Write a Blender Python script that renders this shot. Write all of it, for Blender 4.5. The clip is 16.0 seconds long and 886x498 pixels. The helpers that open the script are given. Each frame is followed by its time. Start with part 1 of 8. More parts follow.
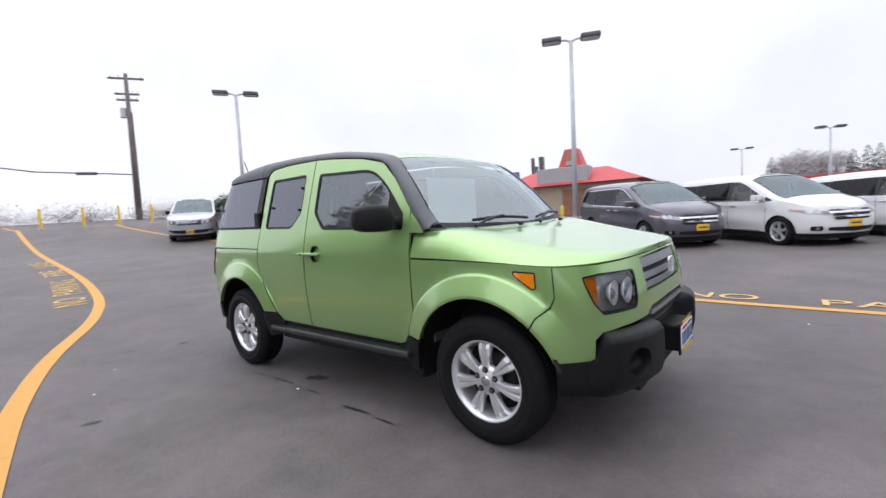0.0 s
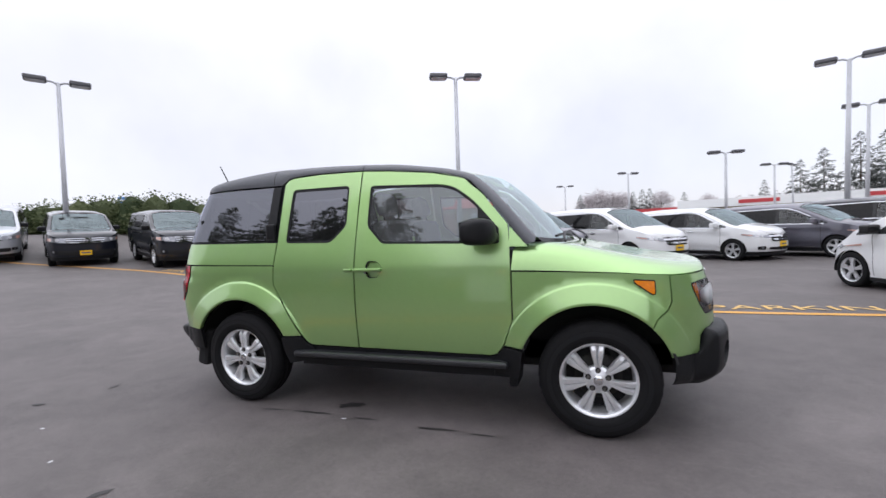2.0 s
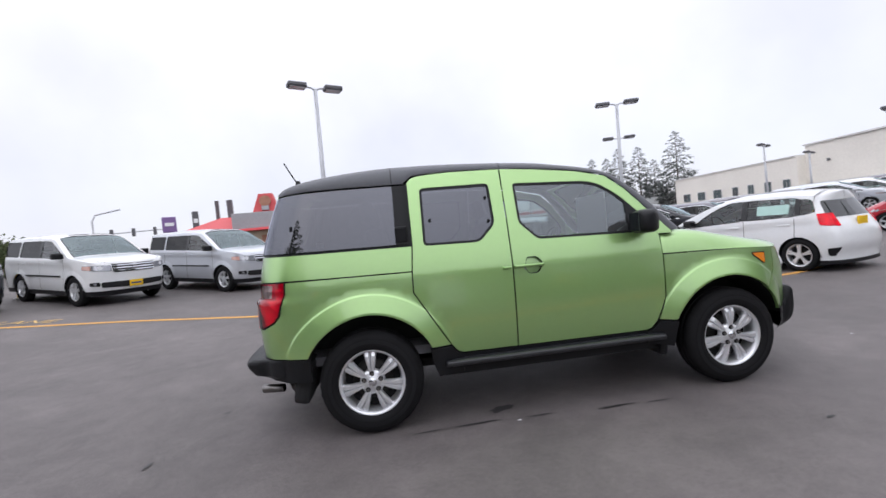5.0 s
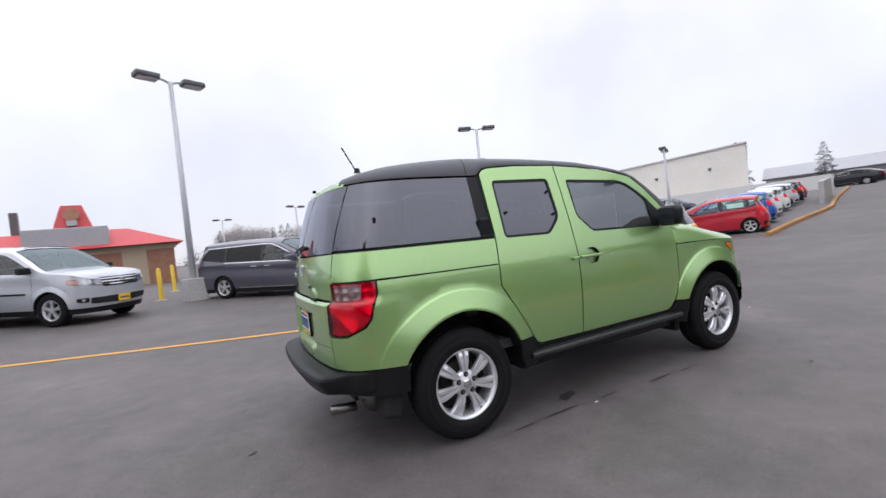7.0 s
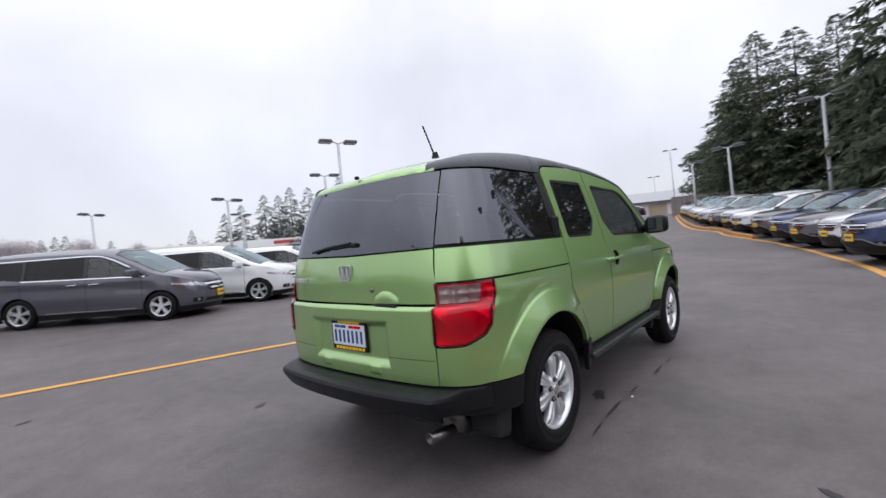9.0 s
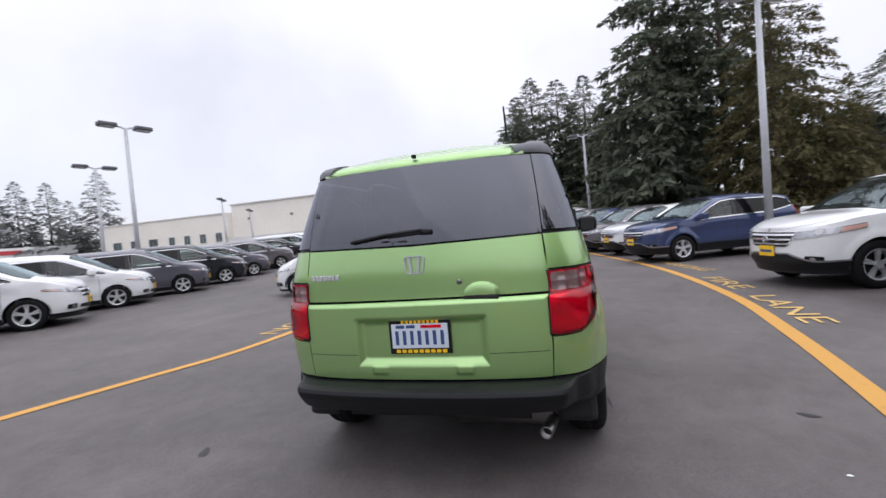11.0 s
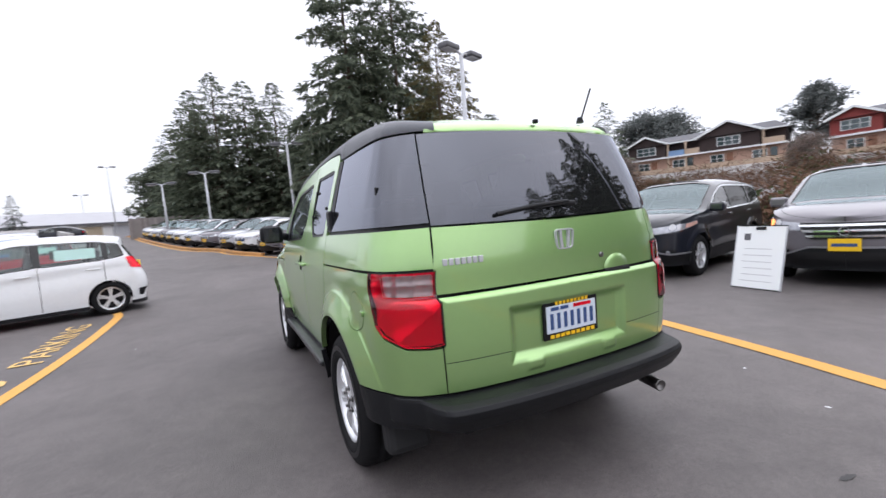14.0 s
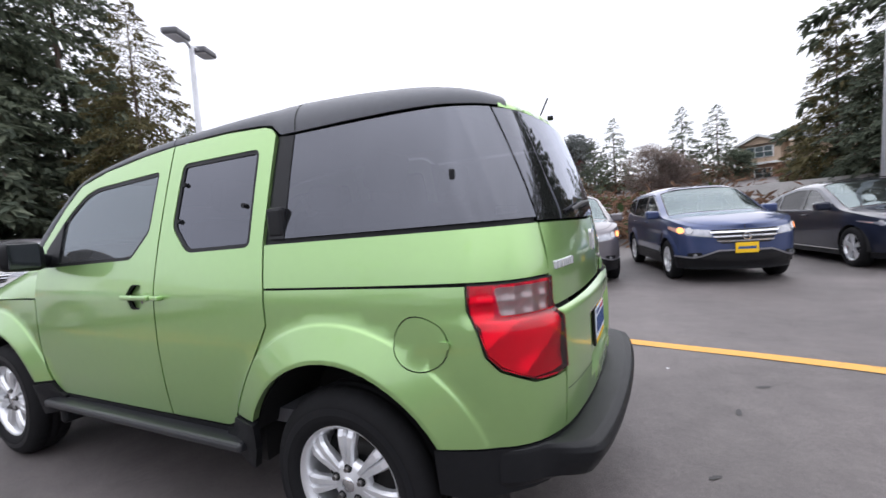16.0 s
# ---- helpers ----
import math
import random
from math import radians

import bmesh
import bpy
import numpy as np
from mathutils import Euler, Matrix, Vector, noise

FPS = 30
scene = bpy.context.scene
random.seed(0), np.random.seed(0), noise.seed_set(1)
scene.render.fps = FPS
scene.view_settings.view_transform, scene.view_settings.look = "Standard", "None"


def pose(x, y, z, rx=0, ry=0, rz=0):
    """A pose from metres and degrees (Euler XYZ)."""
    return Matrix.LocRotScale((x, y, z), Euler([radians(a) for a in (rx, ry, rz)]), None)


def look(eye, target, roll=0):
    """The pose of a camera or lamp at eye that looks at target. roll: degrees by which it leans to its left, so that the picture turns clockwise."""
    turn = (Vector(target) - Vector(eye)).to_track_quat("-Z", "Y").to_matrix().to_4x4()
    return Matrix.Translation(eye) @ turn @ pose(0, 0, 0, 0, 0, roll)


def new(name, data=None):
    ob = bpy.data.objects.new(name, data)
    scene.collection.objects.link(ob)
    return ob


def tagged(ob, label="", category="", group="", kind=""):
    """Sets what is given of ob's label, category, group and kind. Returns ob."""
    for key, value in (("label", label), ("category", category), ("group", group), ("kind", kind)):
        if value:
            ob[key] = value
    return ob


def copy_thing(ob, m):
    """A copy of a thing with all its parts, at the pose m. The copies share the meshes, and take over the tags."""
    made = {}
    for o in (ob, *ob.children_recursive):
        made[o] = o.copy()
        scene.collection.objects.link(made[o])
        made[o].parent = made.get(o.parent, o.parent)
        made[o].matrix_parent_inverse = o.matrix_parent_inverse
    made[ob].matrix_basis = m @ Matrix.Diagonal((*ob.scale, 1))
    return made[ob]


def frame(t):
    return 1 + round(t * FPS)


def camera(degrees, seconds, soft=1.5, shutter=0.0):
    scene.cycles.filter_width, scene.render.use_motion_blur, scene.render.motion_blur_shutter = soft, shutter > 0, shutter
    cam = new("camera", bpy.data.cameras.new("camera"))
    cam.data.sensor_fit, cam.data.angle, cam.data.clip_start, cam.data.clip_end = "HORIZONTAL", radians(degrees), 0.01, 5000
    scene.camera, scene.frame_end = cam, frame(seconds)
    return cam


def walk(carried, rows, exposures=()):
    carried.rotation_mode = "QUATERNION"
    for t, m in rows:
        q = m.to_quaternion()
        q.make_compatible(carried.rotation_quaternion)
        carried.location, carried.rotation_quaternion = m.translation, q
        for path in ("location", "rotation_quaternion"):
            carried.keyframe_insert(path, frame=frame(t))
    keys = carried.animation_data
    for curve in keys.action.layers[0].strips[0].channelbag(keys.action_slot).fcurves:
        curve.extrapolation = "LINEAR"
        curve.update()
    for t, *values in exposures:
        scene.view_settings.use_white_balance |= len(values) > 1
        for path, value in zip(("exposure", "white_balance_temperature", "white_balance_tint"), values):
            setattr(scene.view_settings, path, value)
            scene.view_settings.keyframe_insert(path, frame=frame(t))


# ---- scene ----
cam = camera(90.9, 16.0, shutter=0.4)
PATH = [
    (0, (2.569, -2.673, 1.219), (1.294, -1.14, 1.065), -4.0),
    (0.5, (2.28, -2.917, 1.229), (1.176, -1.257, 1.076), -4.7),
    (1, (1.961, -3.113, 1.239), (1.004, -1.365, 1.064), -4.9),
    (1.5, (1.645, -3.315, 1.242), (0.846, -1.487, 1.107), -3.9),
    (2, (1.305, -3.471, 1.248), (0.638, -1.588, 1.162), -2.7),
    (2.5, (0.95, -3.585, 1.264), (0.407, -1.663, 1.158), -3.0),
    (3, (0.577, -3.688, 1.262), (0.19, -1.727, 1.173), -4.5),
    (3.5, (0.194, -3.736, 1.26), (-0.015, -1.749, 1.156), -3.1),
    (4, (-0.206, -3.77, 1.269), (-0.3, -1.774, 1.177), -3.6),
    (4.5, (-0.618, -3.789, 1.273), (-0.559, -1.791, 1.209), -4.2),
    (5, (-1.039, -3.75, 1.274), (-0.831, -1.762, 1.205), -5.6),
    (7.5, (-2.859, -2.962, 1.259), (-1.802, -1.265, 1.202), -5.9),
    (8, (-3.134, -2.676, 1.256), (-1.943, -1.07, 1.197), -5.4),
    (8.5, (-3.355, -2.387, 1.268), (-2.002, -0.915, 1.219), -5.3),
    (10.8, (-4.064, -0.829, 1.281), (-2.159, -0.227, 1.196), -5.2),
    (11, (-4.083, -0.701, 1.283), (-2.153, -0.183, 1.2), -5.1),
    (11.5, (-4.11, -0.326, 1.284), (-2.132, -0.03, 1.251), -5.3),
    (12, (-4.107, 0.038, 1.285), (-2.109, 0.128, 1.243), -4.5),
    (12.5, (-4.048, 0.401, 1.285), (-2.057, 0.224, 1.213), -4.7),
    (13, (-3.924, 0.75, 1.292), (-1.978, 0.305, 1.176), -5.0),
    (13.5, (-3.763, 1.071, 1.284), (-1.886, 0.389, 1.163), -4.4),
    (14, (-3.551, 1.371, 1.271), (-1.768, 0.476, 1.121), -4.5),
    (14.5, (-3.282, 1.608, 1.286), (-1.639, 0.476, 1.144), -5.9),
    (15, (-2.981, 1.803, 1.274), (-1.574, 0.385, 1.17), -5.8),
    (15.5, (-2.654, 1.948, 1.269), (-1.546, 0.289, 1.14), -5.4),
    (16, (-2.298, 2.032, 1.258), (-1.423, 0.238, 1.126), -4.1),
]
walk(cam, [(t, look(eye, target, roll)) for t, eye, target, roll in PATH], [(0, 0.23), (1.5, 0.23), (2.5, 0.08), (3.5, 0.08), (5, 0.15), (7.5, 0.12), (8.5, 0.0), (11, 0.06), (13, 0.12), (14.0, 0.42), (14.5, 0.56), (16, 0.52)])

# ---- world, sky and sun ----
world = bpy.data.worlds.new("overcast_sky")
scene.world = world
world.use_nodes = True
wn, wl = world.node_tree.nodes, world.node_tree.links
wn.clear()
w_out, w_bg = wn.new("ShaderNodeOutputWorld"), wn.new("ShaderNodeBackground")
w_sky, w_co = wn.new("ShaderNodeTexSky"), wn.new("ShaderNodeTexCoord")
w_sky.sky_type, w_sky.sun_disc = "NISHITA", False
SUN_EL, SUN_ROT = 42.0, 205.0
w_sky.sun_elevation, w_sky.sun_rotation = radians(SUN_EL), radians(SUN_ROT)
w_sep = wn.new("ShaderNodeSeparateXYZ")
w_ramp = wn.new("ShaderNodeValToRGB")
w_ramp.color_ramp.elements[0].position, w_ramp.color_ramp.elements[0].color = 0.0, (0.72, 0.72, 0.815, 1)
w_ramp.color_ramp.elements[1].position, w_ramp.color_ramp.elements[1].color = 1.0, (1.95, 1.97, 2.16, 1)
el = w_ramp.color_ramp.elements.new(0.35)
el.color = (0.88, 0.88, 0.975, 1)
el = w_ramp.color_ramp.elements.new(0.6)
el.color = (1.20, 1.20, 1.31, 1)
w_noise = wn.new("ShaderNodeTexNoise")
w_noise.inputs["Scale"].default_value, w_noise.inputs["Detail"].default_value = 2.2, 5.0
w_cl = wn.new("ShaderNodeMapRange")
w_cl.inputs[1].default_value, w_cl.inputs[2].default_value = 0.3, 0.7
w_cl.inputs[3].default_value, w_cl.inputs[4].default_value = 0.84, 1.10
w_mul, w_mix = wn.new("ShaderNodeMixRGB"), wn.new("ShaderNodeMixRGB")
w_mul.blend_type, w_mul.inputs[0].default_value = "MULTIPLY", 1.0
w_mix.blend_type, w_mix.inputs[0].default_value = "ADD", 0.02
wl.new(w_co.outputs["Generated"], w_sep.inputs[0])
wl.new(w_co.outputs["Generated"], w_noise.inputs["Vector"])
wl.new(w_sep.outputs["Z"], w_ramp.inputs[0])
wl.new(w_noise.outputs["Fac"], w_cl.inputs[0])
wl.new(w_ramp.outputs[0], w_mul.inputs[1])
wl.new(w_cl.outputs[0], w_mul.inputs[2])
wl.new(w_mul.outputs[0], w_mix.inputs[1])
wl.new(w_sky.outputs[0], w_mix.inputs[2])
wl.new(w_mix.outputs[0], w_bg.inputs[0])
w_bg.inputs[1].default_value = 1.0
wl.new(w_bg.outputs[0], w_out.inputs[0])
sun = new("sun", bpy.data.lights.new("sun", "SUN"))
sun.data.energy, sun.data.angle, sun.data.color = 0.5, radians(130), (1.0, 0.98, 0.96)
sa, se = radians(90 - SUN_ROT), radians(SUN_EL)
sun.matrix_world = look((30 * math.cos(sa) * math.cos(se), 30 * math.sin(sa) * math.cos(se), 30 * math.sin(se)), (0, 0, 0))
scene.view_settings.exposure = 0.0

# ---- materials ----
def mat(name, color, rough=0.5, metal=0.0, coat=0.0, coat_rough=0.03, scale=0.0, vary=0.0, bump=0.0, bump_scale=60.0, spec=0.5, random_vary=0.0, emit=0.0, alpha=1.0):
    """A principled material: colour with noise at two scales, and a fine bump."""
    m = bpy.data.materials.new(name)
    m.use_nodes = True
    n, l = m.node_tree.nodes, m.node_tree.links
    b = n["Principled BSDF"]
    b.inputs["Base Color"].default_value = (*color, 1)
    b.inputs["Roughness"].default_value, b.inputs["Metallic"].default_value = rough, metal
    b.inputs["Coat Weight"].default_value, b.inputs["Coat Roughness"].default_value = coat, coat_rough
    b.inputs["Specular IOR Level"].default_value = spec
    if emit:
        b.inputs["Emission Color"].default_value, b.inputs["Emission Strength"].default_value = (*color, 1), emit
    co = n.new("ShaderNodeTexCoord")
    src = None
    if vary:
        a, c = n.new("ShaderNodeTexNoise"), n.new("ShaderNodeTexNoise")
        a.inputs["Scale"].default_value, a.inputs["Detail"].default_value = scale, 6.0
        c.inputs["Scale"].default_value, c.inputs["Detail"].default_value = scale * 14, 3.0
        l.new(co.outputs["Object"], a.inputs["Vector"])
        l.new(co.outputs["Object"], c.inputs["Vector"])
        mx, mr, hs = n.new("ShaderNodeMath"), n.new("ShaderNodeMapRange"), n.new("ShaderNodeHueSaturation")
        mx.operation = "ADD"
        l.new(a.outputs["Fac"], mx.inputs[0])
        l.new(c.outputs["Fac"], mx.inputs[1])
        mr.inputs[1].default_value, mr.inputs[2].default_value = 0.65, 1.35
        mr.inputs[3].default_value, mr.inputs[4].default_value = 1 - vary, 1 + vary
        l.new(mx.outputs[0], mr.inputs[0])
        hs.inputs["Color"].default_value = (*color, 1)
        l.new(mr.outputs[0], hs.inputs["Value"])
        src = hs.outputs[0]
    if random_vary:
        oi, mr2, hs2 = n.new("ShaderNodeObjectInfo"), n.new("ShaderNodeMapRange"), n.new("ShaderNodeHueSaturation")
        mr2.inputs[3].default_value, mr2.inputs[4].default_value = 1 - random_vary, 1 + random_vary
        l.new(oi.outputs["Random"], mr2.inputs[0])
        l.new(mr2.outputs[0], hs2.inputs["Value"])
        if src:
            l.new(src, hs2.inputs["Color"])
        else:
            hs2.inputs["Color"].default_value = (*color, 1)
        src = hs2.outputs[0]
    if src:
        l.new(src, b.inputs["Base Color"])
    if bump:
        t, bp = n.new("ShaderNodeTexNoise"), n.new("ShaderNodeBump")
        t.inputs["Scale"].default_value, t.inputs["Detail"].default_value = bump_scale, 6.0
        bp.inputs["Strength"].default_value, bp.inputs["Distance"].default_value = bump, 0.01
        l.new(co.outputs["Object"], t.inputs["Vector"])
        l.new(t.outputs["Fac"], bp.inputs["Height"])
        l.new(bp.outputs[0], b.inputs["Normal"])
    return m


def glass_mat(name, tint, gloss=1.0, haze=0.0, ior=1.62, haze_tone=0.36, sheen=(1.0, 1.0, 1.0)):
    """Thin tinted glass: light passes straight through by the tint, gloss by Fresnel; haze mixes in a diffuse veil for
    reflected light.
    """
    m = bpy.data.materials.new(name)
    m.use_nodes = True
    n, l = m.node_tree.nodes, m.node_tree.links
    n.clear()
    out, mix = n.new("ShaderNodeOutputMaterial"), n.new("ShaderNodeMixShader")
    tr, gl, fr = n.new("ShaderNodeBsdfTransparent"), n.new("ShaderNodeBsdfGlossy"), n.new("ShaderNodeFresnel")
    tr.inputs[0].default_value = (*tint, 1)
    gl.inputs["Color"].default_value, gl.inputs["Roughness"].default_value = (gloss * sheen[0], gloss * sheen[1], gloss * sheen[2], 1), 0.015
    fr.inputs["IOR"].default_value = ior
    l.new(fr.outputs[0], mix.inputs[0])
    if haze:
        df, m2 = n.new("ShaderNodeBsdfDiffuse"), n.new("ShaderNodeMixShader")
        df.inputs[0].default_value, m2.inputs[0].default_value = (haze_tone, haze_tone * 1.02, haze_tone * 1.04, 1), haze
        l.new(tr.outputs[0], m2.inputs[1])
        l.new(df.outputs[0], m2.inputs[2])
        l.new(m2.outputs[0], mix.inputs[1])
    else:
        l.new(tr.outputs[0], mix.inputs[1])
    l.new(gl.outputs[0], mix.inputs[2])
    l.new(mix.outputs[0], out.inputs[0])
    return m


def asphalt_mat():
    m = mat("asphalt", (0.085, 0.082, 0.084), 0.62, bump=0.45, bump_scale=150.0, spec=0.55)
    n, l = m.node_tree.nodes, m.node_tree.links
    b = n["Principled BSDF"]
    co = n.new("ShaderNodeTexCoord")
    cur = None
    for scale, det, lo, hi, amp in ((0.16, 5, 0.35, 0.65, 0.16), (1.1, 6, 0.35, 0.65, 0.14), (6.0, 6, 0.32, 0.68, 0.12), (38.0, 3, 0.3, 0.7, 0.12), (240.0, 2, 0.3, 0.7, 0.34)):
        t, mr = n.new("ShaderNodeTexNoise"), n.new("ShaderNodeMapRange")
        t.inputs["Scale"].default_value, t.inputs["Detail"].default_value = scale, det
        l.new(co.outputs["Object"], t.inputs["Vector"])
        l.new(t.outputs["Fac"], mr.inputs[0])
        mr.inputs[1].default_value, mr.inputs[2].default_value = lo, hi
        mr.inputs[3].default_value, mr.inputs[4].default_value = 1 - amp, 1 + amp
        if cur is None:
            cur = mr.outputs[0]
        else:
            k = n.new("ShaderNodeMath")
            k.operation = "MULTIPLY"
            l.new(cur, k.inputs[0])
            l.new(mr.outputs[0], k.inputs[1])
            cur = k.outputs[0]
    # pale dried puddles and tyre scuffs
    p, pr = n.new("ShaderNodeTexNoise"), n.new("ShaderNodeMapRange")
    p.inputs["Scale"].default_value, p.inputs["Detail"].default_value, p.inputs["Distortion"].default_value = 0.55, 3, 0.6
    l.new(co.outputs["Object"], p.inputs["Vector"])
    l.new(p.outputs["Fac"], pr.inputs[0])
    pr.inputs[1].default_value, pr.inputs[2].default_value, pr.inputs[3].default_value, pr.inputs[4].default_value = 0.60, 0.75, 1.0, 1.25
    k = n.new("ShaderNodeMath")
    k.operation = "MULTIPLY"
    l.new(cur, k.inputs[0])
    l.new(pr.outputs[0], k.inputs[1])
    hs = n.new("ShaderNodeHueSaturation")
    hs.inputs["Color"].default_value = (0.100, 0.088, 0.086, 1)
    l.new(k.outputs[0], hs.inputs["Value"])
    l.new(hs.outputs[0], b.inputs["Base Color"])
    return m


def line_paint_mat(name, color, worn):
    """Road paint with worn-through holes showing the asphalt colour."""
    m = mat(name, color, 0.7, bump=0.25, bump_scale=180.0)
    n, l = m.node_tree.nodes, m.node_tree.links
    co, t, r, mx = n.new("ShaderNodeTexCoord"), n.new("ShaderNodeTexNoise"), n.new("ShaderNodeMapRange"), n.new("ShaderNodeMixRGB")
    t.inputs["Scale"].default_value, t.inputs["Detail"].default_value, t.inputs["Roughness"].default_value = 14.0, 8.0, 0.75
    l.new(co.outputs["Object"], t.inputs["Vector"])
    l.new(t.outputs["Fac"], r.inputs[0])
    r.inputs[1].default_value, r.inputs[2].default_value = worn, worn + 0.12
    mx.inputs[1].default_value, mx.inputs[2].default_value = (*color, 1), (0.11, 0.10, 0.09, 1)
    l.new(r.outputs[0], mx.inputs[0])
    l.new(mx.outputs[0], n["Principled BSDF"].inputs["Base Color"])
    return m


M = {}
M["asphalt"] = asphalt_mat()
M["line"] = line_paint_mat("yellow_road_paint", (0.60, 0.31, 0.065), 0.60)
M["letters"] = line_paint_mat("worn_yellow_lettering", (0.66, 0.43, 0.15), 0.55)
M["green"] = mat("kiwi_green_metallic_paint", (0.312, 0.510, 0.186), 0.38, metal=0.70, coat=1.0, coat_rough=0.07, scale=2.0, vary=0.02, bump=0.02, bump_scale=900.0)
M["green"].node_tree.nodes["Principled BSDF"].inputs["Coat IOR"].default_value = 1.68
M["step_plastic"] = mat("worn_step_plastic", (0.022, 0.023, 0.026), 0.34, spec=0.5, scale=9.0, vary=0.2, bump=0.10, bump_scale=500.0)
M["clad"] = mat("black_textured_plastic", (0.0085, 0.009, 0.0105), 0.44, spec=0.24, scale=4.0, vary=0.15, bump=0.12, bump_scale=600.0)
M["clad_grey"] = mat("charcoal_composite_plastic", (0.092, 0.096, 0.108), 0.44, scale=3.0, vary=0.08, bump=0.10, bump_scale=700.0)
M["dark"] = mat("dark_void_plastic", (0.008, 0.008, 0.009), 0.8)
M["rubber"] = mat("tyre_rubber", (0.010, 0.010, 0.011), 0.75, spec=0.15, scale=6.0, vary=0.2, bump=0.2, bump_scale=300.0)
M["alloy"] = mat("silver_alloy", (0.74, 0.75, 0.77), 0.36, metal=0.70, coat=0.25, coat_rough=0.12, scale=12.0, vary=0.05)
M["chrome"] = mat("chrome", (0.75, 0.76, 0.78), 0.10, metal=1.0)
M["steel"] = mat("exhaust_steel", (0.22, 0.21, 0.205), 0.34, metal=1.0, scale=8.0, vary=0.2)
M["disc_iron"] = mat("dull_brake_iron", (0.05, 0.048, 0.046), 0.6, metal=0.5)
M["seam"] = mat("panel_seam", (0.012, 0.013, 0.012), 0.7)
M["priv_glass"] = glass_mat("privacy_glass", (0.045, 0.045, 0.052), haze=0.03, ior=2.1, sheen=(0.86, 0.89, 1.0))
# the pale diffuse haze in these panes stands in for sky glare
M["clear_glass"] = glass_mat("clear_car_glass", (0.52, 0.60, 0.60), haze=0.10, ior=2.0, haze_tone=0.5, sheen=(0.86, 0.94, 1.0))
M["wind_glass"] = glass_mat("windshield_glass", (0.66, 0.82, 0.80), haze=0.22, ior=1.9, haze_tone=0.78, sheen=(0.84, 0.97, 0.99))
M["park_glass"] = glass_mat("parked_car_privacy_glass", (0.035, 0.035, 0.040), gloss=0.62, haze=0.01, ior=1.5)
M["park_clear"] = glass_mat("parked_car_door_glass", (0.80, 0.92, 0.89), haze=0.05, ior=1.6)
M["park_back"] = mat("parked_car_rear_glass", (0.012, 0.015, 0.017), 0.05, spec=0.8)
M["park_screen"] = glass_mat("parked_car_windshield", (0.42, 0.56, 0.55), haze=0.04, ior=1.95, sheen=(0.82, 0.97, 1.0))
M["trim_black"] = mat("gloss_black_trim", (0.010, 0.010, 0.011), 0.25)
M["red_lens"] = mat("red_lamp_lens", (0.74, 0.004, 0.020), 0.16, coat=0.2, spec=0.2, scale=11.0, vary=0.50, bump=0.25, bump_scale=14.0)
M["amber_lens"] = mat("amber_lamp_lens", (0.85, 0.25, 0.01), 0.15, coat=1.0, scale=60.0, vary=0.15)
M["clear_lens"] = mat("clear_lamp_lens", (0.34, 0.35, 0.38), 0.12, metal=0.5, coat=1.0, scale=14.0, vary=0.35)
M["bowl"] = mat("headlamp_bowl", (0.52, 0.52, 0.54), 0.22, metal=0.7)
M["bowl_bright"] = mat("headlamp_reflector", (0.90, 0.91, 0.93), 0.30, metal=0.30)
M["plate_white"] = mat("plate_white", (0.62, 0.68, 0.76), 0.45)
M["plate_blue"] = mat("plate_blue", (0.03, 0.07, 0.20), 0.5)
M["plate_yellow"] = mat("dealer_plate_yellow", (0.85, 0.52, 0.01), 0.5)
M["interior"] = mat("grey_upholstery", (0.11, 0.11, 0.12), 0.9, scale=8.0, vary=0.15, bump=0.2, bump_scale=300.0)
M["dash"] = mat("dashboard_plastic", (0.05, 0.05, 0.055), 0.7)
M["paper"] = mat("white_paper", (0.80, 0.82, 0.82), 0.8)
M["sticker"] = mat("pale_teal_price_sheet", (0.42, 0.62, 0.57), 0.6, scale=6.0, vary=0.08)
M["pole"] = mat("galvanised_pole", (0.50, 0.51, 0.54), 0.5, metal=0.15, scale=1.5, vary=0.12)
M["pole_dark"] = mat("lamp_head_bronze", (0.10, 0.10, 0.11), 0.5)
M["lamp_lens"] = mat("lamp_head_lens", (0.55, 0.56, 0.58), 0.3)
M["concrete"] = mat("concrete", (0.42, 0.41, 0.40), 0.85, scale=1.2, vary=0.15, bump=0.3, bump_scale=40.0)
M["wood_pole"] = mat("weathered_pole_wood", (0.16, 0.135, 0.125), 0.9, scale=2.0, vary=0.3, bump=0.4, bump_scale=30.0)
M["stucco"] = mat("cream_stucco", (0.80, 0.765, 0.70), 0.9, scale=0.35, vary=0.06, bump=0.2, bump_scale=12.0)
M["stucco_low"] = mat("pale_grey_wall", (0.66, 0.65, 0.64), 0.9, scale=0.5, vary=0.08)
M["roof_grey"] = mat("grey_metal_roof", (0.36, 0.36, 0.38), 0.6, scale=0.6, vary=0.08)
M["bld_glass"] = mat("building_window_glass", (0.05, 0.075, 0.08), 0.08, coat=0.5)
M["bollard"] = mat("yellow_bollard_paint", (0.75, 0.50, 0.03), 0.5, scale=3.0, vary=0.12)
M["curb"] = mat("orange_yellow_curb_paint", (0.40, 0.21, 0.075), 0.8, scale=2.0, vary=0.25, bump=0.2)
M["red_roof"] = mat("red_metal_roof", (0.50, 0.05, 0.055), 0.5, scale=0.8, vary=0.1)
M["brick"] = mat("brown_brick", (0.30, 0.15, 0.10), 0.9, scale=3.0, vary=0.3)
M["tan"] = mat("tan_wall", (0.40, 0.33, 0.24), 0.9, scale=0.8, vary=0.1)
M["bark"] = mat("bark", (0.09, 0.065, 0.05), 0.95, scale=3.0, vary=0.3, bump=0.5, bump_scale=20.0)
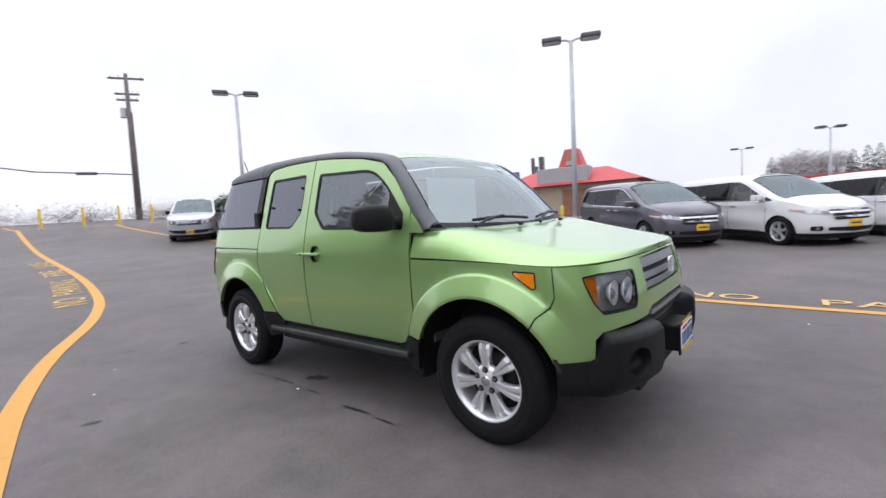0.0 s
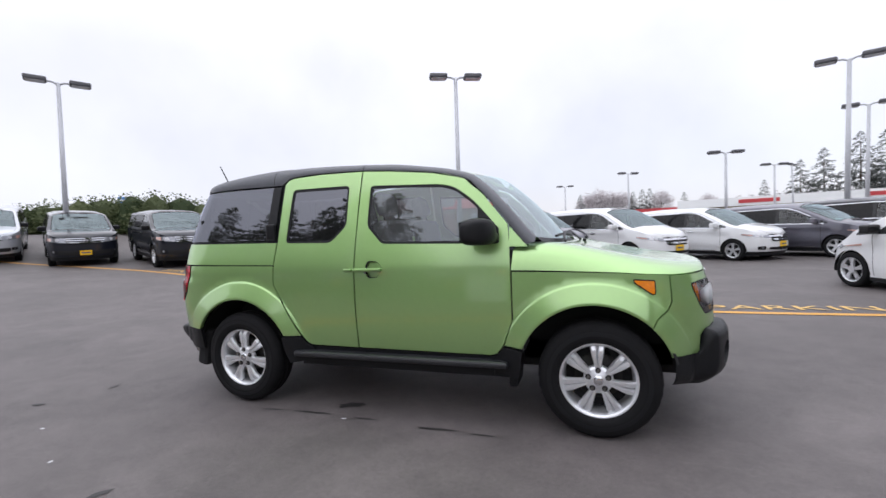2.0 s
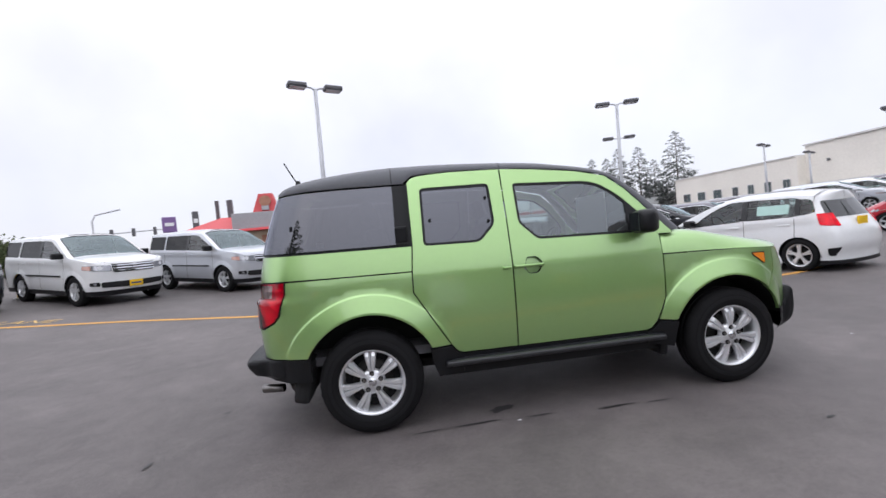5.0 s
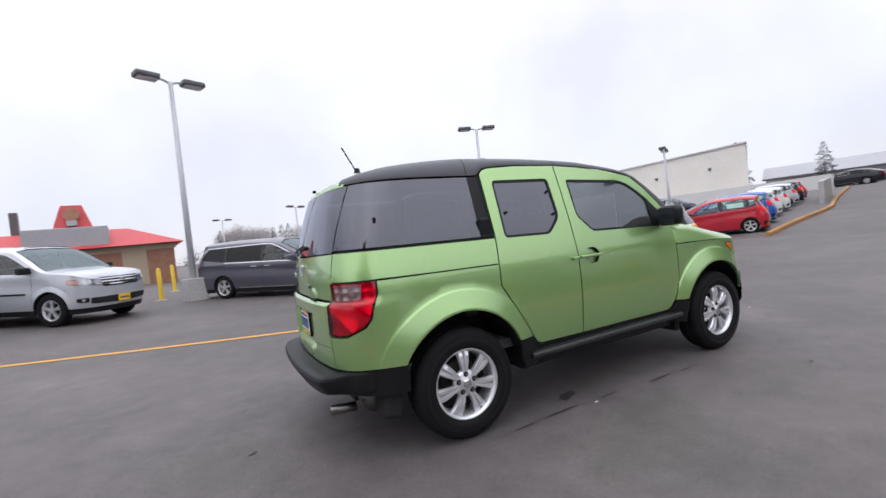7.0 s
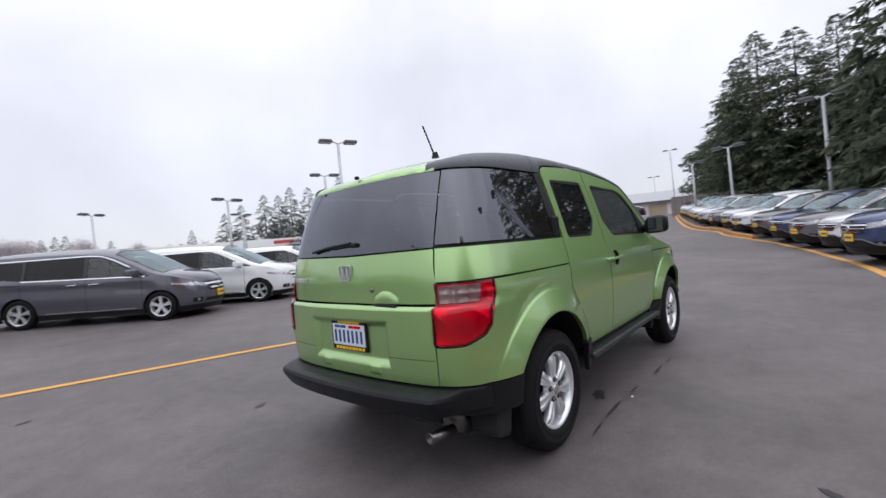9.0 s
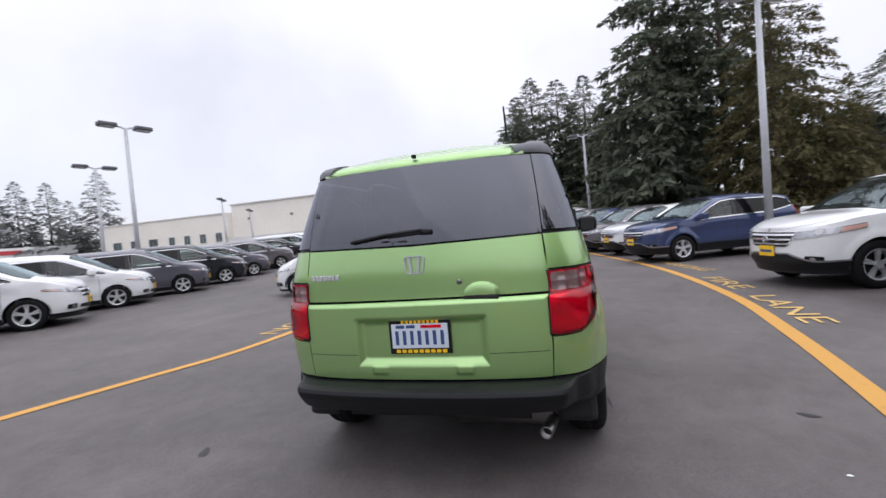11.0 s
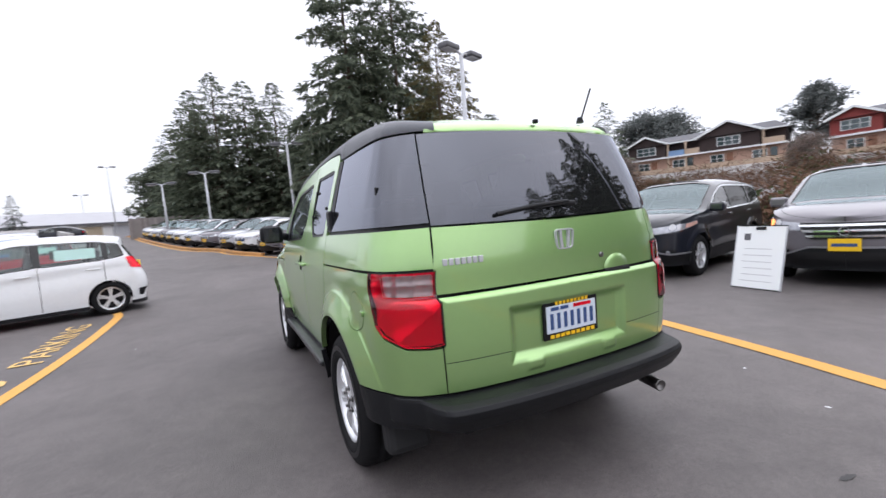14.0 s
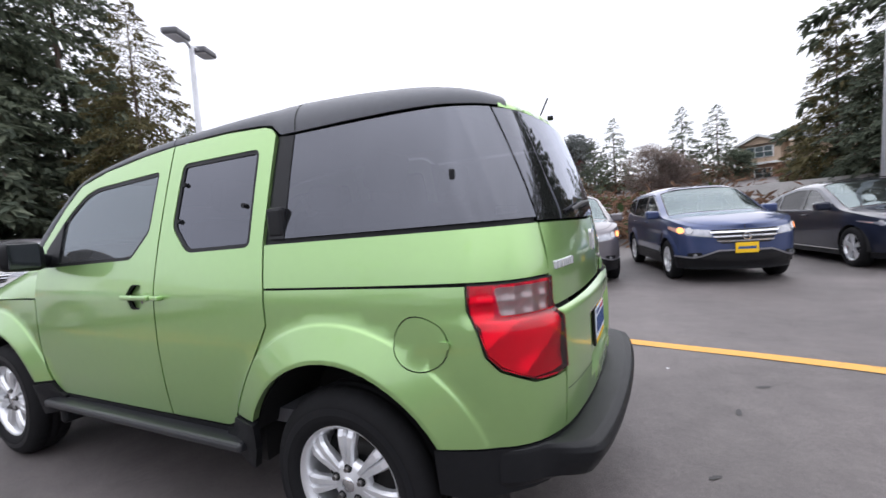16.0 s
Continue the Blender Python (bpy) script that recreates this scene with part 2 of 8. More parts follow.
M["grille_silver"] = mat("satin_silver_plastic", (0.27, 0.27, 0.29), 0.35, metal=0.6)
M["badge"] = mat("bright_badge_silver", (0.60, 0.61, 0.63), 0.22, metal=0.35, coat=0.5)
# ---- mesh helpers ----
from mathutils.geometry import delaunay_2d_cdt


def part(name, bm, material, parent=None, label="", smooth=False):
    """Links a bmesh as one mesh object, under a thing or a part."""
    me = bpy.data.meshes.new(name)
    bm.to_mesh(me)
    bm.free()
    if smooth:
        me.shade_smooth()
    return mesh_part(name, me, material, parent, label)


def mesh_part(name, me, material, parent=None, label=""):
    for m in material if isinstance(material, (list, tuple)) else (material,):
        me.materials.append(m)
    ob = new(name, me)
    ob.parent = parent
    if label:
        ob["label"] = label
    return ob


def thing(name, label, category, group="", at=None):
    return tagged(at_pose(new(name), at), label, category, group)


def at_pose(ob, m):
    if m is not None:
        ob.matrix_basis = m
    return ob


def box_bm(bm, x0, x1, y0, y1, z0, z1, bevel=0.0, m=None):
    r = bmesh.ops.create_cube(bm, size=1.0, matrix=(m or Matrix()) @ Matrix.Translation(((x0 + x1) / 2, (y0 + y1) / 2, (z0 + z1) / 2)) @ Matrix.Diagonal((x1 - x0, y1 - y0, z1 - z0, 1)))
    if bevel:
        es = list({e for v in r["verts"] for e in v.link_edges})
        bmesh.ops.bevel(bm, geom=es, offset=bevel, segments=2, affect="EDGES", profile=0.5)
    return bm


def box(x0, x1, y0, y1, z0, z1, bevel=0.0, m=None):
    return box_bm(bmesh.new(), x0, x1, y0, y1, z0, z1, bevel, m)


def cyl_bm(bm, r0, r1, z0, z1, seg=16, m=None, caps=True):
    bmesh.ops.create_cone(bm, cap_ends=caps, segments=seg, radius1=r0, radius2=r1, depth=z1 - z0, matrix=(m or Matrix()) @ Matrix.Translation((0, 0, (z0 + z1) / 2)))
    return bm


def lathe(prof, seg=32, axis="Y", a0=0.0, a1=360.0, m=None, bm=None):
    """Turns (radius, along) points round an axis."""
    bm = bm or bmesh.new()
    full = abs(a1 - a0 - 360) < 1e-6
    n = seg if full else seg + 1
    rings = []
    for i in range(n):
        a = radians(a0 + (a1 - a0) * i / seg)
        c, s = math.cos(a), math.sin(a)
        ring = []
        for r, t in prof:
            p = Vector((r * c, t, r * s)) if axis == "Y" else Vector((r * c, r * s, t))
            ring.append(bm.verts.new(m @ p if m else p))
        rings.append(ring)
    for i in range(n if full else n - 1):
        p, q = rings[i], rings[(i + 1) % n]
        for j in range(len(prof) - 1):
            bm.faces.new((p[j], p[j + 1], q[j + 1], q[j]))
    return bm


def sweep(path, section, bm=None, closed=True, up=(0, 0, 1), caps=True):
    """Carries a section of (sideways, up) points along a path of points."""
    bm = bm or bmesh.new()
    path = [Vector(p) for p in path]
    rings = []
    for i, p in enumerate(path):
        d = (path[min(i + 1, len(path) - 1)] - path[max(i - 1, 0)]).normalized()
        side = d.cross(Vector(up)).normalized()
        u = side.cross(d)
        sec = section(i / (len(path) - 1)) if callable(section) else section
        rings.append([bm.verts.new(p + side * a + u * b) for a, b in sec])
    for p, q in zip(rings, rings[1:]):
        k = len(p)
        for j in range(k if closed else k - 1):
            bm.faces.new((p[j], p[(j + 1) % k], q[(j + 1) % k], q[j]))
    if caps and closed:
        bm.faces.new(rings[0][::-1])
        bm.faces.new(rings[-1])
    bmesh.ops.recalc_face_normals(bm, faces=bm.faces)
    return bm


def tube(path, r, bm=None, seg=8):
    sec = [(r * math.cos(i * 2 * math.pi / seg), r * math.sin(i * 2 * math.pi / seg)) for i in range(seg)]
    up = (0, 0, 1) if abs((Vector(path[-1]) - Vector(path[0])).normalized().z) < 0.95 else (1, 0, 0)
    return sweep(path, sec, bm, up=up)


def curve_at(pts, x):
    """A smooth monotone-ish curve through (x, value) points."""
    if x <= pts[0][0]:
        return pts[0][1]
    if x >= pts[-1][0]:
        return pts[-1][1]
    for i in range(len(pts) - 1):
        if x <= pts[i + 1][0]:
            break
    x0, y0 = pts[i]
    x1, y1 = pts[i + 1]
    d = (y1 - y0) / (x1 - x0)
    dl = (y0 - pts[i - 1][1]) / (x0 - pts[i - 1][0]) if i else d
    dr = (pts[i + 2][1] - y1) / (pts[i + 2][0] - x1) if i + 2 < len(pts) else d
    m0 = 0.0 if dl * d <= 0 else 2 * dl * d / (dl + d)
    m1 = 0.0 if dr * d <= 0 else 2 * dr * d / (dr + d)
    w = x1 - x0
    t = (x - x0) / w
    return (2 * t**3 - 3 * t**2 + 1) * y0 + (t**3 - 2 * t**2 + t) * w * m0 + (-2 * t**3 + 3 * t**2) * y1 + (t**3 - t**2) * w * m1


def smooth01(a, b, x):
    t = min(1.0, max(0.0, (x - a) / (b - a)))
    return t * t * (3 - 2 * t)


def inside(poly, x, y):
    hit = False
    j = len(poly) - 1
    for i in range(len(poly)):
        (xi, yi), (xj, yj) = poly[i], poly[j]
        if (yi > y) != (yj > y) and x < (xj - xi) * (y - yi) / (yj - yi) + xi:
            hit = not hit
        j = i
    return hit


def divided(poly, step):
    out = []
    for (a, b), (c, d) in zip(poly, poly[1:] + poly[:1]):
        n = max(1, int(math.hypot(c - a, d - b) / step + 0.5))
        out += [(a + (c - a) * k / n, b + (d - b) * k / n) for k in range(n)]
    return out


def rounded(poly, r, seg=4):
    """A polygon with its corners rounded; r is one radius or one a corner."""
    out = []
    n = len(poly)
    for i in range(n):
        p, a, b = Vector(poly[i]), Vector(poly[i - 1]), Vector(poly[(i + 1) % n])
        ri = r[i] if isinstance(r, (list, tuple)) else r
        da, db = (a - p), (b - p)
        k = min(ri, da.length * 0.48, db.length * 0.48)
        if k < 1e-4:
            out.append(tuple(p))
            continue
        pa, pb = p + da.normalized() * k, p + db.normalized() * k
        for j in range(seg + 1):
            t = j / seg
            q = pa * (1 - t) ** 2 + p * 2 * t * (1 - t) + pb * t * t
            out.append((q.x, q.y))
    return out


def inset(poly, d):
    """The polygon moved inwards by d."""
    n = len(poly)
    area = sum(poly[i][0] * poly[(i + 1) % n][1] - poly[(i + 1) % n][0] * poly[i][1] for i in range(n))
    s = 1 if area > 0 else -1
    out = []
    for i in range(n):
        p, a, b = Vector(poly[i]), Vector(poly[i - 1]), Vector(poly[(i + 1) % n])
        e0, e1 = (p - a).normalized(), (b - p).normalized()
        n0, n1 = Vector((-e0.y, e0.x)) * s, Vector((-e1.y, e1.x)) * s
        k = n0 + n1
        q = p + k * (d / max(0.25, 1 + n0.dot(n1)))
        out.append((q.x, q.y))
    return out


class Sheet:
    """Gathers patches of a lifted surface into one mesh with true normals."""

    def __init__(self):
        self.v, self.n, self.f = [], [], []

    def add(self, lift, outer, holes=(), step=0.08, off=0.0, rim=0.0, flip=False, mirror=False, steps=None, polar=()):
        sx, sy = steps or (step, step)
        bounds = [divided(outer, step)] + [divided(h, step) for h in holes]
        pts, edges = [], []
        for b in bounds:
            k = len(pts)
            pts += b
            edges += [(k + i, k + (i + 1) % len(b)) for i in range(len(b))]
        nb = len(pts)
        xs, ys = [p[0] for p in bounds[0]], [p[1] for p in bounds[0]]
        cells = {}
        for p in pts:
            cells.setdefault((int(p[0] // sx), int(p[1] // sy)), []).append(p)
        for cx, cy, r0, r1, dr, da in polar:
            for k in range(int((r1 - r0) / dr) + 1):
                for a in range(int(360 / da)):
                    q = (cx + (r0 + k * dr) * math.cos(radians(a * da)), cy + (r0 + k * dr) * math.sin(radians(a * da)))
                    near = any((q[0] - p[0]) ** 2 + (q[1] - p[1]) ** 2 < (0.4 * dr) ** 2 for i in (-1, 0, 1) for j in (-1, 0, 1) for p in cells.get((int(q[0] // sx) + i, int(q[1] // sy) + j), ()))
                    if not near and inside(bounds[0], *q) and not any(inside(h, *q) for h in bounds[1:]):
                        pts.append(q)
        gx0, gy0 = math.floor(min(xs) / sx), math.floor(min(ys) / sy)
        for i in range(gx0, int(max(xs) / sx) + 1):
            for j in range(gy0, int(max(ys) / sy) + 1):
                x, y = i * sx, j * sy
                if any(c[2] - sx * 0.4 < math.hypot(x - c[0], y - c[1]) < c[3] + sx * 0.4 for c in polar):
                    continue
                near = any(((x - p[0]) / sx) ** 2 + ((y - p[1]) / sy) ** 2 < 0.16 for a in (i - 1, i) for b in (j - 1, j) for p in cells.get((a, b), ()))
                if not near and inside(bounds[0], x, y) and not any(inside(h, x, y) for h in bounds[1:]):
                    pts.append((x, y))
        vo, eo, fo, ov, oe, of = delaunay_2d_cdt([Vector(p) for p in pts], edges, [], 0, 1e-6)
        tris = []
        for f in fo:
            cx, cy = sum(vo[i].x for i in f) / len(f), sum(vo[i].y for i in f) / len(f)
            if inside(bounds[0], cx, cy) and not any(inside(h, cx, cy) for h in bounds[1:]):
                tris.append(f)
        used = sorted({i for f in tris for i in f})
        index = {i: k for k, i in enumerate(used)}
        P, N = [], []
        for i in used:
            x, y = vo[i]
            p, e = Vector(lift(x, y)), 2e-3
            du, dv = Vector(lift(x + e, y)) - Vector(lift(x - e, y)), Vector(lift(x, y + e)) - Vector(lift(x, y - e))
            nn = du.cross(dv)
            nn = nn.normalized() if nn.length > 1e-12 else Vector((0, 0, 1))
            if flip:
                nn = -nn
            P.append(p + nn * off)
            N.append(nn)
        for sign in ((1, -1) if mirror else (1,)):
            g = Vector((1, sign, 1))
            base = len(self.v)
            self.v += [p * g for p in P]
            self.n += [q * g for q in N]
            turn = flip != (sign < 0)
            count = {}
            for f in tris:
                t = [index[i] for i in f]
                for a, b in zip(t, t[1:] + t[:1]):
                    count[(a, b)] = True
                self.f.append(tuple(base + i for i in (t[::-1] if turn else t)))
            if rim:
                for a, b in list(count):
                    if (b, a) in count:
                        continue
                    d = P[b] - P[a]
                    out = d.cross((N[a] + N[b]) / 2)
                    out = (out.normalized() if out.length > 1e-9 else Vector((0, 0, 1))) * (-1 if flip else 1)
                    k = len(self.v)
                    self.v += [q * g for q in (P[a], P[b], P[b] - N[b] * rim, P[a] - N[a] * rim)]
                    self.n += [out * g] * 4
                    quad = (k + 1, k, k + 3, k + 2)
                    self.f.append(quad[::-1] if turn else quad)
        return self

    def done(self, name, material, parent=None, label=""):
        me = bpy.data.meshes.new(name)
        me.from_pydata(self.v, [], self.f)
        me.shade_smooth()
        me.normals_split_custom_set_from_vertices(self.n)
        return mesh_part(name, me, material, parent, label)


def patch(name, material, parent, lift, outer, holes=(), label="", **kw):
    return Sheet().add(lift, outer, holes, **kw).done(name, material, parent, label)


def text_mesh(body, size, align="LEFT"):
    """The flat mesh of a line of writing in the built-in font."""
    cu = bpy.data.curves.new("writing", "FONT")
    cu.body, cu.size, cu.align_x, cu.resolution_u = body, size, align, 3
    ob = bpy.data.objects.new("writing", cu)
    scene.collection.objects.link(ob)
    dg = bpy.context.evaluated_depsgraph_get()
    me = bpy.data.meshes.new_from_object(ob.evaluated_get(dg))
    bpy.data.objects.remove(ob)
    return me


# ---- ground ----
def ground_z(x, y):
    """Height of the lot: flat round the green car, rising to the west, the east and the south."""
    s = max(0.0, -0.75 * x + 0.35 * y - 1.0)
    s1 = min(s, 18.0)
    west = 0.025 * s1 + 0.0029 * s1 * s1 + 0.013 * max(0.0, s1 - 12.0) ** 2 + (min(s, 60.0) - s1) * 0.05
    if y > 14:
        west *= 1 - 0.75 * smooth01(14, 40, y)
    east = 0.05 * min(max(0.0, x - 14.0), 33.0)
    south = 0.075 * max(0.0, -11.5 - y - max(0.0, x - 6) * 0.5)
    return west + east + min(south, 8.0)


def on_ground(x, y, heading=0.0, dz=0.0):
    """A pose on the ground, tilted with it; heading in degrees, 0 along x."""
    e = 1.2
    gx = (ground_z(x + e, y) - ground_z(x - e, y)) / (2 * e)
    gy = (ground_z(x, y + e) - ground_z(x, y - e)) / (2 * e)
    n = Vector((-gx, -gy, 1)).normalized()
    f = Vector((math.cos(radians(heading)), math.sin(radians(heading)), 0))
    f = (f - n * f.dot(n)).normalized()
    s = n.cross(f)
    m = Matrix((f, s, n)).transposed().to_4x4()
    m.translation = (x, y, ground_z(x, y) + dz)
    return m


def axis_points(lo, hi, fine, cells):
    out, v = [], lo
    while v < hi:
        out.append(v)
        v += fine if -45 < v < 60 else cells
    return out + [hi]


gx, gy = axis_points(-900, 900, 0.75, 24.0), axis_points(-900, 900, 0.75, 24.0)
gv = [(x, y, ground_z(x, y)) for x in gx for y in gy]
gf = [(i * len(gy) + j, (i + 1) * len(gy) + j, (i + 1) * len(gy) + j + 1, i * len(gy) + j + 1) for i in range(len(gx) - 1) for j in range(len(gy) - 1)]
gm = bpy.data.meshes.new("ground")
gm.from_pydata(gv, [], gf)
gm.shade_smooth()
ground = tagged(mesh_part("ground", gm, M["asphalt"]), "dark grey worn asphalt car park with stains", "asphalt", kind="structure")


def spline(pts, step=0.25):
    """Points along a smooth line through the given ones."""
    out = []
    for i in range(len(pts) - 1):
        p0, p1, p2, p3 = (Vector(pts[max(0, min(len(pts) - 1, k))]) for k in (i - 1, i, i + 1, i + 2))
        n = max(2, int((p2 - p1).length / step))
        for k in range(n):
            t = k / n
            out.append(0.5 * (2 * p1 + (p2 - p0) * t + (2 * p0 - 5 * p1 + 4 * p2 - p3) * t * t + (3 * p1 - p0 - 3 * p2 + p3) * t**3))
    return out + [Vector(pts[-1])]


def ribbon(name, pts, width, material, lift, label, category):
    path = spline(pts)
    vs, fs = [], []
    for i, p in enumerate(path):
        d = (path[min(i + 1, len(path) - 1)] - path[max(i - 1, 0)]).normalized()
        s = Vector((-d.y, d.x)) * width / 2
        for q in (p - s, p - s / 3, p + s / 3, p + s):
            vs.append((q.x, q.y, ground_z(q.x, q.y) + lift))
    for i in range(len(path) - 1):
        for k in range(3):
            a = 4 * i + k
            fs.append((a, a + 4, a + 5, a + 1))
    me = bpy.data.meshes.new(name)
    me.from_pydata(vs, [], fs)
    return tagged(mesh_part(name, me, material), label, category, kind="structure")


NORTH_LINE = [(-26, 3.2), (-19.5, 4.6), (-15.6, 5.25), (-11.4, 5.5), (-8.3, 5.15), (-6.2, 4.95), (-4.6, 4.62), (-3.7, 4.4), (-1.4, 3.85), (-0.5, 3.6), (0.45, 3.32), (1.5, 3.18), (2.9, 3.08), (4.3, 3.05), (5.7, 3.1), (6.6, 3.45)]
SOUTH_LINE = [(-45, 1.7), (-30, 0.6), (-20.6, 0.2), (-12, -0.15), (-7.7, -0.6), (-5.4, -1.13), (-3.5, -1.88), (-2.2, -2.27), (-0.9, -2.53), (0.85, -2.8), (2.8, -3.0), (5.5, -2.94), (8.0, -2.65), (10.2, -2.2), (12.6, -1.7), (15.0, -0.95), (19.2, 1.1), (21.2, 1.7), (24.8, 3.6), (35.2, 6.5), (46.0, 9.0), (54.0, 10.7)]
ribbon("north_line", NORTH_LINE, 0.13, M["line"], 0.006, "long curved yellow painted fire lane line", "road marking")
ribbon("south_line", SOUTH_LINE, 0.15, M["line"], 0.006, "long curved yellow painted fire lane line", "road marking")


def lettering(body, x, y, toward, size, width):
    """Painted words on the ground from a point on along a direction."""
    me = text_mesh(body, size)
    xs = [v.co.x for v in me.vertices]
    k = width / (max(xs) - min(xs))
    d = Vector(toward).normalized()
    up = Vector((-d.y, d.x))
    for v in me.vertices:
        q = Vector((x, y)) + d * ((v.co.x - min(xs)) * k) + up * v.co.y
        v.co = (q.x, q.y, ground_z(q.x, q.y) + 0.009)
    return tagged(mesh_part("painted_lettering", me, M["letters"]), "worn yellow painted letters on asphalt", "lettering", kind="structure")


for words, px, py, way, wide in (
    ("NO", 1.34, 3.38, (1, -0.05), 0.82), ("PARKING", 2.72, 3.28, (1, 0.02), 2.35),
    ("PARKING", 7.9, -3.0, (-1, -0.20), 2.2), ("FIRE", 4.80, -3.15, (-1, -0.04), 1.38), ("LANE", 2.80, -3.17, (-1, 0.06), 1.66),
    ("NO", -6.85, -0.90, (-1, 0.15), 0.9), ("PARKING", -8.3, -0.68, (-1, 0.13), 2.5), ("FIRE", -11.9, -0.26, (-1, 0.05), 1.4), ("LANE", -14.3, -0.14, (-1, 0.05), 1.6),
    ("FIRE", -10.6, 5.65, (1, -0.02), 1.2), ("LANE", -9.0, 5.55, (1, -0.12), 1.2),
):
    lettering(words, px, py, way, 0.66 if px < -6 and py < 0 else 0.44, wide)
# ---- car bodies ----
class Shape:
    """A car's skin: a belt P(u, z) that runs round the body, and a cap over it. Origin on the ground mid-wheelbase, front along +x."""

    def __init__(self, plan, width, edge, top, front=((0, 0),), rear=((0, 0),), arches=(), flare=0.0, cap=2.4, creases=()):
        pts = [Vector(p) for p in plan]
        fine = spline(plan, 0.02)
        s = [0.0]
        for a, b in zip(fine, fine[1:]):
            s.append(s[-1] + (b - a).length)
        mid = min(range(len(fine)), key=lambda i: abs(fine[i].x))
        self.us = [v - s[mid] + fine[mid].x for v in s]
        self.fine, self.half = fine, max(p.y for p in fine)
        self.width, self.edge_pts, self.top_pts, self.front, self.rear = width, edge, top, front, rear
        self.arches, self.flare, self.cap_p, self.creases = arches, flare, cap, creases
        self.x0, self.x1 = pts[0].x, pts[-1].x
        self.u0, self.u1 = self.us[0], self.us[-1]
        self.rc = min(p.x for p in fine if p.y > self.half * 0.997)
        self.fc = max(p.x for p in fine if p.y > self.half * 0.985)

    def base(self, u):
        lo, hi = 0, len(self.us) - 1
        if u <= self.us[0]:
            return self.fine[0]
        if u >= self.us[-1]:
            return self.fine[-1]
        while hi - lo > 1:
            k = (lo + hi) // 2
            if self.us[k] <= u:
                lo = k
            else:
                hi = k
        t = (u - self.us[lo]) / (self.us[hi] - self.us[lo])
        return self.fine[lo].lerp(self.fine[hi], t)

    def P(self, u, z):
        b = self.base(u)
        x, y = b.x, b.y * curve_at(self.width, z)
        if x < self.rc:
            x += curve_at(self.rear, z) * smooth01(self.rc, self.rc + (self.x0 - self.rc) * 0.75, x)
        if x > self.fc:
            x += curve_at(self.front, z) * smooth01(self.fc, self.fc + (self.x1 - self.fc) * 0.75, x)
        for xa, za, xb, zb, deep in self.creases:
            if xa < x < xb:
                d = z - (za + (zb - za) * (x - xa) / (xb - xa))
                y -= deep * smooth01(0.03, -0.11, d) * smooth01(-0.42, -0.12, d) * smooth01(xa, xa + 0.3, x) * smooth01(xb, xb - 0.3, x)
        for cx, cz, r0, r1 in self.arches:
            d = math.hypot(u - cx, z - cz)
            if d < r1 + 0.05:
                y += self.flare * (0.10 * smooth01(r1, r1 - 0.014, d) + 0.90 * min(1.0, max(0.0, (r1 - d) / (r1 - r0 - 0.012))))
        return (x, y, z)

    def edge(self, u):
        return curve_at(self.edge_pts, self.base(u).x)

    def C(self, u, s):
        """The cap: across the car at station u, s from -1 to 1."""
        e = curve_at(self.edge_pts, self.base(u).x)
        x, y, z = self.P(u, e)
        t = max(e, curve_at(self.top_pts, x))
        k = curve_at(self.cap_p, x) if isinstance(self.cap_p, list) else self.cap_p
        return (x, y * s, e + (t - e) * (1 - abs(s) ** k))

    def u_at(self, x=None, y=None, end=1):
        """The station whose plan point has this y, at the front (1) or rear (-1)."""
        rng = range(len(self.us) - 1, 0, -1) if end > 0 else range(len(self.us))
        for i in rng:
            if self.fine[i].y >= y:
                return self.us[i]
        return 0.0


def plan_of(xr, xf, half, cr, cf):
    return [(xr, 0), (xr + 0.012, 0.3 * half), (xr + 0.045, 0.6 * half), (xr + 0.28 * cr, 0.84 * half), (xr + 0.62 * cr, 0.955 * half), (xr + 1.2 * cr, 0.995 * half), (xr + 1.7 * cr, half), (0, half), (xf - 1.7 * cf, half),
            (xf - 1.15 * cf, 0.985 * half), (xf - 0.62 * cf, 0.92 * half), (xf - 0.3 * cf, 0.78 * half), (xf - 0.11 * cf, 0.52 * half), (xf - 0.025 * cf, 0.25 * half), (xf, 0)]


def arc_pts(cx, cz, r, a0, a1, n=16):
    return [(cx + r * math.cos(radians(a0 + (a1 - a0) * i / n)), cz + r * math.sin(radians(a0 + (a1 - a0) * i / n))) for i in range(n + 1)]


def body_outline(sh, sill, wheels, top=None, n=60):
    """The belt's outline from rear centre to front centre: sill with arches below, the edge above."""
    low = [(sh.u0, sill[0])]
    for cx, cz, r in wheels:
        a = math.degrees(math.asin(max(-1, min(1, (sill[1] - cz) / r))))
        low += arc_pts(cx, cz, r, 180 - a, a)
    low.append((sh.u1, sill[0]))
    up = []
    for i in range(n + 1):
        u = sh.u1 + (sh.u0 - sh.u1) * i / n
        up.append((u, sh.edge(u) if top is None else min(top, sh.edge(u))))
    return low + up


PAINT = {}


def paint(name, color, metal=0.0):
    if name not in PAINT:
        PAINT[name] = mat(name + "_car_paint", color, 0.34, metal=metal, coat=1.0, coat_rough=0.02, spec=0.2, scale=1.5, vary=0.03)
    return PAINT[name]


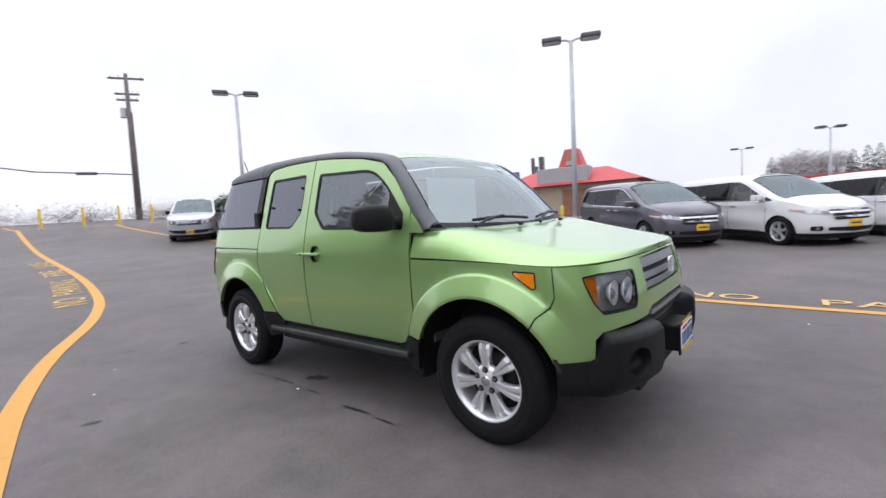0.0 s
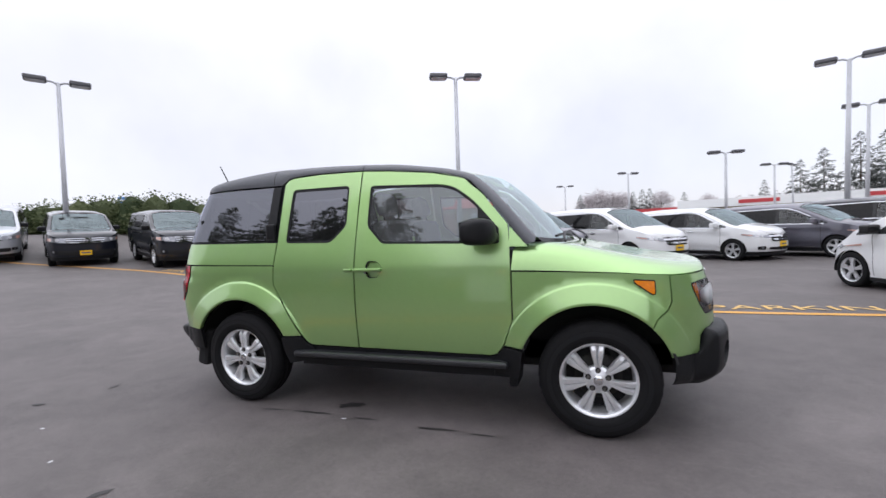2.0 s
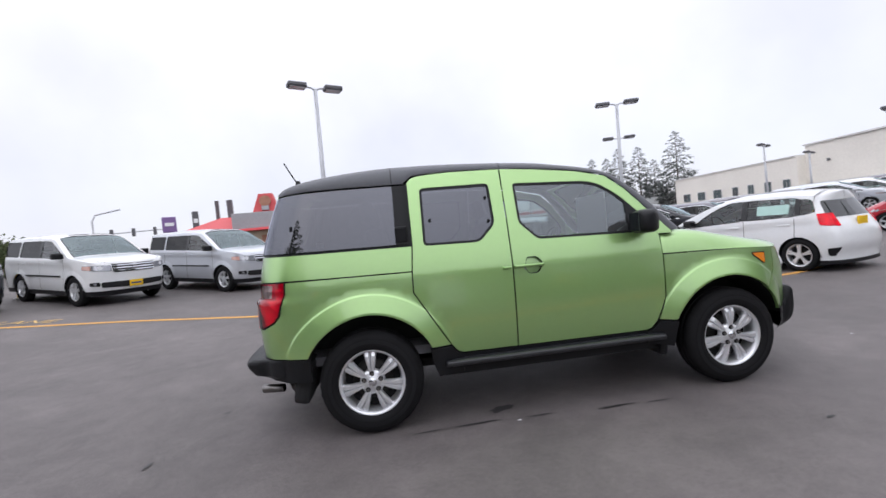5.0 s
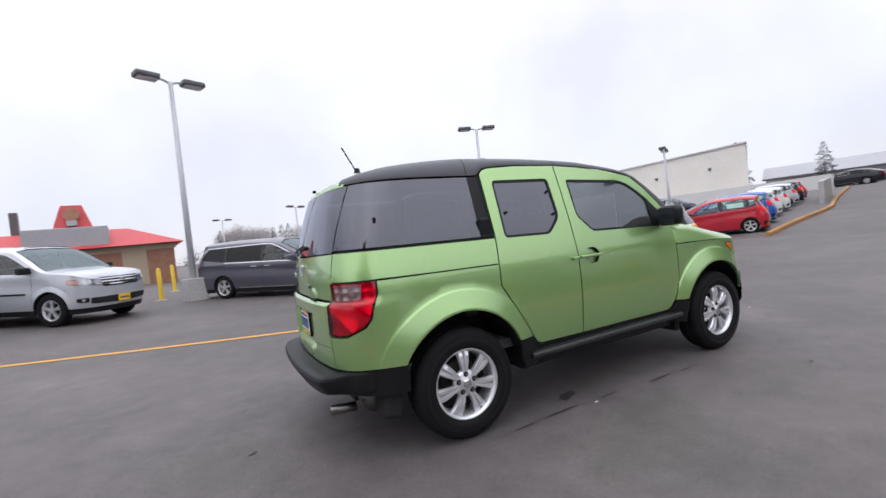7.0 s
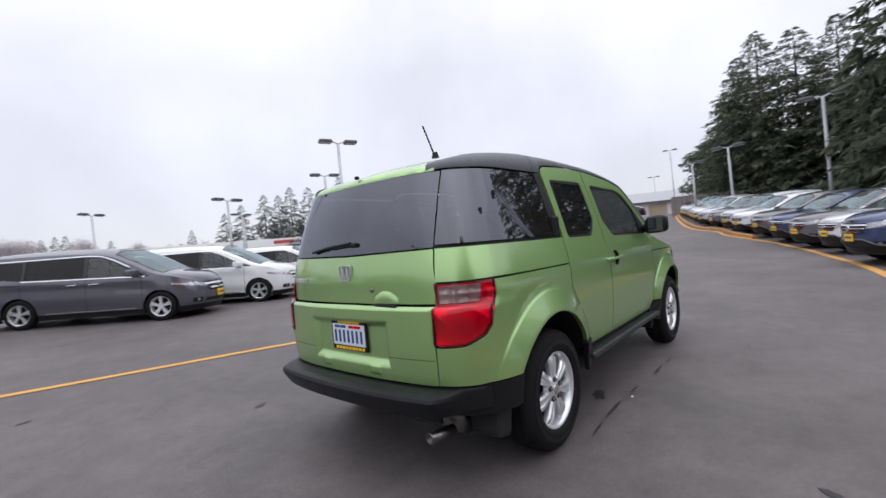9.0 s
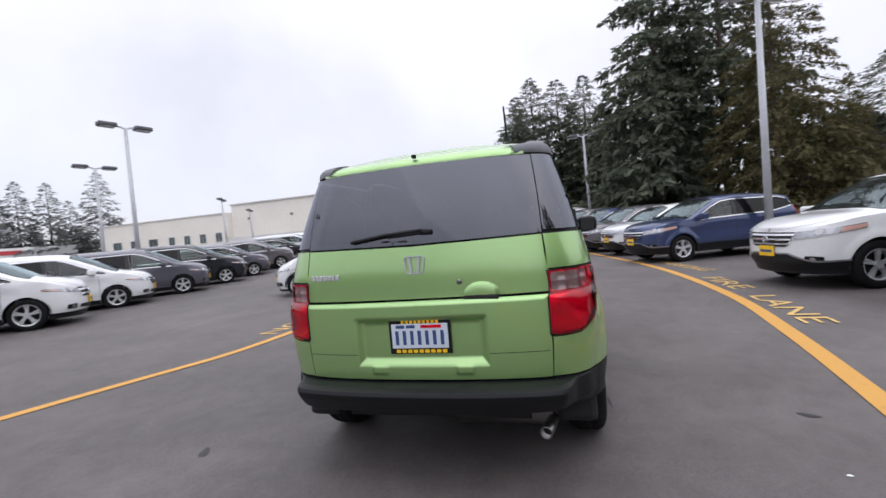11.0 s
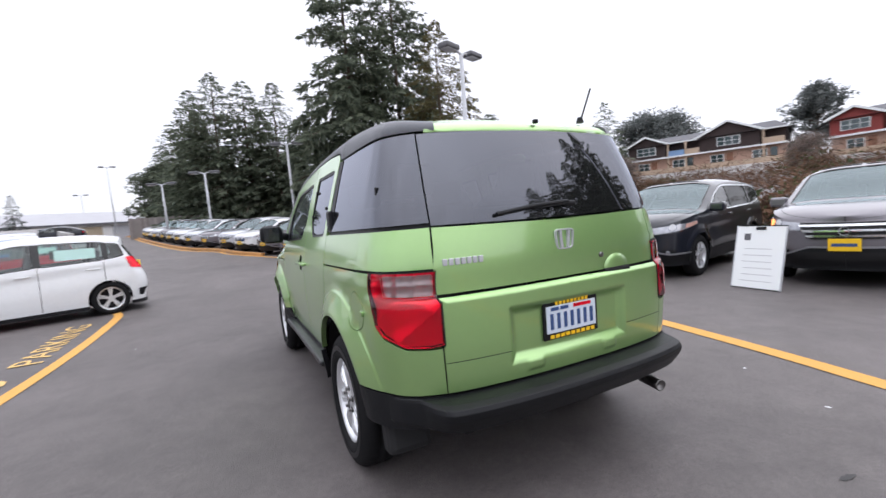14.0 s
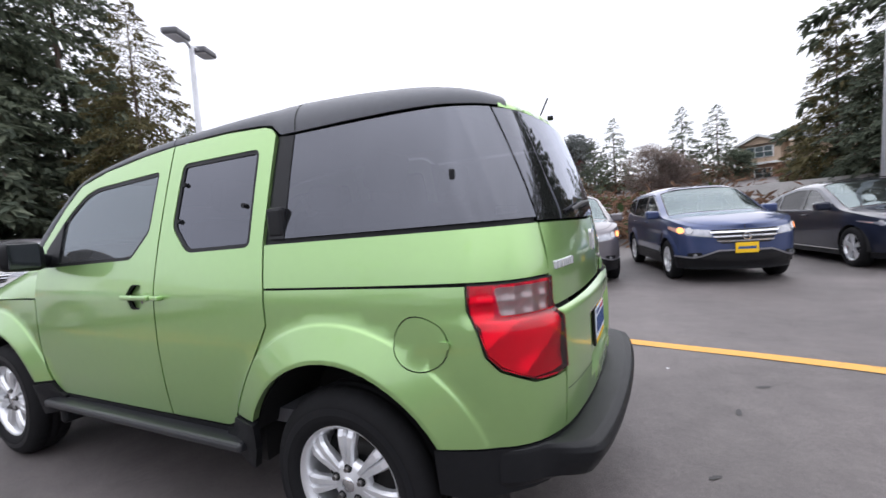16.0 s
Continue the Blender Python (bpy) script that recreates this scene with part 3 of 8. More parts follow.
def make_wheel(parent, x, y, r, rim, width=0.21, spokes=5, side=1, double=False, z=None):
    """A tyre with a tread and an alloy rim; side is the car's side that it faces."""
    z = r if z is None else z
    w = part("wheel", bmesh.new(), M["dark"], parent)
    w.matrix_basis = Matrix.Translation((x, y, z)) @ (Matrix() if side > 0 else Matrix.Rotation(math.pi, 4, "Z"))
    h = width / 2
    prof = [(rim, -h * 0.86), (rim + 0.02, -h), (r * 0.86, -h * 1.04), (r * 0.96, -h * 0.9), (r, -h * 0.70), (r, h * 0.70), (r * 0.96, h * 0.9), (r * 0.86, h * 1.04), (rim + 0.02, h), (rim, h * 0.86)]
    bm = lathe(prof, 48)
    part("tyre", bm, M["rubber"], w, smooth=True)
    bm = lathe([(rim * 1.0, -h * 0.8), (rim * 0.93, -h * 0.6), (rim * 0.90, h * 0.55), (rim * 0.955, h * 0.86), (rim * 1.02, h * 0.93), (rim * 1.03, h * 0.80)], 48)
    ys = h * 0.62
    for i in range(spokes):
        a = 360.0 / spokes * i + 90
        pairs = ((-7, -7), (7, 7)) if double else ((0, 0),)
        for d0, d1 in pairs:
            m = Matrix.Rotation(radians(-(a + d0)), 4, "Y")
            wd = rim * (0.085 if double else 0.15)
            sect = [(-wd, -0.018), (wd, -0.018), (wd * 0.8, 0.012), (-wd * 0.8, 0.012)]
            pts = [m @ Vector((rim * f, ys + k, 0)) for f, k in ((0.16, 0.0), (0.5, 0.006), (0.97, 0.012))]
            sweep(pts, sect, bm, up=m @ Vector((0, 1, 0)))
    cyl_bm(bm, rim * 0.27, rim * 0.22, 0, 0.03, 20, Matrix.Translation((0, ys + 0.03, 0)) @ Matrix.Rotation(radians(90), 4, "X"))
    for i in range(5):
        a = radians(72 * i)
        cyl_bm(bm, 0.012, 0.010, 0, 0.014, 6, Matrix.Translation((rim * 0.30 * math.cos(a), ys + 0.022, rim * 0.30 * math.sin(a))) @ Matrix.Rotation(radians(-90), 4, "X"))
    part("rim", bm, M["alloy"], w, smooth=False)
    bm = lathe([(0.02, -h * 0.2), (rim * 0.9, -h * 0.2), (rim * 0.9, -h * 0.25)], 24)
    part("brake_shield", bm, M["dark"], w)
    return w


def parked_car(kind, spec, color, m, label, group, plate=True, lit=False, rim_r=None):
    """A parked car from a table of sizes, with its parts."""
    body_mat = color
    car = tagged(at_pose(new(kind), m), label, spec.get("cat", "car"), group)
    sh = spec["shape"]
    arches = [(x, spec["r"] * 1.0, spec["r"] * 1.13) for x in (-spec["wb"] / 2, spec["wb"] / 2)]
    outline = body_outline(sh, (spec["sill"], spec["sill"]), arches)
    wins = [rounded(poly, 0.05) for poly in spec["windows"]]
    ua, ub, sw = spec["screen"]
    screen = rounded([(ua, -sw), (ub, -sw * 0.985), (ub, sw * 0.985), (ua, sw)], 0.03)
    rings = tuple((x, z, r, a[3] + 0.01, 0.016, 6.0) for (x, z, r), a in zip(arches, sh.arches))
    s = Sheet().add(sh.P, outline, wins, step=0.075, flip=True, mirror=True, polar=rings)
    s.add(sh.C, [(sh.u0 + 0.01, -1), (sh.u1 - 0.01, -1), (sh.u1 - 0.01, 1), (sh.u0 + 0.01, 1)], [screen], steps=(0.08, 0.08), step=0.08)
    s.done("body", body_mat, car)
    # dark sills and lower bumpers, broken by the wheel arches
    dk, low = spec.get("dark_z", 0.32), spec["sill"] - 0.06
    s = Sheet()
    rr = spec["r"] * 1.125
    half_arc = math.sqrt(max(0.01, rr * rr - (dk - spec["r"]) ** 2))
    w = spec["wb"] / 2
    rise = spec.get("front_rise", 0.0)
    for x0, x1 in ((sh.u0, -w - half_arc), (-w + half_arc, w - half_arc), (w + half_arc, sh.u1)):
        top = [(x1, dk), (x0, dk)]
        if x1 == sh.u1 and rise:
            uc, um = sh.u_at(y=sh.half * 0.66, end=1), sh.u_at(y=sh.half * 0.40, end=1)
            edge = [(x0, dk + 0.02), (uc - 0.10, dk + 0.01), (uc, dk + 0.03), (um, dk + rise), (sh.u1, dk + rise)]
            top = edge[::-1]
            Sheet().add(sh.P, [(u, z + 0.012) for u, z in edge] + [(u, z - 0.012) for u, z in edge[::-1]], step=0.06, flip=True, mirror=True, off=0.014, rim=0.012).done("bumper_strip", M["grille_silver"], car)
        s.add(sh.P, [(x0, low), (x1, low)] + top, step=0.08, flip=True, mirror=True, off=0.008, rim=0.03)
    s.done("lower_trim", M["clad"], car)
    bm = box(sh.x0 + 0.45, sh.x1 - 0.5, -sh.half * 0.62, sh.half * 0.62, spec["sill"] - 0.02, spec["sill"] + 0.30)
    box_bm(bm, -spec["wb"] / 2 + spec["r"] * 1.1, spec["wb"] / 2 - spec["r"] * 1.1, -sh.half * 0.93, sh.half * 0.93, spec["sill"] - 0.04, spec["sill"] + 0.22)
    part("underbody", bm, M["dark"], car)
    for cx in (-spec["wb"] / 2, spec["wb"] / 2):
        for sd in (1, -1):
            bm = lathe([(spec["r"] * 1.15, sd * sh.half * 0.60), (spec["r"] * 1.15, sd * sh.half * 0.965)], 20, a0=-8, a1=188, m=Matrix.Translation((cx, 0, spec["r"])))
            part("wheel_arch_liner", bm, M["dark"], car)
            make_wheel(car, cx, sd * (sh.half - 0.118), spec["r"], rim_r or spec["rim"], 0.20, spec.get("spokes", 5), sd, spec.get("double", True))
    for k, poly in enumerate(wins):
        glass = M["park_clear"] if k >= spec.get("clear_from", 2) else M["park_glass"]
        for mir in (1, -1):
            lift = (lambda u, z: sh.P(u, z)) if mir > 0 else (lambda u, z: (lambda p: (p[0], -p[1], p[2]))(sh.P(u, z)))
            g = patch("side_window", glass, car, lift, inset(poly, -0.004), step=0.12, off=-0.006, flip=mir > 0)
            patch("window_seal", M["trim_black"], g, lift, inset(poly, -0.014), [poly], step=0.12, off=0.002, rim=0.008, flip=mir > 0)
    for i in spec.get("pillars", (1,)):
        a, b = spec["windows"][i], spec["windows"][i + 1]
        ra, rb = sorted(sorted(a, key=lambda q: -q[0])[:2], key=lambda q: q[1]), sorted(sorted(b, key=lambda q: q[0])[:2], key=lambda q: q[1])
        for mir in (1, -1):
            lift = (lambda u, z: sh.P(u, z)) if mir > 0 else (lambda u, z: (lambda p: (p[0], -p[1], p[2]))(sh.P(u, z)))
            patch("door_pillar", M["trim_black"], car, lift, [(ra[0][0] - 0.005, ra[0][1] - 0.008), (rb[0][0] + 0.005, rb[0][1] - 0.008), (rb[1][0] + 0.005, rb[1][1] + 0.008), (ra[1][0] - 0.005, ra[1][1] + 0.008)], step=0.1, off=0.003, flip=mir > 0)
    ws = patch("windshield", M["park_screen"], car, sh.C, inset(screen, -0.006), steps=(0.08, 0.12), step=0.1, off=-0.004)
    patch("screen_seal", M["trim_black"], ws, sh.C, inset(screen, -0.012), [inset(screen, 0.012)], steps=(0.1, 0.12), step=0.1, off=0.002)
    # seats and dashboard seen through the glass
    zc = spec["sill"] + 0.26
    part("dashboard", box(ub - 0.55, ub - 0.05, -sh.half * 0.80, sh.half * 0.80, zc + 0.15, spec["windows"][2][0][1] - 0.08, 0.04), M["dash"], car)
    rows_x = [0.05, -0.85] + ([-1.65] if spec["cat"] in ("minivan", "SUV") else [])
    for xx in rows_x:
        for yy in (0.38, -0.38):
            zt = zc + 0.34
            bm = box(xx - 0.22, xx + 0.28, yy - 0.25, yy + 0.25, zc - 0.05, zt - 0.06, 0.05)
            mm = Matrix.Translation((xx - 0.18, yy, zt - 0.08)) @ Matrix.Rotation(radians(-13), 4, "Y")
            box_bm(bm, -0.08, 0.06, -0.24, 0.24, 0, 0.52, 0.05, mm)
            box_bm(bm, -0.05, 0.05, -0.12, 0.12, 0.54, 0.70, 0.04, mm)
            part("seat", bm, M["interior"], car)
    wm = Matrix.Translation((0.50, 0.38, zc + 0.50)) @ Matrix.Rotation(radians(-60), 4, "Y")
    part("steering_wheel", lathe([(0.18, -0.012), (0.192, 0.0), (0.18, 0.012), (0.168, 0.0), (0.18, -0.012)], 20, axis="Z", m=wm), M["dash"], car, smooth=True)
    if spec.get("sticker"):
        x0, x1, z0, z1 = spec["sticker"]
        for mir in (1, -1):
            lift = (lambda u, z: sh.P(u, z)) if mir > 0 else (lambda u, z: (lambda p: (p[0], -p[1], p[2]))(sh.P(u, z)))
            patch("price_sticker", M["sticker"], car, lift, [(x0, z0), (x1, z0), (x1, z1), (x0, z1)], step=0.1, off=-0.004, flip=mir > 0)
    yb, z0, z1 = spec["back"]
    ur = sh.u_at(y=yb, end=-1)
    s = Sheet().add(sh.P, rounded([(sh.u0, z0), (ur, z0), (ur - 0.03, z1), (sh.u0, z1)], [0, 0.05, 0.05, 0]), step=0.1, off=0.005, flip=True, mirror=True)
    s.done("rear_window", M["park_back"], car)
    for mir in (1, -1):
        lift = (lambda u, z: sh.P(u, z)) if mir > 0 else (lambda u, z: (lambda p: (p[0], -p[1], p[2]))(sh.P(u, z)))
        c = spec["head"](sh)
        hl = patch("headlight", M["clear_lens"], car, lift, rounded(c, 0.03), step=0.06, off=0.012, rim=0.012, flip=mir > 0)
        mid = [sum(q[k] for q in c) / len(c) for k in (0, 1)]
        rr = min(0.05, 0.36 * (max(q[1] for q in c) - min(q[1] for q in c)))
        for f, mt in ((0.35, M["bowl"]), (0.62, M["lamp_lens"])):
            pu, pz = mid[0] + (c[0][0] - mid[0]) * (f - 0.30), mid[1] + 0.004
            patch("reflector", mt, hl, lift, [(pu + rr * math.cos(k), pz + rr * math.sin(k)) for k in [j * math.pi / 8 for j in range(16)]], step=0.05, off=0.014 if mt is M["bowl"] else 0.016, flip=mir > 0)
        out = [c[3], c[2], (c[2][0] * 0.60 + c[1][0] * 0.40, c[2][1] * 0.60 + c[1][1] * 0.40), (c[3][0] * 0.60 + c[0][0] * 0.40, c[3][1] * 0.60 + c[0][1] * 0.40)]
        if lit:
            pu, pz = mid[0] - 0.02, mid[1] + 0.01
            patch("lit_bulb", M["lit_lamp"], hl, lift, [(pu + 0.085 * math.cos(k), pz + 0.05 * math.sin(k)) for k in [j * math.pi / 8 for j in range(16)]], step=0.05, off=0.020, flip=mir > 0)
        patch("turn_lamp", M["turn_lens"], hl, lift, inset(out, 0.012), step=0.05, off=0.016, flip=mir > 0)
        patch("tail_light", M["red_lens"], car, lift, rounded(spec["tail"](sh), 0.03), step=0.08, off=0.012, rim=0.012, flip=mir > 0)
        for gx in spec["gaps"]:
            zs, ze = gx[2] if len(gx) > 2 else spec["sill"] + 0.02, gx[1]
            patch("door_seam", M["seam"], car, lift, [(gx[0] - 0.005, zs), (gx[0] + 0.005, zs), (gx[0] + 0.005, ze), (gx[0] - 0.005, ze)], step=0.1, off=0.002, flip=mir > 0)
        if spec.get("moulding"):
            x0, x1, z0, z1 = spec["moulding"][:4]
            patch("door_moulding", spec["moulding"][4], car, lift, [(x0, z0), (x1, z0), (x1, z1), (x0, z1)], step=0.1, off=0.014, rim=0.014, flip=mir > 0)
        for line in spec.get("chrome_lines", ()):
            patch("chrome_line", M["chrome"], car, lift, [(u, z + 0.010) for u, z in line] + [(u, z - 0.010) for u, z in line[::-1]], step=0.10, off=0.008, rim=0.006, flip=mir > 0)
        if spec.get("rail"):
            x0, x1, z0, z1 = spec["rail"]
            patch("sliding_door_rail", M["seam"], car, lift, [(x0, z0), (x1, z0), (x1, z1), (x0, z1)], step=0.1, off=0.002, flip=mir > 0)
        if spec.get("rear_vent"):
            ru = sh.u_at(y=sh.half * 0.90, end=-1)
            patch("bumper_vent", M["clad"], car, lift, rounded([(ru + 0.10, 0.42), (ru - 0.10, 0.44), (ru - 0.03, 0.28), (ru + 0.06, 0.29)], 0.02), step=0.05, off=0.006, flip=mir > 0)
        if spec.get("fog"):
            fu = sh.u_at(y=sh.half * spec["fog"][0], end=1)
            fz = spec["fog"][1]
            well = patch("fog_lamp", M["clad"], car, lift, rounded([(fu - 0.13, fz - 0.05), (fu + 0.10, fz - 0.06), (fu + 0.10, fz + 0.05), (fu - 0.13, fz + 0.04)], 0.03), step=0.05, off=0.006, flip=mir > 0)
            patch("fog_lens", M["clear_lens"], well, lift, [(fu + 0.035 * math.cos(k), fz + 0.035 * math.sin(k)) for k in [j * math.pi / 6 for j in range(12)]], step=0.05, off=0.012, rim=0.006, flip=mir > 0)
        hs = spec.get("hood_seam", 0.90)
        patch("hood_seam", M["seam"], car, sh.C, [(ub + 0.06, mir * hs - 0.003), (sh.u1 - 0.16, mir * hs * 0.97 - 0.003), (sh.u1 - 0.16, mir * hs * 0.97 + 0.003), (ub + 0.06, mir * hs + 0.003)], step=0.1, off=0.002)
        for hx, hz in spec["handles"]:
            p = lift(hx, hz)
            bm = box(p[0] - 0.10, p[0] + 0.10, p[1] - 0.02, p[1] + 0.02, hz - 0.014, hz + 0.014, 0.008)
            part("door_handle", bm, spec.get("handle_mat", body_mat), car)
        mx, mz = spec["mirror"]
        p = lift(mx, mz)
        bm = box(p[0] - 0.07, p[0] + 0.10, mir * (abs(p[1]) - 0.02), mir * (abs(p[1]) + 0.21), mz - 0.005, mz + 0.15, 0.035) if mir > 0 else box(p[0] - 0.07, p[0] + 0.10, -abs(p[1]) - 0.21, -abs(p[1]) + 0.02, mz - 0.005, mz + 0.15, 0.035)
        part("door_mirror", bm, spec.get("mirror_mat", body_mat), car)
    # grille with bars, in two halves of the belt
    gy, g0, g1, bars = spec["grille"]
    ug = sh.u_at(y=gy, end=1)
    taper = spec.get("taper", 0.0)
    ulow = sh.u_at(y=gy * (1 - taper), end=1)
    g = Sheet().add(sh.P, rounded([(ulow, g0), (sh.u1, g0), (sh.u1, g1), (ug, g1)], [0.03, 0, 0, 0.02]), step=0.06, off=0.010, flip=True, mirror=True).done("grille", M["dark"], car)
    for i in range(bars):
        f = (i + 0.6) / (bars + 0.2)
        zc, hh = g0 + (g1 - g0) * f, (g1 - g0) / bars * 0.19
        ue = ulow + (ug - ulow) * f
        Sheet().add(sh.P, rounded([(ue - 0.01, zc - hh), (sh.u1, zc - hh), (sh.u1, zc + hh), (ue - 0.03, zc + hh)], [0.01, 0, 0, 0.01]), step=0.06, off=0.022, rim=0.014, flip=True, mirror=True).done("grille_bar", M["chrome"], g)
    q = sh.P(sh.u1, (g0 + g1) / 2)
    bm = lathe([(0.044, -0.006), (0.060, -0.006), (0.060, 0.008), (0.044, 0.008), (0.044, -0.006)], 20, axis="Z", m=Matrix.Translation((q[0] + 0.035, 0, q[2])) @ Matrix.Rotation(radians(90), 4, "Y"))
    part("emblem", bm, M["chrome"], g)
    iy, i0, i1 = spec["intake"]
    ui = sh.u_at(y=iy, end=1)
    Sheet().add(sh.P, rounded([(ui, i0 + 0.03), (sh.u1, i0), (sh.u1, i1), (ui, i1)], [0.04, 0, 0, 0.04]), step=0.08, off=0.010, flip=True, mirror=True).done("lower_intake", M["dark"], car)
    if plate:
        pz = spec["plate_z"]
        q = sh.P(sh.u1, pz)
        bm = box(q[0] + 0.012, q[0] + 0.030, -0.16, 0.16, pz - 0.08, pz + 0.08, 0.006)
        pl = part("dealer_plate", bm, M["plate_yellow"], car, "yellow dealer plate")
        bm = box(q[0] + 0.028, q[0] + 0.033, -0.125, 0.125, pz - 0.02, pz + 0.02)
        part("plate_script", bm, M["plate_blue"], pl)
        q = sh.P(sh.u0, spec["rplate_z"])
        bm = box(q[0] - 0.030, q[0] - 0.008, -0.16, 0.16, spec["rplate_z"] - 0.08, spec["rplate_z"] + 0.08, 0.006)
        part("rear_plate", bm, M["plate_yellow"], car)
    # wipers on the screen
    for yy in (0.28, -0.35):
        pts = [Vector(sh.C(ua - 0.05 + 0.10 * k, 0)) for k in (0, 0.5, 1)]
        path = []
        for k in range(5):
            ss = (yy + 0.28 - 0.56 * k / 4) / sh.half
            p = Vector(sh.C(ua - 0.03, ss))
            path.append(p + Vector((0, 0, 0.025)))
        part("wiper", tube(path, 0.008), M["clad"], car)
    return car


M["turn_lens"] = mat("pale_amber_lens", (0.62, 0.36, 0.30), 0.12, coat=1.0)
M["lit_lamp"] = mat("lit_amber_lamp", (1.0, 0.36, 0.12), 0.3, emit=1.3)


def lamp_quad(fy0, fy1, z0, z1, end, slant=0.0, wrap=0.2):
    """A lamp outline on the belt between two plan widths, as a function of the shape."""
    def made(sh):
        ua, ub = sh.u_at(y=sh.half * fy0, end=end), sh.u_at(y=sh.half * fy1, end=end)
        ub = ub - wrap * end
        return [(ua, z0), (ua, z1 - slant), (ub, z1 + slant), (ub, z0 + slant * 1.6 + 0.06)] if end > 0 else [(ua, z0), (ub, z0 + 0.04), (ub, z1), (ua, z1)]
    return made


SPEC = {}
SPEC["minivan"] = dict(cat="minivan", r=0.335, rim=0.225, wb=3.0, sill=0.24, dark_z=0.30,
    shape=Shape(plan_of(-2.68, 2.42, 0.985, 0.40, 0.74), [(0.2, 0.93), (0.4, 0.975), (0.75, 1.0), (1.0, 0.985), (1.08, 0.965), (1.55, 0.83), (1.75, 0.74)],
        [(-2.7, 1.56), (-2.2, 1.61), (-1.0, 1.63), (-0.2, 1.62), (0.35, 1.55), (0.9, 1.32), (1.42, 1.08), (1.9, 0.99), (2.2, 0.90), (2.36, 0.80), (2.42, 0.76)],
        [(-2.7, 1.62), (-2.2, 1.70), (-1.0, 1.745), (0.0, 1.735), (0.45, 1.68), (0.9, 1.50), (1.5, 1.18), (1.62, 1.13), (2.0, 1.06), (2.25, 0.96), (2.42, 0.79)], cap=4.0, creases=((-2.5, 1.00, 1.5, 0.90, 0.022), (-1.2, 0.50, 1.2, 0.46, 0.015)),
        rear=[(0.9, 0.0), (1.1, 0.03), (1.55, 0.28)], front=[(0.2, -0.10), (0.45, 0.0), (0.65, -0.02), (0.95, -0.14)]),
    windows=[[(-2.32, 1.20), (-1.42, 1.10), (-1.42, 1.50), (-2.05, 1.50)], [(-1.36, 1.10), (-0.12, 1.08), (-0.12, 1.54), (-1.36, 1.51)], [(-0.04, 1.08), (1.05, 1.07), (1.02, 1.14), (0.42, 1.44), (0.18, 1.52), (-0.04, 1.54)], [(1.10, 1.07), (1.30, 1.06), (1.10, 1.14)]],
    screen=(0.48, 1.56, 0.89), back=(0.76, 1.10, 1.46), head=lamp_quad(0.42, 0.90, 0.70, 0.82, 1, 0.03, 0.24), tail=lamp_quad(0.66, 0.93, 0.86, 1.08, -1, 0, -0.12),
    gaps=[(-0.08, 1.06), (1.12, 1.02), (-1.44, 1.05, 0.62)], handles=[(0.12, 0.93), (-0.35, 0.93)], mirror=(0.95, 1.06), taper=0.2, grille=(0.50, 0.60, 0.82, 2), intake=(0.55, 0.34, 0.44), plate_z=0.52, rplate_z=0.98, pillars=(0, 1), clear_from=2, handle_mat=M["chrome"], moulding=(-0.95, 0.95, 0.315, 0.335, M["chrome"]), rail=(-2.35, -1.42, 0.985, 1.0), fog=(0.72, 0.42), chrome_lines=([(-2.36, 1.225), (-2.20, 1.40), (-2.07, 1.525), (-1.36, 1.540), (-0.10, 1.568), (0.22, 1.548), (0.48, 1.455), (0.86, 1.27)], [(-1.42, 1.075), (-0.70, 1.062), (0.40, 1.050), (1.20, 1.035)]))
SPEC["suv"] = dict(cat="SUV", r=0.375, rim=0.225, wb=2.775, sill=0.32, dark_z=0.38,
    shape=Shape(plan_of(-2.50, 2.28, 0.98, 0.26, 0.50), [(0.3, 0.94), (0.5, 0.985), (0.85, 1.0), (1.15, 0.985), (1.22, 0.965), (1.70, 0.83), (1.85, 0.76)],
        [(-2.5, 1.68), (-2.0, 1.71), (-0.5, 1.74), (0.25, 1.70), (0.75, 1.46), (1.20, 1.22), (1.7, 1.16), (2.0, 1.11), (2.28, 0.98)],
        [(-2.5, 1.74), (-2.0, 1.80), (-0.6, 1.845), (0.1, 1.83), (0.4, 1.77), (0.9, 1.50), (1.25, 1.27), (1.7, 1.22), (2.1, 1.15), (2.28, 1.0)], cap=4.0, creases=((-2.2, 1.10, 1.5, 1.06, 0.022),),
        rear=[(1.1, 0.0), (1.70, 0.16)], front=[(0.3, -0.06), (0.55, 0.0), (0.8, 0.0), (1.05, -0.05)], arches=((-1.3875, 0.375, 0.4, 0.53), (1.3875, 0.375, 0.4, 0.53)), flare=0.022),
    windows=[[(-2.30, 1.27), (-1.45, 1.25), (-1.45, 1.64), (-2.20, 1.64)], [(-1.36, 1.25), (-0.32, 1.23), (-0.32, 1.66), (-1.36, 1.65)], [(-0.22, 1.23), (0.98, 1.22), (0.55, 1.46), (0.18, 1.64), (-0.22, 1.66)]],
    screen=(0.36, 1.24, 0.89), back=(0.80, 1.22, 1.64), head=lamp_quad(0.50, 0.93, 0.86, 1.02, 1, 0.0, 0.14), tail=lamp_quad(0.80, 0.95, 0.95, 1.20, -1, 0, -0.06),
    gaps=[(-0.27, 1.2), (0.95, 1.18), (-1.40, 1.2, 0.85)], handles=[(-0.08, 1.08), (-1.10, 1.08)], mirror=(0.85, 1.20), taper=0.08, grille=(0.49, 0.83, 1.04, 3), intake=(0.72, 0.44, 0.60), plate_z=0.52, rplate_z=1.0, mirror_mat=M["clad"], moulding=(-1.0, 0.80, 0.735, 0.775, M["clad"]), fog=(0.84, 0.56))
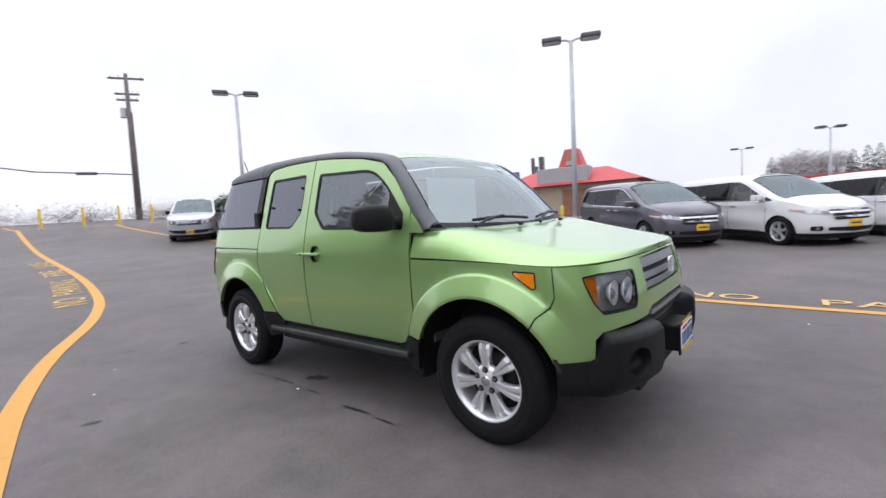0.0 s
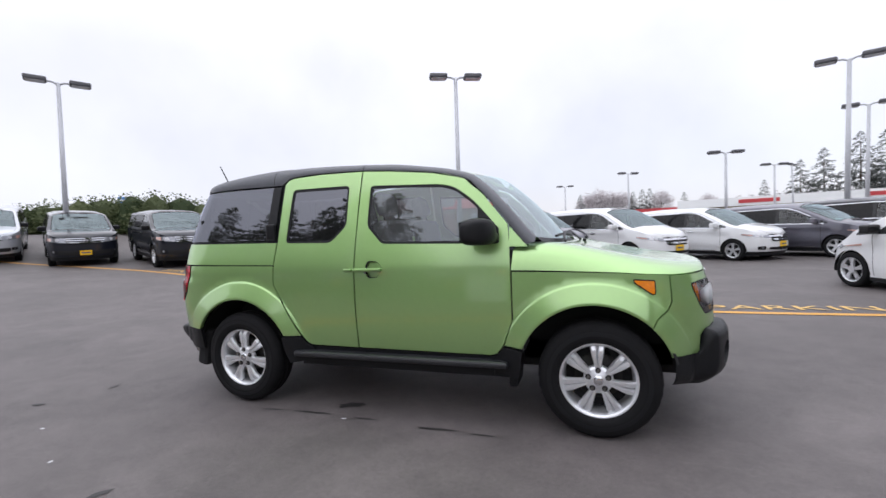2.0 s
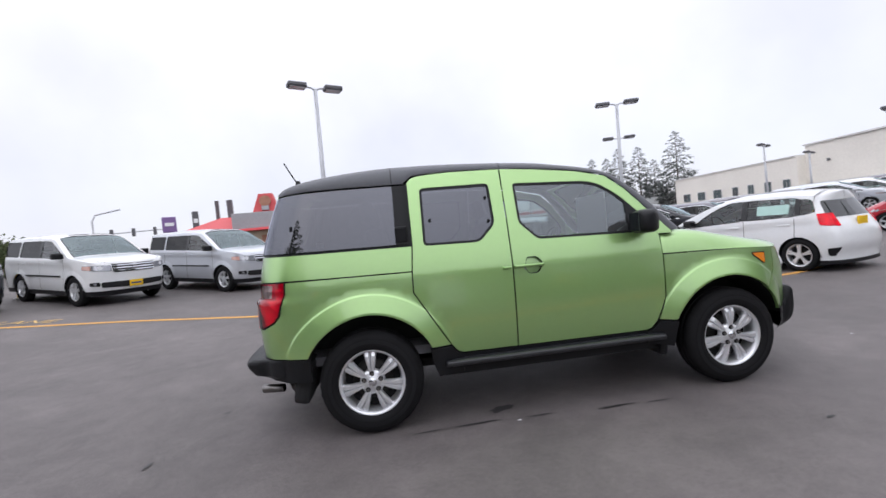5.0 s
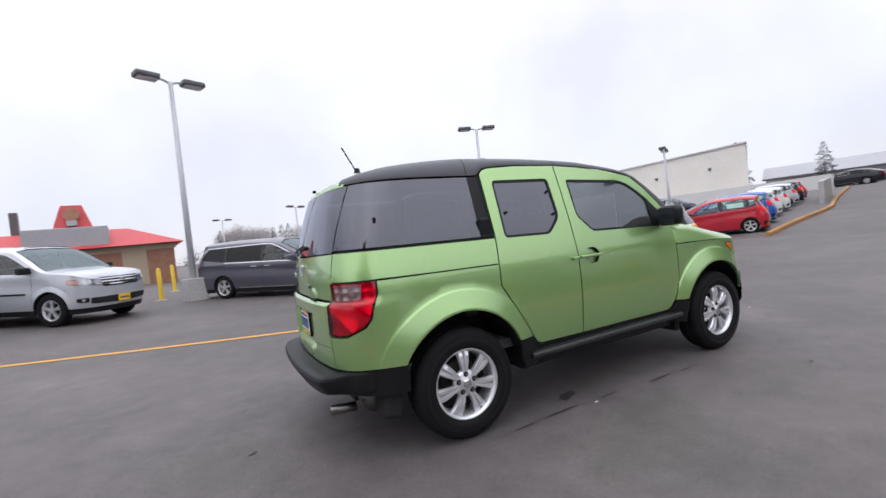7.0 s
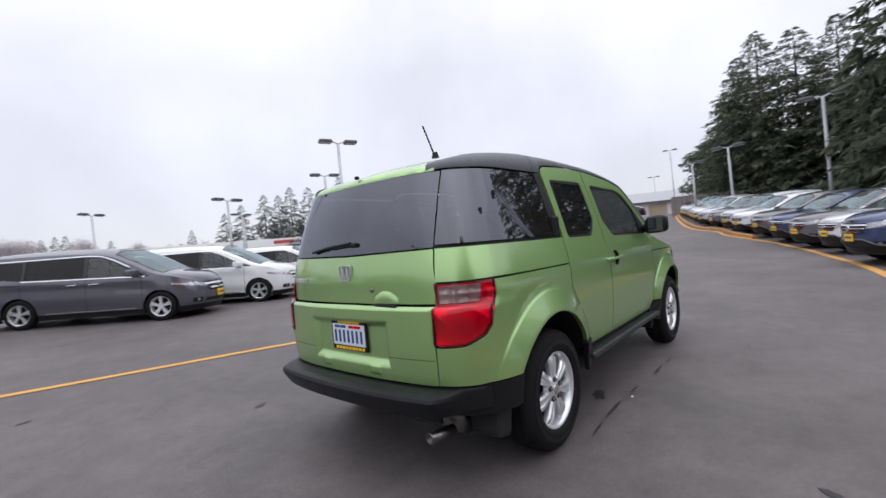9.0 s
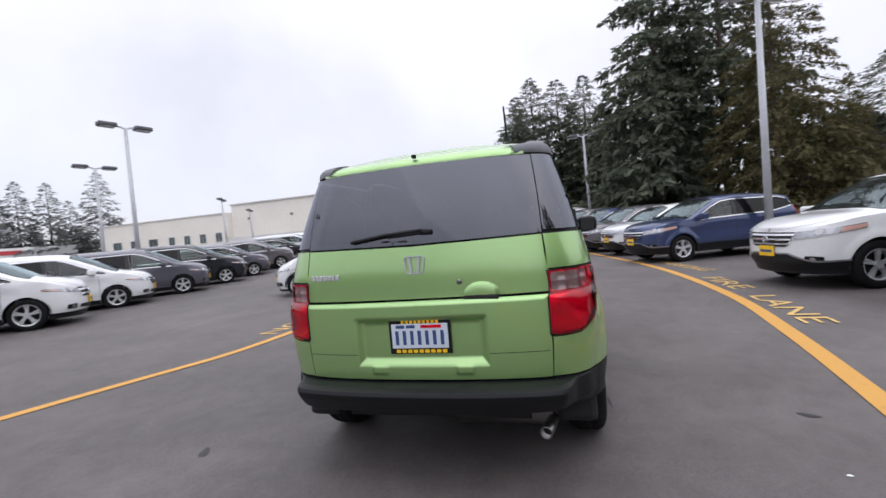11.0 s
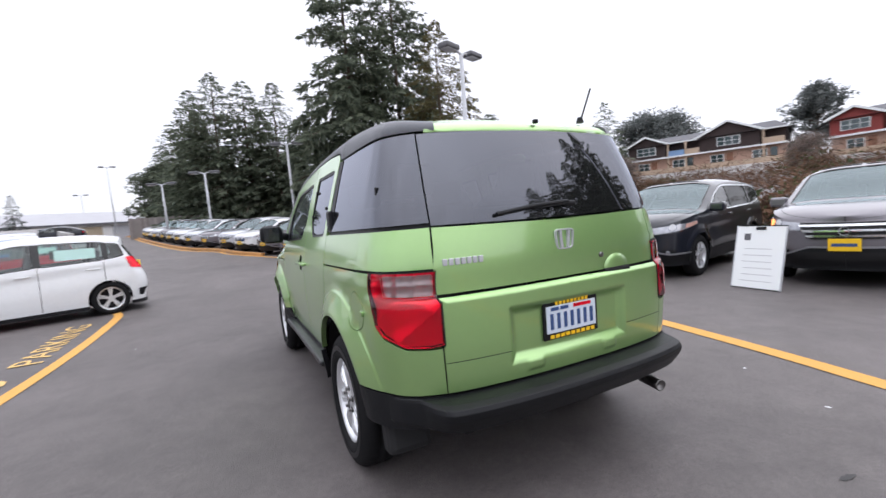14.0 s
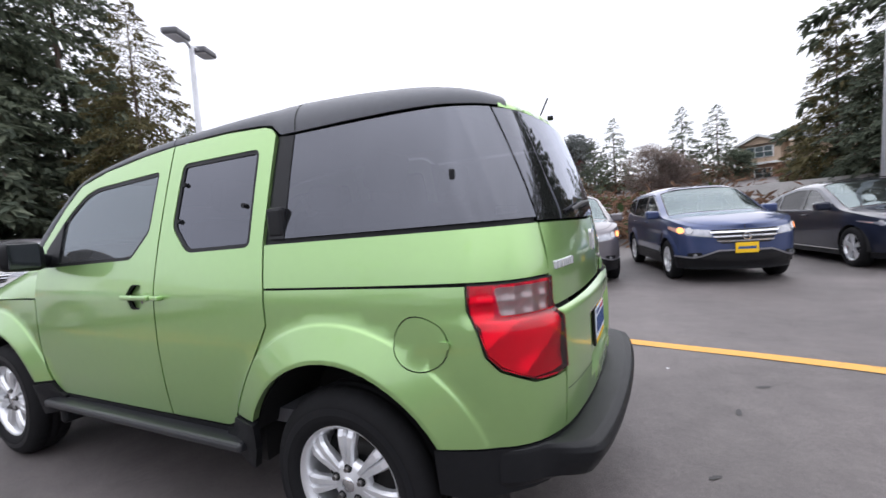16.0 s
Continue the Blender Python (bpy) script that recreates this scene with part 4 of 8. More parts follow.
SPEC["crossover"] = dict(cat="crossover", r=0.345, rim=0.22, wb=2.62, sill=0.29, dark_z=0.42,
    shape=Shape(plan_of(-2.27, 2.22, 0.905, 0.36, 0.62), [(0.25, 0.94), (0.45, 0.985), (0.8, 1.0), (1.05, 0.98), (1.12, 0.955), (1.5, 0.83), (1.7, 0.73)],
        [(-2.27, 1.38), (-1.9, 1.46), (-1.2, 1.55), (-0.5, 1.575), (0.1, 1.52), (0.6, 1.30), (1.08, 1.08), (1.6, 1.025), (1.92, 0.965), (2.10, 0.915), (2.22, 0.87)],
        [(-2.27, 1.42), (-2.0, 1.53), (-1.3, 1.63), (-0.5, 1.67), (0.05, 1.645), (0.5, 1.48), (1.08, 1.165), (1.20, 1.13), (1.7, 1.085), (2.0, 1.02), (2.15, 0.955), (2.22, 0.90)], cap=4.0, creases=((-2.1, 0.98, 1.2, 0.86, 0.022), (-1.2, 0.56, 1.1, 0.50, 0.018)),
        rear=[(0.95, 0.0), (1.1, 0.04), (1.45, 0.26)], front=[(0.25, -0.10), (0.5, 0.0), (0.75, -0.005), (0.95, -0.08)], arches=((-1.31, 0.345, 0.4, 0.475), (1.31, 0.345, 0.4, 0.475)), flare=0.014),
    windows=[[(-1.98, 1.24), (-1.30, 1.13), (-1.30, 1.46), (-1.55, 1.46), (-1.80, 1.38)], [(-1.22, 1.12), (-0.28, 1.10), (-0.28, 1.49), (-1.22, 1.47)], [(-0.18, 1.10), (0.86, 1.07), (0.86, 1.10), (0.42, 1.33), (0.10, 1.46), (-0.18, 1.49)]],
    screen=(0.24, 1.13, 0.89), back=(0.66, 1.12, 1.38), head=lamp_quad(0.48, 0.93, 0.745, 0.905, 1, 0.045, 0.34), tail=lamp_quad(0.72, 0.93, 0.86, 1.22, -1, 0, -0.06),
    gaps=[(-0.23, 1.08), (0.90, 1.03), (-1.30, 1.1, 0.80)], handles=[(-0.05, 0.98), (-1.05, 0.99)], mirror=(0.76, 1.06), front_rise=0.12, taper=0.26, grille=(0.47, 0.645, 0.86, 3), intake=(0.58, 0.36, 0.48), plate_z=0.575, rplate_z=0.95, fog=(0.74, 0.46), moulding=(-0.9, 0.9, 0.43, 0.445, M["seam"]), chrome_lines=([(-2.01, 1.25), (-1.84, 1.40), (-1.57, 1.480), (-1.22, 1.492), (-0.20, 1.512), (0.12, 1.480), (0.45, 1.348), (0.90, 1.10)], [(-1.97, 1.225), (-1.30, 1.110), (-0.20, 1.082), (0.84, 1.052)]))
SPEC["hatchback"] = dict(cat="hatchback", r=0.300, rim=0.205, wb=2.53, sill=0.20, dark_z=0.205,
    shape=Shape(plan_of(-1.95, 2.03, 0.845, 0.38, 0.80), [(0.15, 0.94), (0.4, 0.985), (0.7, 1.0), (0.95, 0.975), (1.02, 0.95), (1.38, 0.81), (1.55, 0.70)],
        [(-1.95, 1.26), (-1.6, 1.36), (-0.9, 1.43), (-0.3, 1.44), (0.3, 1.35), (0.8, 1.16), (1.35, 0.92), (1.7, 0.78), (2.03, 0.62)],
        [(-1.95, 1.30), (-1.7, 1.42), (-0.9, 1.515), (-0.3, 1.52), (0.2, 1.47), (0.8, 1.26), (1.42, 0.98), (1.6, 0.90), (1.85, 0.78), (2.03, 0.66)], cap=4.0, creases=((-1.7, 1.00, 1.1, 0.78, 0.020),),
        rear=[(0.3, 0.03), (0.5, -0.02), (0.66, 0.0), (0.84, 0.08), (1.0, 0.17), (1.35, 0.36)], front=[(0.15, -0.08), (0.4, 0.0), (0.6, -0.04), (0.85, -0.20)]),
    windows=[[(-1.62, 1.10), (-1.30, 1.04), (-1.30, 1.32), (-1.45, 1.30)], [(-1.22, 1.03), (-0.36, 1.00), (-0.36, 1.38), (-1.22, 1.35)], [(-0.26, 1.00), (0.80, 0.93), (0.55, 1.12), (0.24, 1.29), (-0.02, 1.37), (-0.26, 1.38)], [(0.90, 0.93), (1.18, 0.91), (0.80, 1.07)]],
    screen=(0.22, 1.42, 0.90), back=(0.72, 0.96, 1.27), head=lamp_quad(0.55, 0.95, 0.62, 0.70, 1, 0.04, 0.34), tail=lamp_quad(0.70, 0.93, 0.80, 1.04, -1, 0, 0.10),
    gaps=[(-0.31, 0.98), (0.86, 0.92), (-1.22, 0.98, 0.60)], handles=[(-0.12, 0.86), (-1.05, 0.87)], mirror=(0.80, 0.93), grille=(0.45, 0.50, 0.62, 2), intake=(0.50, 0.24, 0.36), plate_z=0.46, rplate_z=0.86, pillars=(0, 1), clear_from=0, double=True, sticker=(-1.12, -0.55, 1.08, 1.26), fog=(0.74, 0.34), rear_vent=True, mirror_mat=M["trim_black"])
SPEC["fastback"] = dict(cat="car", r=0.345, rim=0.225, wb=2.80, sill=0.24, dark_z=0.28,
    shape=Shape(plan_of(-2.58, 2.38, 0.94, 0.50, 0.85), [(0.2, 0.94), (0.45, 0.985), (0.75, 1.0), (0.98, 0.98), (1.05, 0.95), (1.4, 0.81), (1.6, 0.70)],
        [(-2.58, 1.00), (-2.2, 1.14), (-1.4, 1.36), (-0.6, 1.46), (0.0, 1.44), (0.5, 1.26), (1.1, 1.0), (1.7, 0.90), (2.1, 0.82), (2.38, 0.70)],
        [(-2.58, 1.03), (-2.2, 1.20), (-1.4, 1.46), (-0.6, 1.56), (0.0, 1.53), (0.4, 1.40), (1.05, 1.10), (1.2, 1.03), (1.8, 0.95), (2.2, 0.85), (2.38, 0.72)], cap=4.0,
        rear=[(0.7, 0.0), (1.0, 0.10)], front=[(0.2, -0.08), (0.45, 0.0), (0.7, -0.02), (0.9, -0.10)]),
    windows=[[(-1.75, 1.08), (-1.30, 1.03), (-1.30, 1.30), (-1.42, 1.28)], [(-1.22, 1.03), (-0.28, 1.02), (-0.28, 1.40), (-0.70, 1.40), (-1.22, 1.33)], [(-0.18, 1.02), (0.82, 1.0), (0.45, 1.20), (0.10, 1.36), (-0.18, 1.40)]],
    screen=(0.08, 1.16, 0.90), back=(0.70, 0.86, 0.98), head=lamp_quad(0.52, 0.93, 0.68, 0.78, 1, 0.03, 0.22), tail=lamp_quad(0.60, 0.93, 0.80, 0.94, -1, 0, -0.10),
    gaps=[(-0.23, 1.0), (0.90, 0.97), (-1.30, 1.0, 0.7)], handles=[(-0.05, 0.90), (-1.05, 0.91)], mirror=(0.72, 1.0), grille=(0.42, 0.60, 0.76, 3), intake=(0.50, 0.30, 0.42), plate_z=0.50, rplate_z=0.80, moulding=(-1.0, 1.0, 0.27, 0.295, M["chrome"]))
# ---- the green car ----
HERO = Shape(
    [(-2.045, 0), (-2.0447, 0.07), (-2.04, 0.25), (-2.025, 0.45), (-1.995, 0.63), (-1.93, 0.765), (-1.83, 0.840), (-1.70, 0.862), (-1.4, 0.868), (0, 0.87), (1.35, 0.868), (1.60, 0.85), (1.74, 0.805), (1.86, 0.72), (1.938, 0.57), (1.970, 0.40), (1.985, 0.2), (1.990, 0)],
    [(0.25, 0.925), (0.45, 0.962), (0.6, 0.986), (0.8, 1.0), (1.0, 0.995), (1.06, 0.985), (1.21, 0.945), (1.3, 0.918), (1.65, 0.80), (1.8, 0.74)],
    [(0.5, 0.985), (0.85, 0.982), (1.35, 0.968), (1.75, 0.948), (2.1, 0.958)],
    [(0.5, 1.14), (0.98, 1.145), (1.1, 1.135), (1.27, 1.10), (1.44, 1.06), (1.62, 1.022), (1.8, 0.995), (1.95, 0.98), (2.04, 0.965)],
    rear=[(0.5, -0.02), (0.75, -0.035), (0.935, -0.032), (0.958, 0.0), (1.05, 0.0), (1.21, 0.02), (1.65, 0.15), (1.74, 0.20)], front=[(0.3, -0.03), (0.5, 0.0), (0.75, -0.01), (0.97, -0.06)],
    arches=((-1.275, 0.36, 0.435, 0.575), (1.27, 0.35, 0.435, 0.565)), flare=0.048, cap=[(0.85, 30), (1.15, 20), (1.55, 12), (2.1, 7)])
hero = thing("green_suv", "boxy kiwi green SUV with charcoal roof rails and cladding", "SUV", at=Matrix())
GP = HERO.P
MIRRORED = (1, -1)


def on_side(sd):
    return GP if sd > 0 else (lambda u, z: (lambda p: (p[0], -p[1], p[2]))(GP(u, z)))


def side_patch(name, material, outer, holes=(), label="", parent=hero, sides=MIRRORED, gap=0.0, **kw):
    obs = []
    for sd in sides:
        o = inset(outer, gap) if gap else outer
        obs.append(patch(name, material, parent[sd] if isinstance(parent, dict) else parent, on_side(sd), o, holes, label, flip=sd > 0, **kw))
    return dict(zip(sides, obs))


ARC_R, ARC_F = (-1.275, 0.36, 0.435), (1.27, 0.35, 0.435)
RAIL_LOW = [(-2.05, 1.640), (-1.39, 1.65), (-0.955, 1.645), (-0.935, 1.665), (-0.88, 1.70), (-0.63, 1.71), (-0.28, 1.70), (-0.03, 1.68), (0.28, 1.64), (0.5, 1.585), (0.63, 1.47), (0.79, 1.275), (0.93, 1.12), (1.04, 1.07)]
RAIL_TOP = [(-2.05, 1.655), (-1.86, 1.69), (-1.71, 1.72), (-1.49, 1.75), (-1.27, 1.77), (-1.03, 1.78), (-0.84, 1.78), (-0.64, 1.775), (-0.35, 1.76), (-0.03, 1.735), (0.16, 1.705), (0.36, 1.668), (0.53, 1.615), (0.64, 1.53), (0.77, 1.40), (0.93, 1.21), (1.0, 1.145), (1.06, 1.10)]

# doors with their windows, seals and glass
f_win = rounded([(-0.19, 1.585), (0.34, 1.556), (0.44, 1.528), (0.57, 1.43), (0.735, 1.245), (0.738, 1.150), (-0.07, 1.175), (-0.19, 1.30)], [0.03, 0.05, 0.05, 0.06, 0.05, 0.02, 0.03, 0.03])
r_win = rounded([(-0.850, 1.605), (-0.36, 1.600), (-0.355, 1.31), (-0.475, 1.195), (-0.862, 1.205)], [0.035, 0.035, 0.04, 0.04, 0.035])
f_door = [(-0.2785, 0.458), (0.66, 0.452), (0.70, 0.466), (0.738, 0.515), (0.804, 0.675), (0.8075, 0.985), (0.8035, 1.13), (0.79, 1.272), (0.63, 1.467), (0.5, 1.582), (0.28, 1.636), (-0.03, 1.676), (-0.2635, 1.697)]
r_door = [(-0.66, 0.462), (-0.2825, 0.458), (-0.2675, 1.697), (-0.63, 1.705), (-0.86, 1.695), (-0.905, 1.680), (-0.932, 1.650), (-0.936, 1.215), (-0.954, 1.045), (-0.959, 0.905), (-0.739, 0.530), (-0.70, 0.478)]
rec = rounded([(-0.176, 1.062), (-0.098, 1.062), (-0.058, 1.012), (-0.095, 0.948), (-0.170, 0.948), (-0.190, 1.0)], 0.022)
fd = side_patch("front_door", M["green"], f_door, [f_win, rec], "front door in kiwi green", gap=0.0028, step=0.055, rim=0.016, polar=((1.27, 0.35, 0.445, 0.575, 0.010, 2.0),))
rd = side_patch("rear_door", M["green"], r_door, [r_win], "rear access door in kiwi green", gap=0.0028, step=0.055, rim=0.016, polar=((-1.275, 0.36, 0.445, 0.585, 0.010, 2.0),))
for doors, win, glass in ((fd, f_win, M["clear_glass"]), (rd, r_win, M["priv_glass"])):
    side_patch("window_seal", M["clad"], win, [inset(win, 0.017)], parent=doors, step=0.05, off=-0.004, rim=0.01)
    side_patch("window_glass", glass, inset(win, 0.014), parent=doors, step=0.09, off=-0.009)
for sd in MIRRORED:
    for hx, hz in ((-0.80, 1.375), (-0.395, 1.335), (-0.395, 1.50)):
        p = on_side(sd)(hx, hz)
        part("latch_stud", cyl_bm(bmesh.new(), 0.011, 0.009, 0, 0.012, 10, Matrix.Translation((p[0], p[1] - sd * 0.006, p[2])) @ Matrix.Rotation(radians(-90 * sd), 4, "X")), M["clad"], rd[sd])
    # pull handle in its recess
    cup = patch("handle_cup", M["green"], fd[sd], on_side(sd), rec, step=0.03, off=-0.026, rim=-0.026, flip=sd > 0)
    # dark ring painted round the green cup for the shade inside it
    patch("cup_edge", M["seam"], fd[sd], on_side(sd), inset(rec, -0.002), [inset(rec, 0.004)], step=0.03, off=-0.004, rim=0.012, flip=sd > 0)
    p0, p1 = on_side(sd)(-0.335, 1.006), on_side(sd)(-0.062, 1.006)
    y0, y1 = sorted((p0[1] - sd * 0.004, p0[1] + sd * 0.030))
    part("door_handle", box(-0.268, -0.060, y0, y1, 0.994, 1.016, 0.007), M["green"], fd[sd])
    part("handle_end", box(-0.345, -0.288, y0, y1 - 0.0, 0.995, 1.015, 0.006), M["green"], rd[sd])
    part("key_lock", cyl_bm(bmesh.new(), 0.008, 0.008, 0, 0.004, 12, Matrix.Translation((-0.19, p0[1] - sd * 0.001, 0.985)) @ Matrix.Rotation(radians(-90 * sd), 4, "X")), M["steel"], fd[sd])

# rear quarters
U_GATE = -2.100
tail = [(-1.787, 1.058), (U_GATE, 1.056), (-2.100, 0.950), (-2.106, 0.930), (-2.108, 0.765), (-2.05, 0.757), (-1.955, 0.762), (-1.85, 0.805), (-1.812, 0.845), (-1.795, 0.91)]
q_low = [(-0.962, 0.905), (-0.958, 1.0425), (-1.40, 1.0505), (-1.782, 1.0565)] + [(-1.790, 0.91), (-1.806, 0.842), (-1.846, 0.798), (-1.953, 0.755), (-2.05, 0.750), (U_GATE, 0.752)] + [(U_GATE, 0.558), (-1.90, 0.556), (-1.665, 0.556)] + arc_pts(*ARC_R, 153, 23, 18) + [(-0.742, 0.528)]
q_up = [(-0.957, 1.0455), (-0.940, 1.213), (-1.45, 1.222), (-1.85, 1.229), (-2.073, 1.232), (-2.084, 1.14), (U_GATE + 0.004, 1.0625), (-1.785, 1.063), (-1.40, 1.0535)]
fuel = arc_pts(-1.615, 0.876, 0.088, 0, 360, 28)[:-1]
ql = {}
for sd in MIRRORED:
    holes = [fuel] if sd > 0 else []
    ql.update(side_patch("quarter_panel", M["green"], q_low, holes, sides=(sd,), gap=0.0028, step=0.035, rim=0.03, polar=((-1.275, 0.36, 0.445, 0.585, 0.010, 2.0),)))
side_patch("upper_quarter_panel", M["green"], q_up, gap=0.0028, step=0.05, rim=0.012)
side_patch("fuel_door", M["green"], inset(fuel, 0.004), sides=(1,), parent=ql, step=0.04, rim=0.012, off=0.0005)
side_patch("fuel_door_pull", M["green"], rounded([(-1.675, 0.888), (-1.708, 0.888), (-1.708, 0.866), (-1.675, 0.866)], 0.008), sides=(1,), parent=ql, step=0.02, off=0.012, rim=0.011)
q_win = [(-0.962, 1.228), (-1.45, 1.236), (-1.85, 1.243), (-2.071, 1.246), (-2.040, 1.40), (-1.999, 1.634), (-1.6, 1.638), (-1.39, 1.640), (-0.962, 1.636)]
qg = side_patch("quarter_window", M["priv_glass"], q_win, gap=0.002, step=0.06, rim=0.006, label="dark wraparound privacy glass")
side_patch("quarter_trim", M["clad"], [(-0.964, 1.230), (-1.045, 1.231), (-1.035, 1.634), (-0.964, 1.632)], parent=qg, step=0.06, off=0.003, rim=0.004)
for sd in MIRRORED:
    p = on_side(sd)(-1.0, 1.30)
    y0, y1 = sorted((p[1] - sd * 0.010, p[1] + sd * 0.022))
    part("door_hinge_cover", box(-1.045, -0.962, y0, y1, 1.236, 1.352, 0.014, Matrix.Translation((0, 0, 0))), M["clad"], hero)
    for hx, hz in ((-1.78, 1.40),):
        p = on_side(sd)(hx, hz)
        part("latch_stud", box(p[0] - 0.010, p[0] + 0.010, p[1] - 0.005, p[1] + 0.005, hz - 0.018, hz + 0.018, 0.004), M["clad"], qg[sd])

side_patch("pillar_trim", M["clad"], [(-0.925, 1.20), (-0.985, 1.20), (-0.985, 1.65), (-0.925, 1.65)], step=0.06, off=-0.016)
side_patch("glass_seal", M["clad"], [(-0.958, 1.200), (-0.958, 1.250), (-1.45, 1.258), (-1.85, 1.265), (-2.07, 1.27), (-2.08, 1.215), (-1.45, 1.208)], step=0.06, off=-0.012)

# tail lamps: red below, smoked panes above
M["lamp_reflector"] = mat("lamp_reflector", (0.95, 0.95, 0.95), 0.20, metal=0.50)
M["red_cover"] = glass_mat("red_lamp_cover", (0.99, 0.035, 0.150), ior=1.45)
M["smoke_cover"] = glass_mat("smoked_lamp_cover", (0.66, 0.61, 0.61), ior=1.5)
smoked = rounded([(-1.868, 1.046), (-2.088, 1.045), (-2.090, 0.958), (-1.884, 0.962)], 0.012)


def facet_lift(sd):
    """The reflector behind the lens: slanting facets below, fluted pockets above."""
    def lift(u, z):
        x, y, zz = on_side(sd)(u, z)
        if z > 0.955:
            d = 0.010 * abs(math.sin((u + 1.868) * 43.0)) + 0.006 * abs(math.sin((z - 0.955) * 70.0))
        else:
            d = 0.010 * abs(math.sin((u * 0.75 + z) * 19.0)) + 0.008 * abs(math.sin((u * 0.6 - z) * 15.0 + 0.7))
        n = Vector(on_side(sd)(u + 0.004, z)) - Vector(on_side(sd)(u - 0.004, z))
        n = Vector((n.y, -n.x, 0)).normalized() * sd
        return (x + n.x * (0.003 + d), y + n.y * (0.003 + d), zz)
    return lift


tl = {}
for sd in MIRRORED:
    tl[sd] = patch("tail_lamp", M["lamp_reflector"], hero, facet_lift(sd), inset(tail, 0.003), label="large red tail lamp with a smoked upper pane", step=0.012, flip=sd > 0)
side_patch("red_lens", M["red_cover"], tail, [smoked], parent=tl, gap=0.002, step=0.035, rim=0.012, off=0.007, label="red lens")
side_patch("smoked_lens", M["smoke_cover"], inset(smoked, 0.001), parent=tl, step=0.03, off=0.008, rim=0.003, label="smoked pane")
side_patch("pane_divider", M["red_lens"], [(-1.884, 0.9615), (-2.090, 0.957), (-2.090, 0.951), (-1.884, 0.9555)], parent=tl, step=0.04, off=0.009, rim=0.004)
side_patch("lamp_surround", M["seam"], inset(tail, -0.002), [inset(tail, 0.002)], parent=tl, step=0.04, off=0.003, rim=0.02)

# tailgate: upper hatch, rear glass, lower gate with a recess for the plate
U_MID = HERO.u0


def gate_lift(u, z):
    x, y, zz = GP(u, z)
    e = min(smooth01(0.345, 0.300, abs(y)), smooth01(0.622, 0.672, z), smooth01(0.875, 0.835, z))
    bump = smooth01(0.050, 0.030, abs(abs(y) - 0.22)) * smooth01(0.632, 0.618, z) * smooth01(0.575, 0.60, z)
    return (x + 0.030 * e - 0.008 * bump, y, zz)


g_up = [(U_GATE + 0.006, 0.959), (U_MID, 0.959), (U_MID, 1.218), (-2.079, 1.228), (-2.090, 1.14)]
g_low = [(U_GATE - 0.002, 0.560), (U_MID, 0.560), (U_MID, 0.950), (U_GATE - 0.006, 0.948), (-2.112, 0.934), (-2.114, 0.762), (U_GATE - 0.004, 0.748)]
hatch = Sheet().add(GP, g_up, step=0.045, rim=0.014, flip=True, mirror=True).done("hatch", M["green"], hero, "upper tailgate in kiwi green")
lower = Sheet().add(gate_lift, g_low, step=0.014, rim=0.014, flip=True, mirror=True).done("lower_tailgate", M["green"], hero, "lower tailgate with a recess for the plate")
rg = [(-2.077, 1.236), (U_MID, 1.228), (U_MID, 1.637), (-2.006, 1.628), (-2.046, 1.40)]
rear_glass = Sheet().add(GP, rg, step=0.06, rim=0.008, off=0.002, flip=True, mirror=True).done("rear_glass", M["priv_glass"], hero, "dark tinted rear window")
for sd in MIRRORED:
    lift = gate_lift if sd > 0 else (lambda u, z: (lambda p: (p[0], -p[1], p[2]))(gate_lift(u, z)))
    patch("crease_line", M["seam"], lower, lift, [(U_GATE - 0.010, 0.6845), (U_GATE - 0.30, 0.6845), (U_GATE - 0.30, 0.6875), (U_GATE - 0.010, 0.6875)], step=0.05, off=0.001, flip=sd > 0)
xg = GP(U_MID, 1.0)[0]
# grip recess and lock stand to the right of the badge
# a solid dark box is put in for the shade of the recess
bm = box(-2.054, -2.005, -0.405, -0.235, 0.936, 0.962, 0.006)
part("gate_grip", bm, M["dark"], hatch)


def bulge_lift(u, z):
    """A raised thumb rest over the grip, on the gate's right half."""
    x, y, zz = GP(u, z)
    r2 = ((y - 0.320) / 0.092) ** 2 + ((z - 0.966) / 0.062) ** 2
    return (x - 0.001 - 0.014 * max(0.0, 1 - r2 * r2), -y, zz)


ub0 = HERO.u_at(y=0.320 / 0.99, end=-1)
patch("grip_bulge", M["green"], hatch, bulge_lift, [(ub0 + 0.094 * math.cos(radians(a)), 0.964 + 0.064 * math.sin(radians(a))) for a in range(0, 181, 10)], step=0.012)
part("gate_lock", lathe([(0.001, 0.008), (0.009, 0.008), (0.013, 0.006), (0.013, 0.0)], 16, axis="Z", m=Matrix.Translation((xg + 0.002, -0.22, 1.032)) @ Matrix.Rotation(radians(-90), 4, "Y")), M["steel"], hatch, smooth=True)


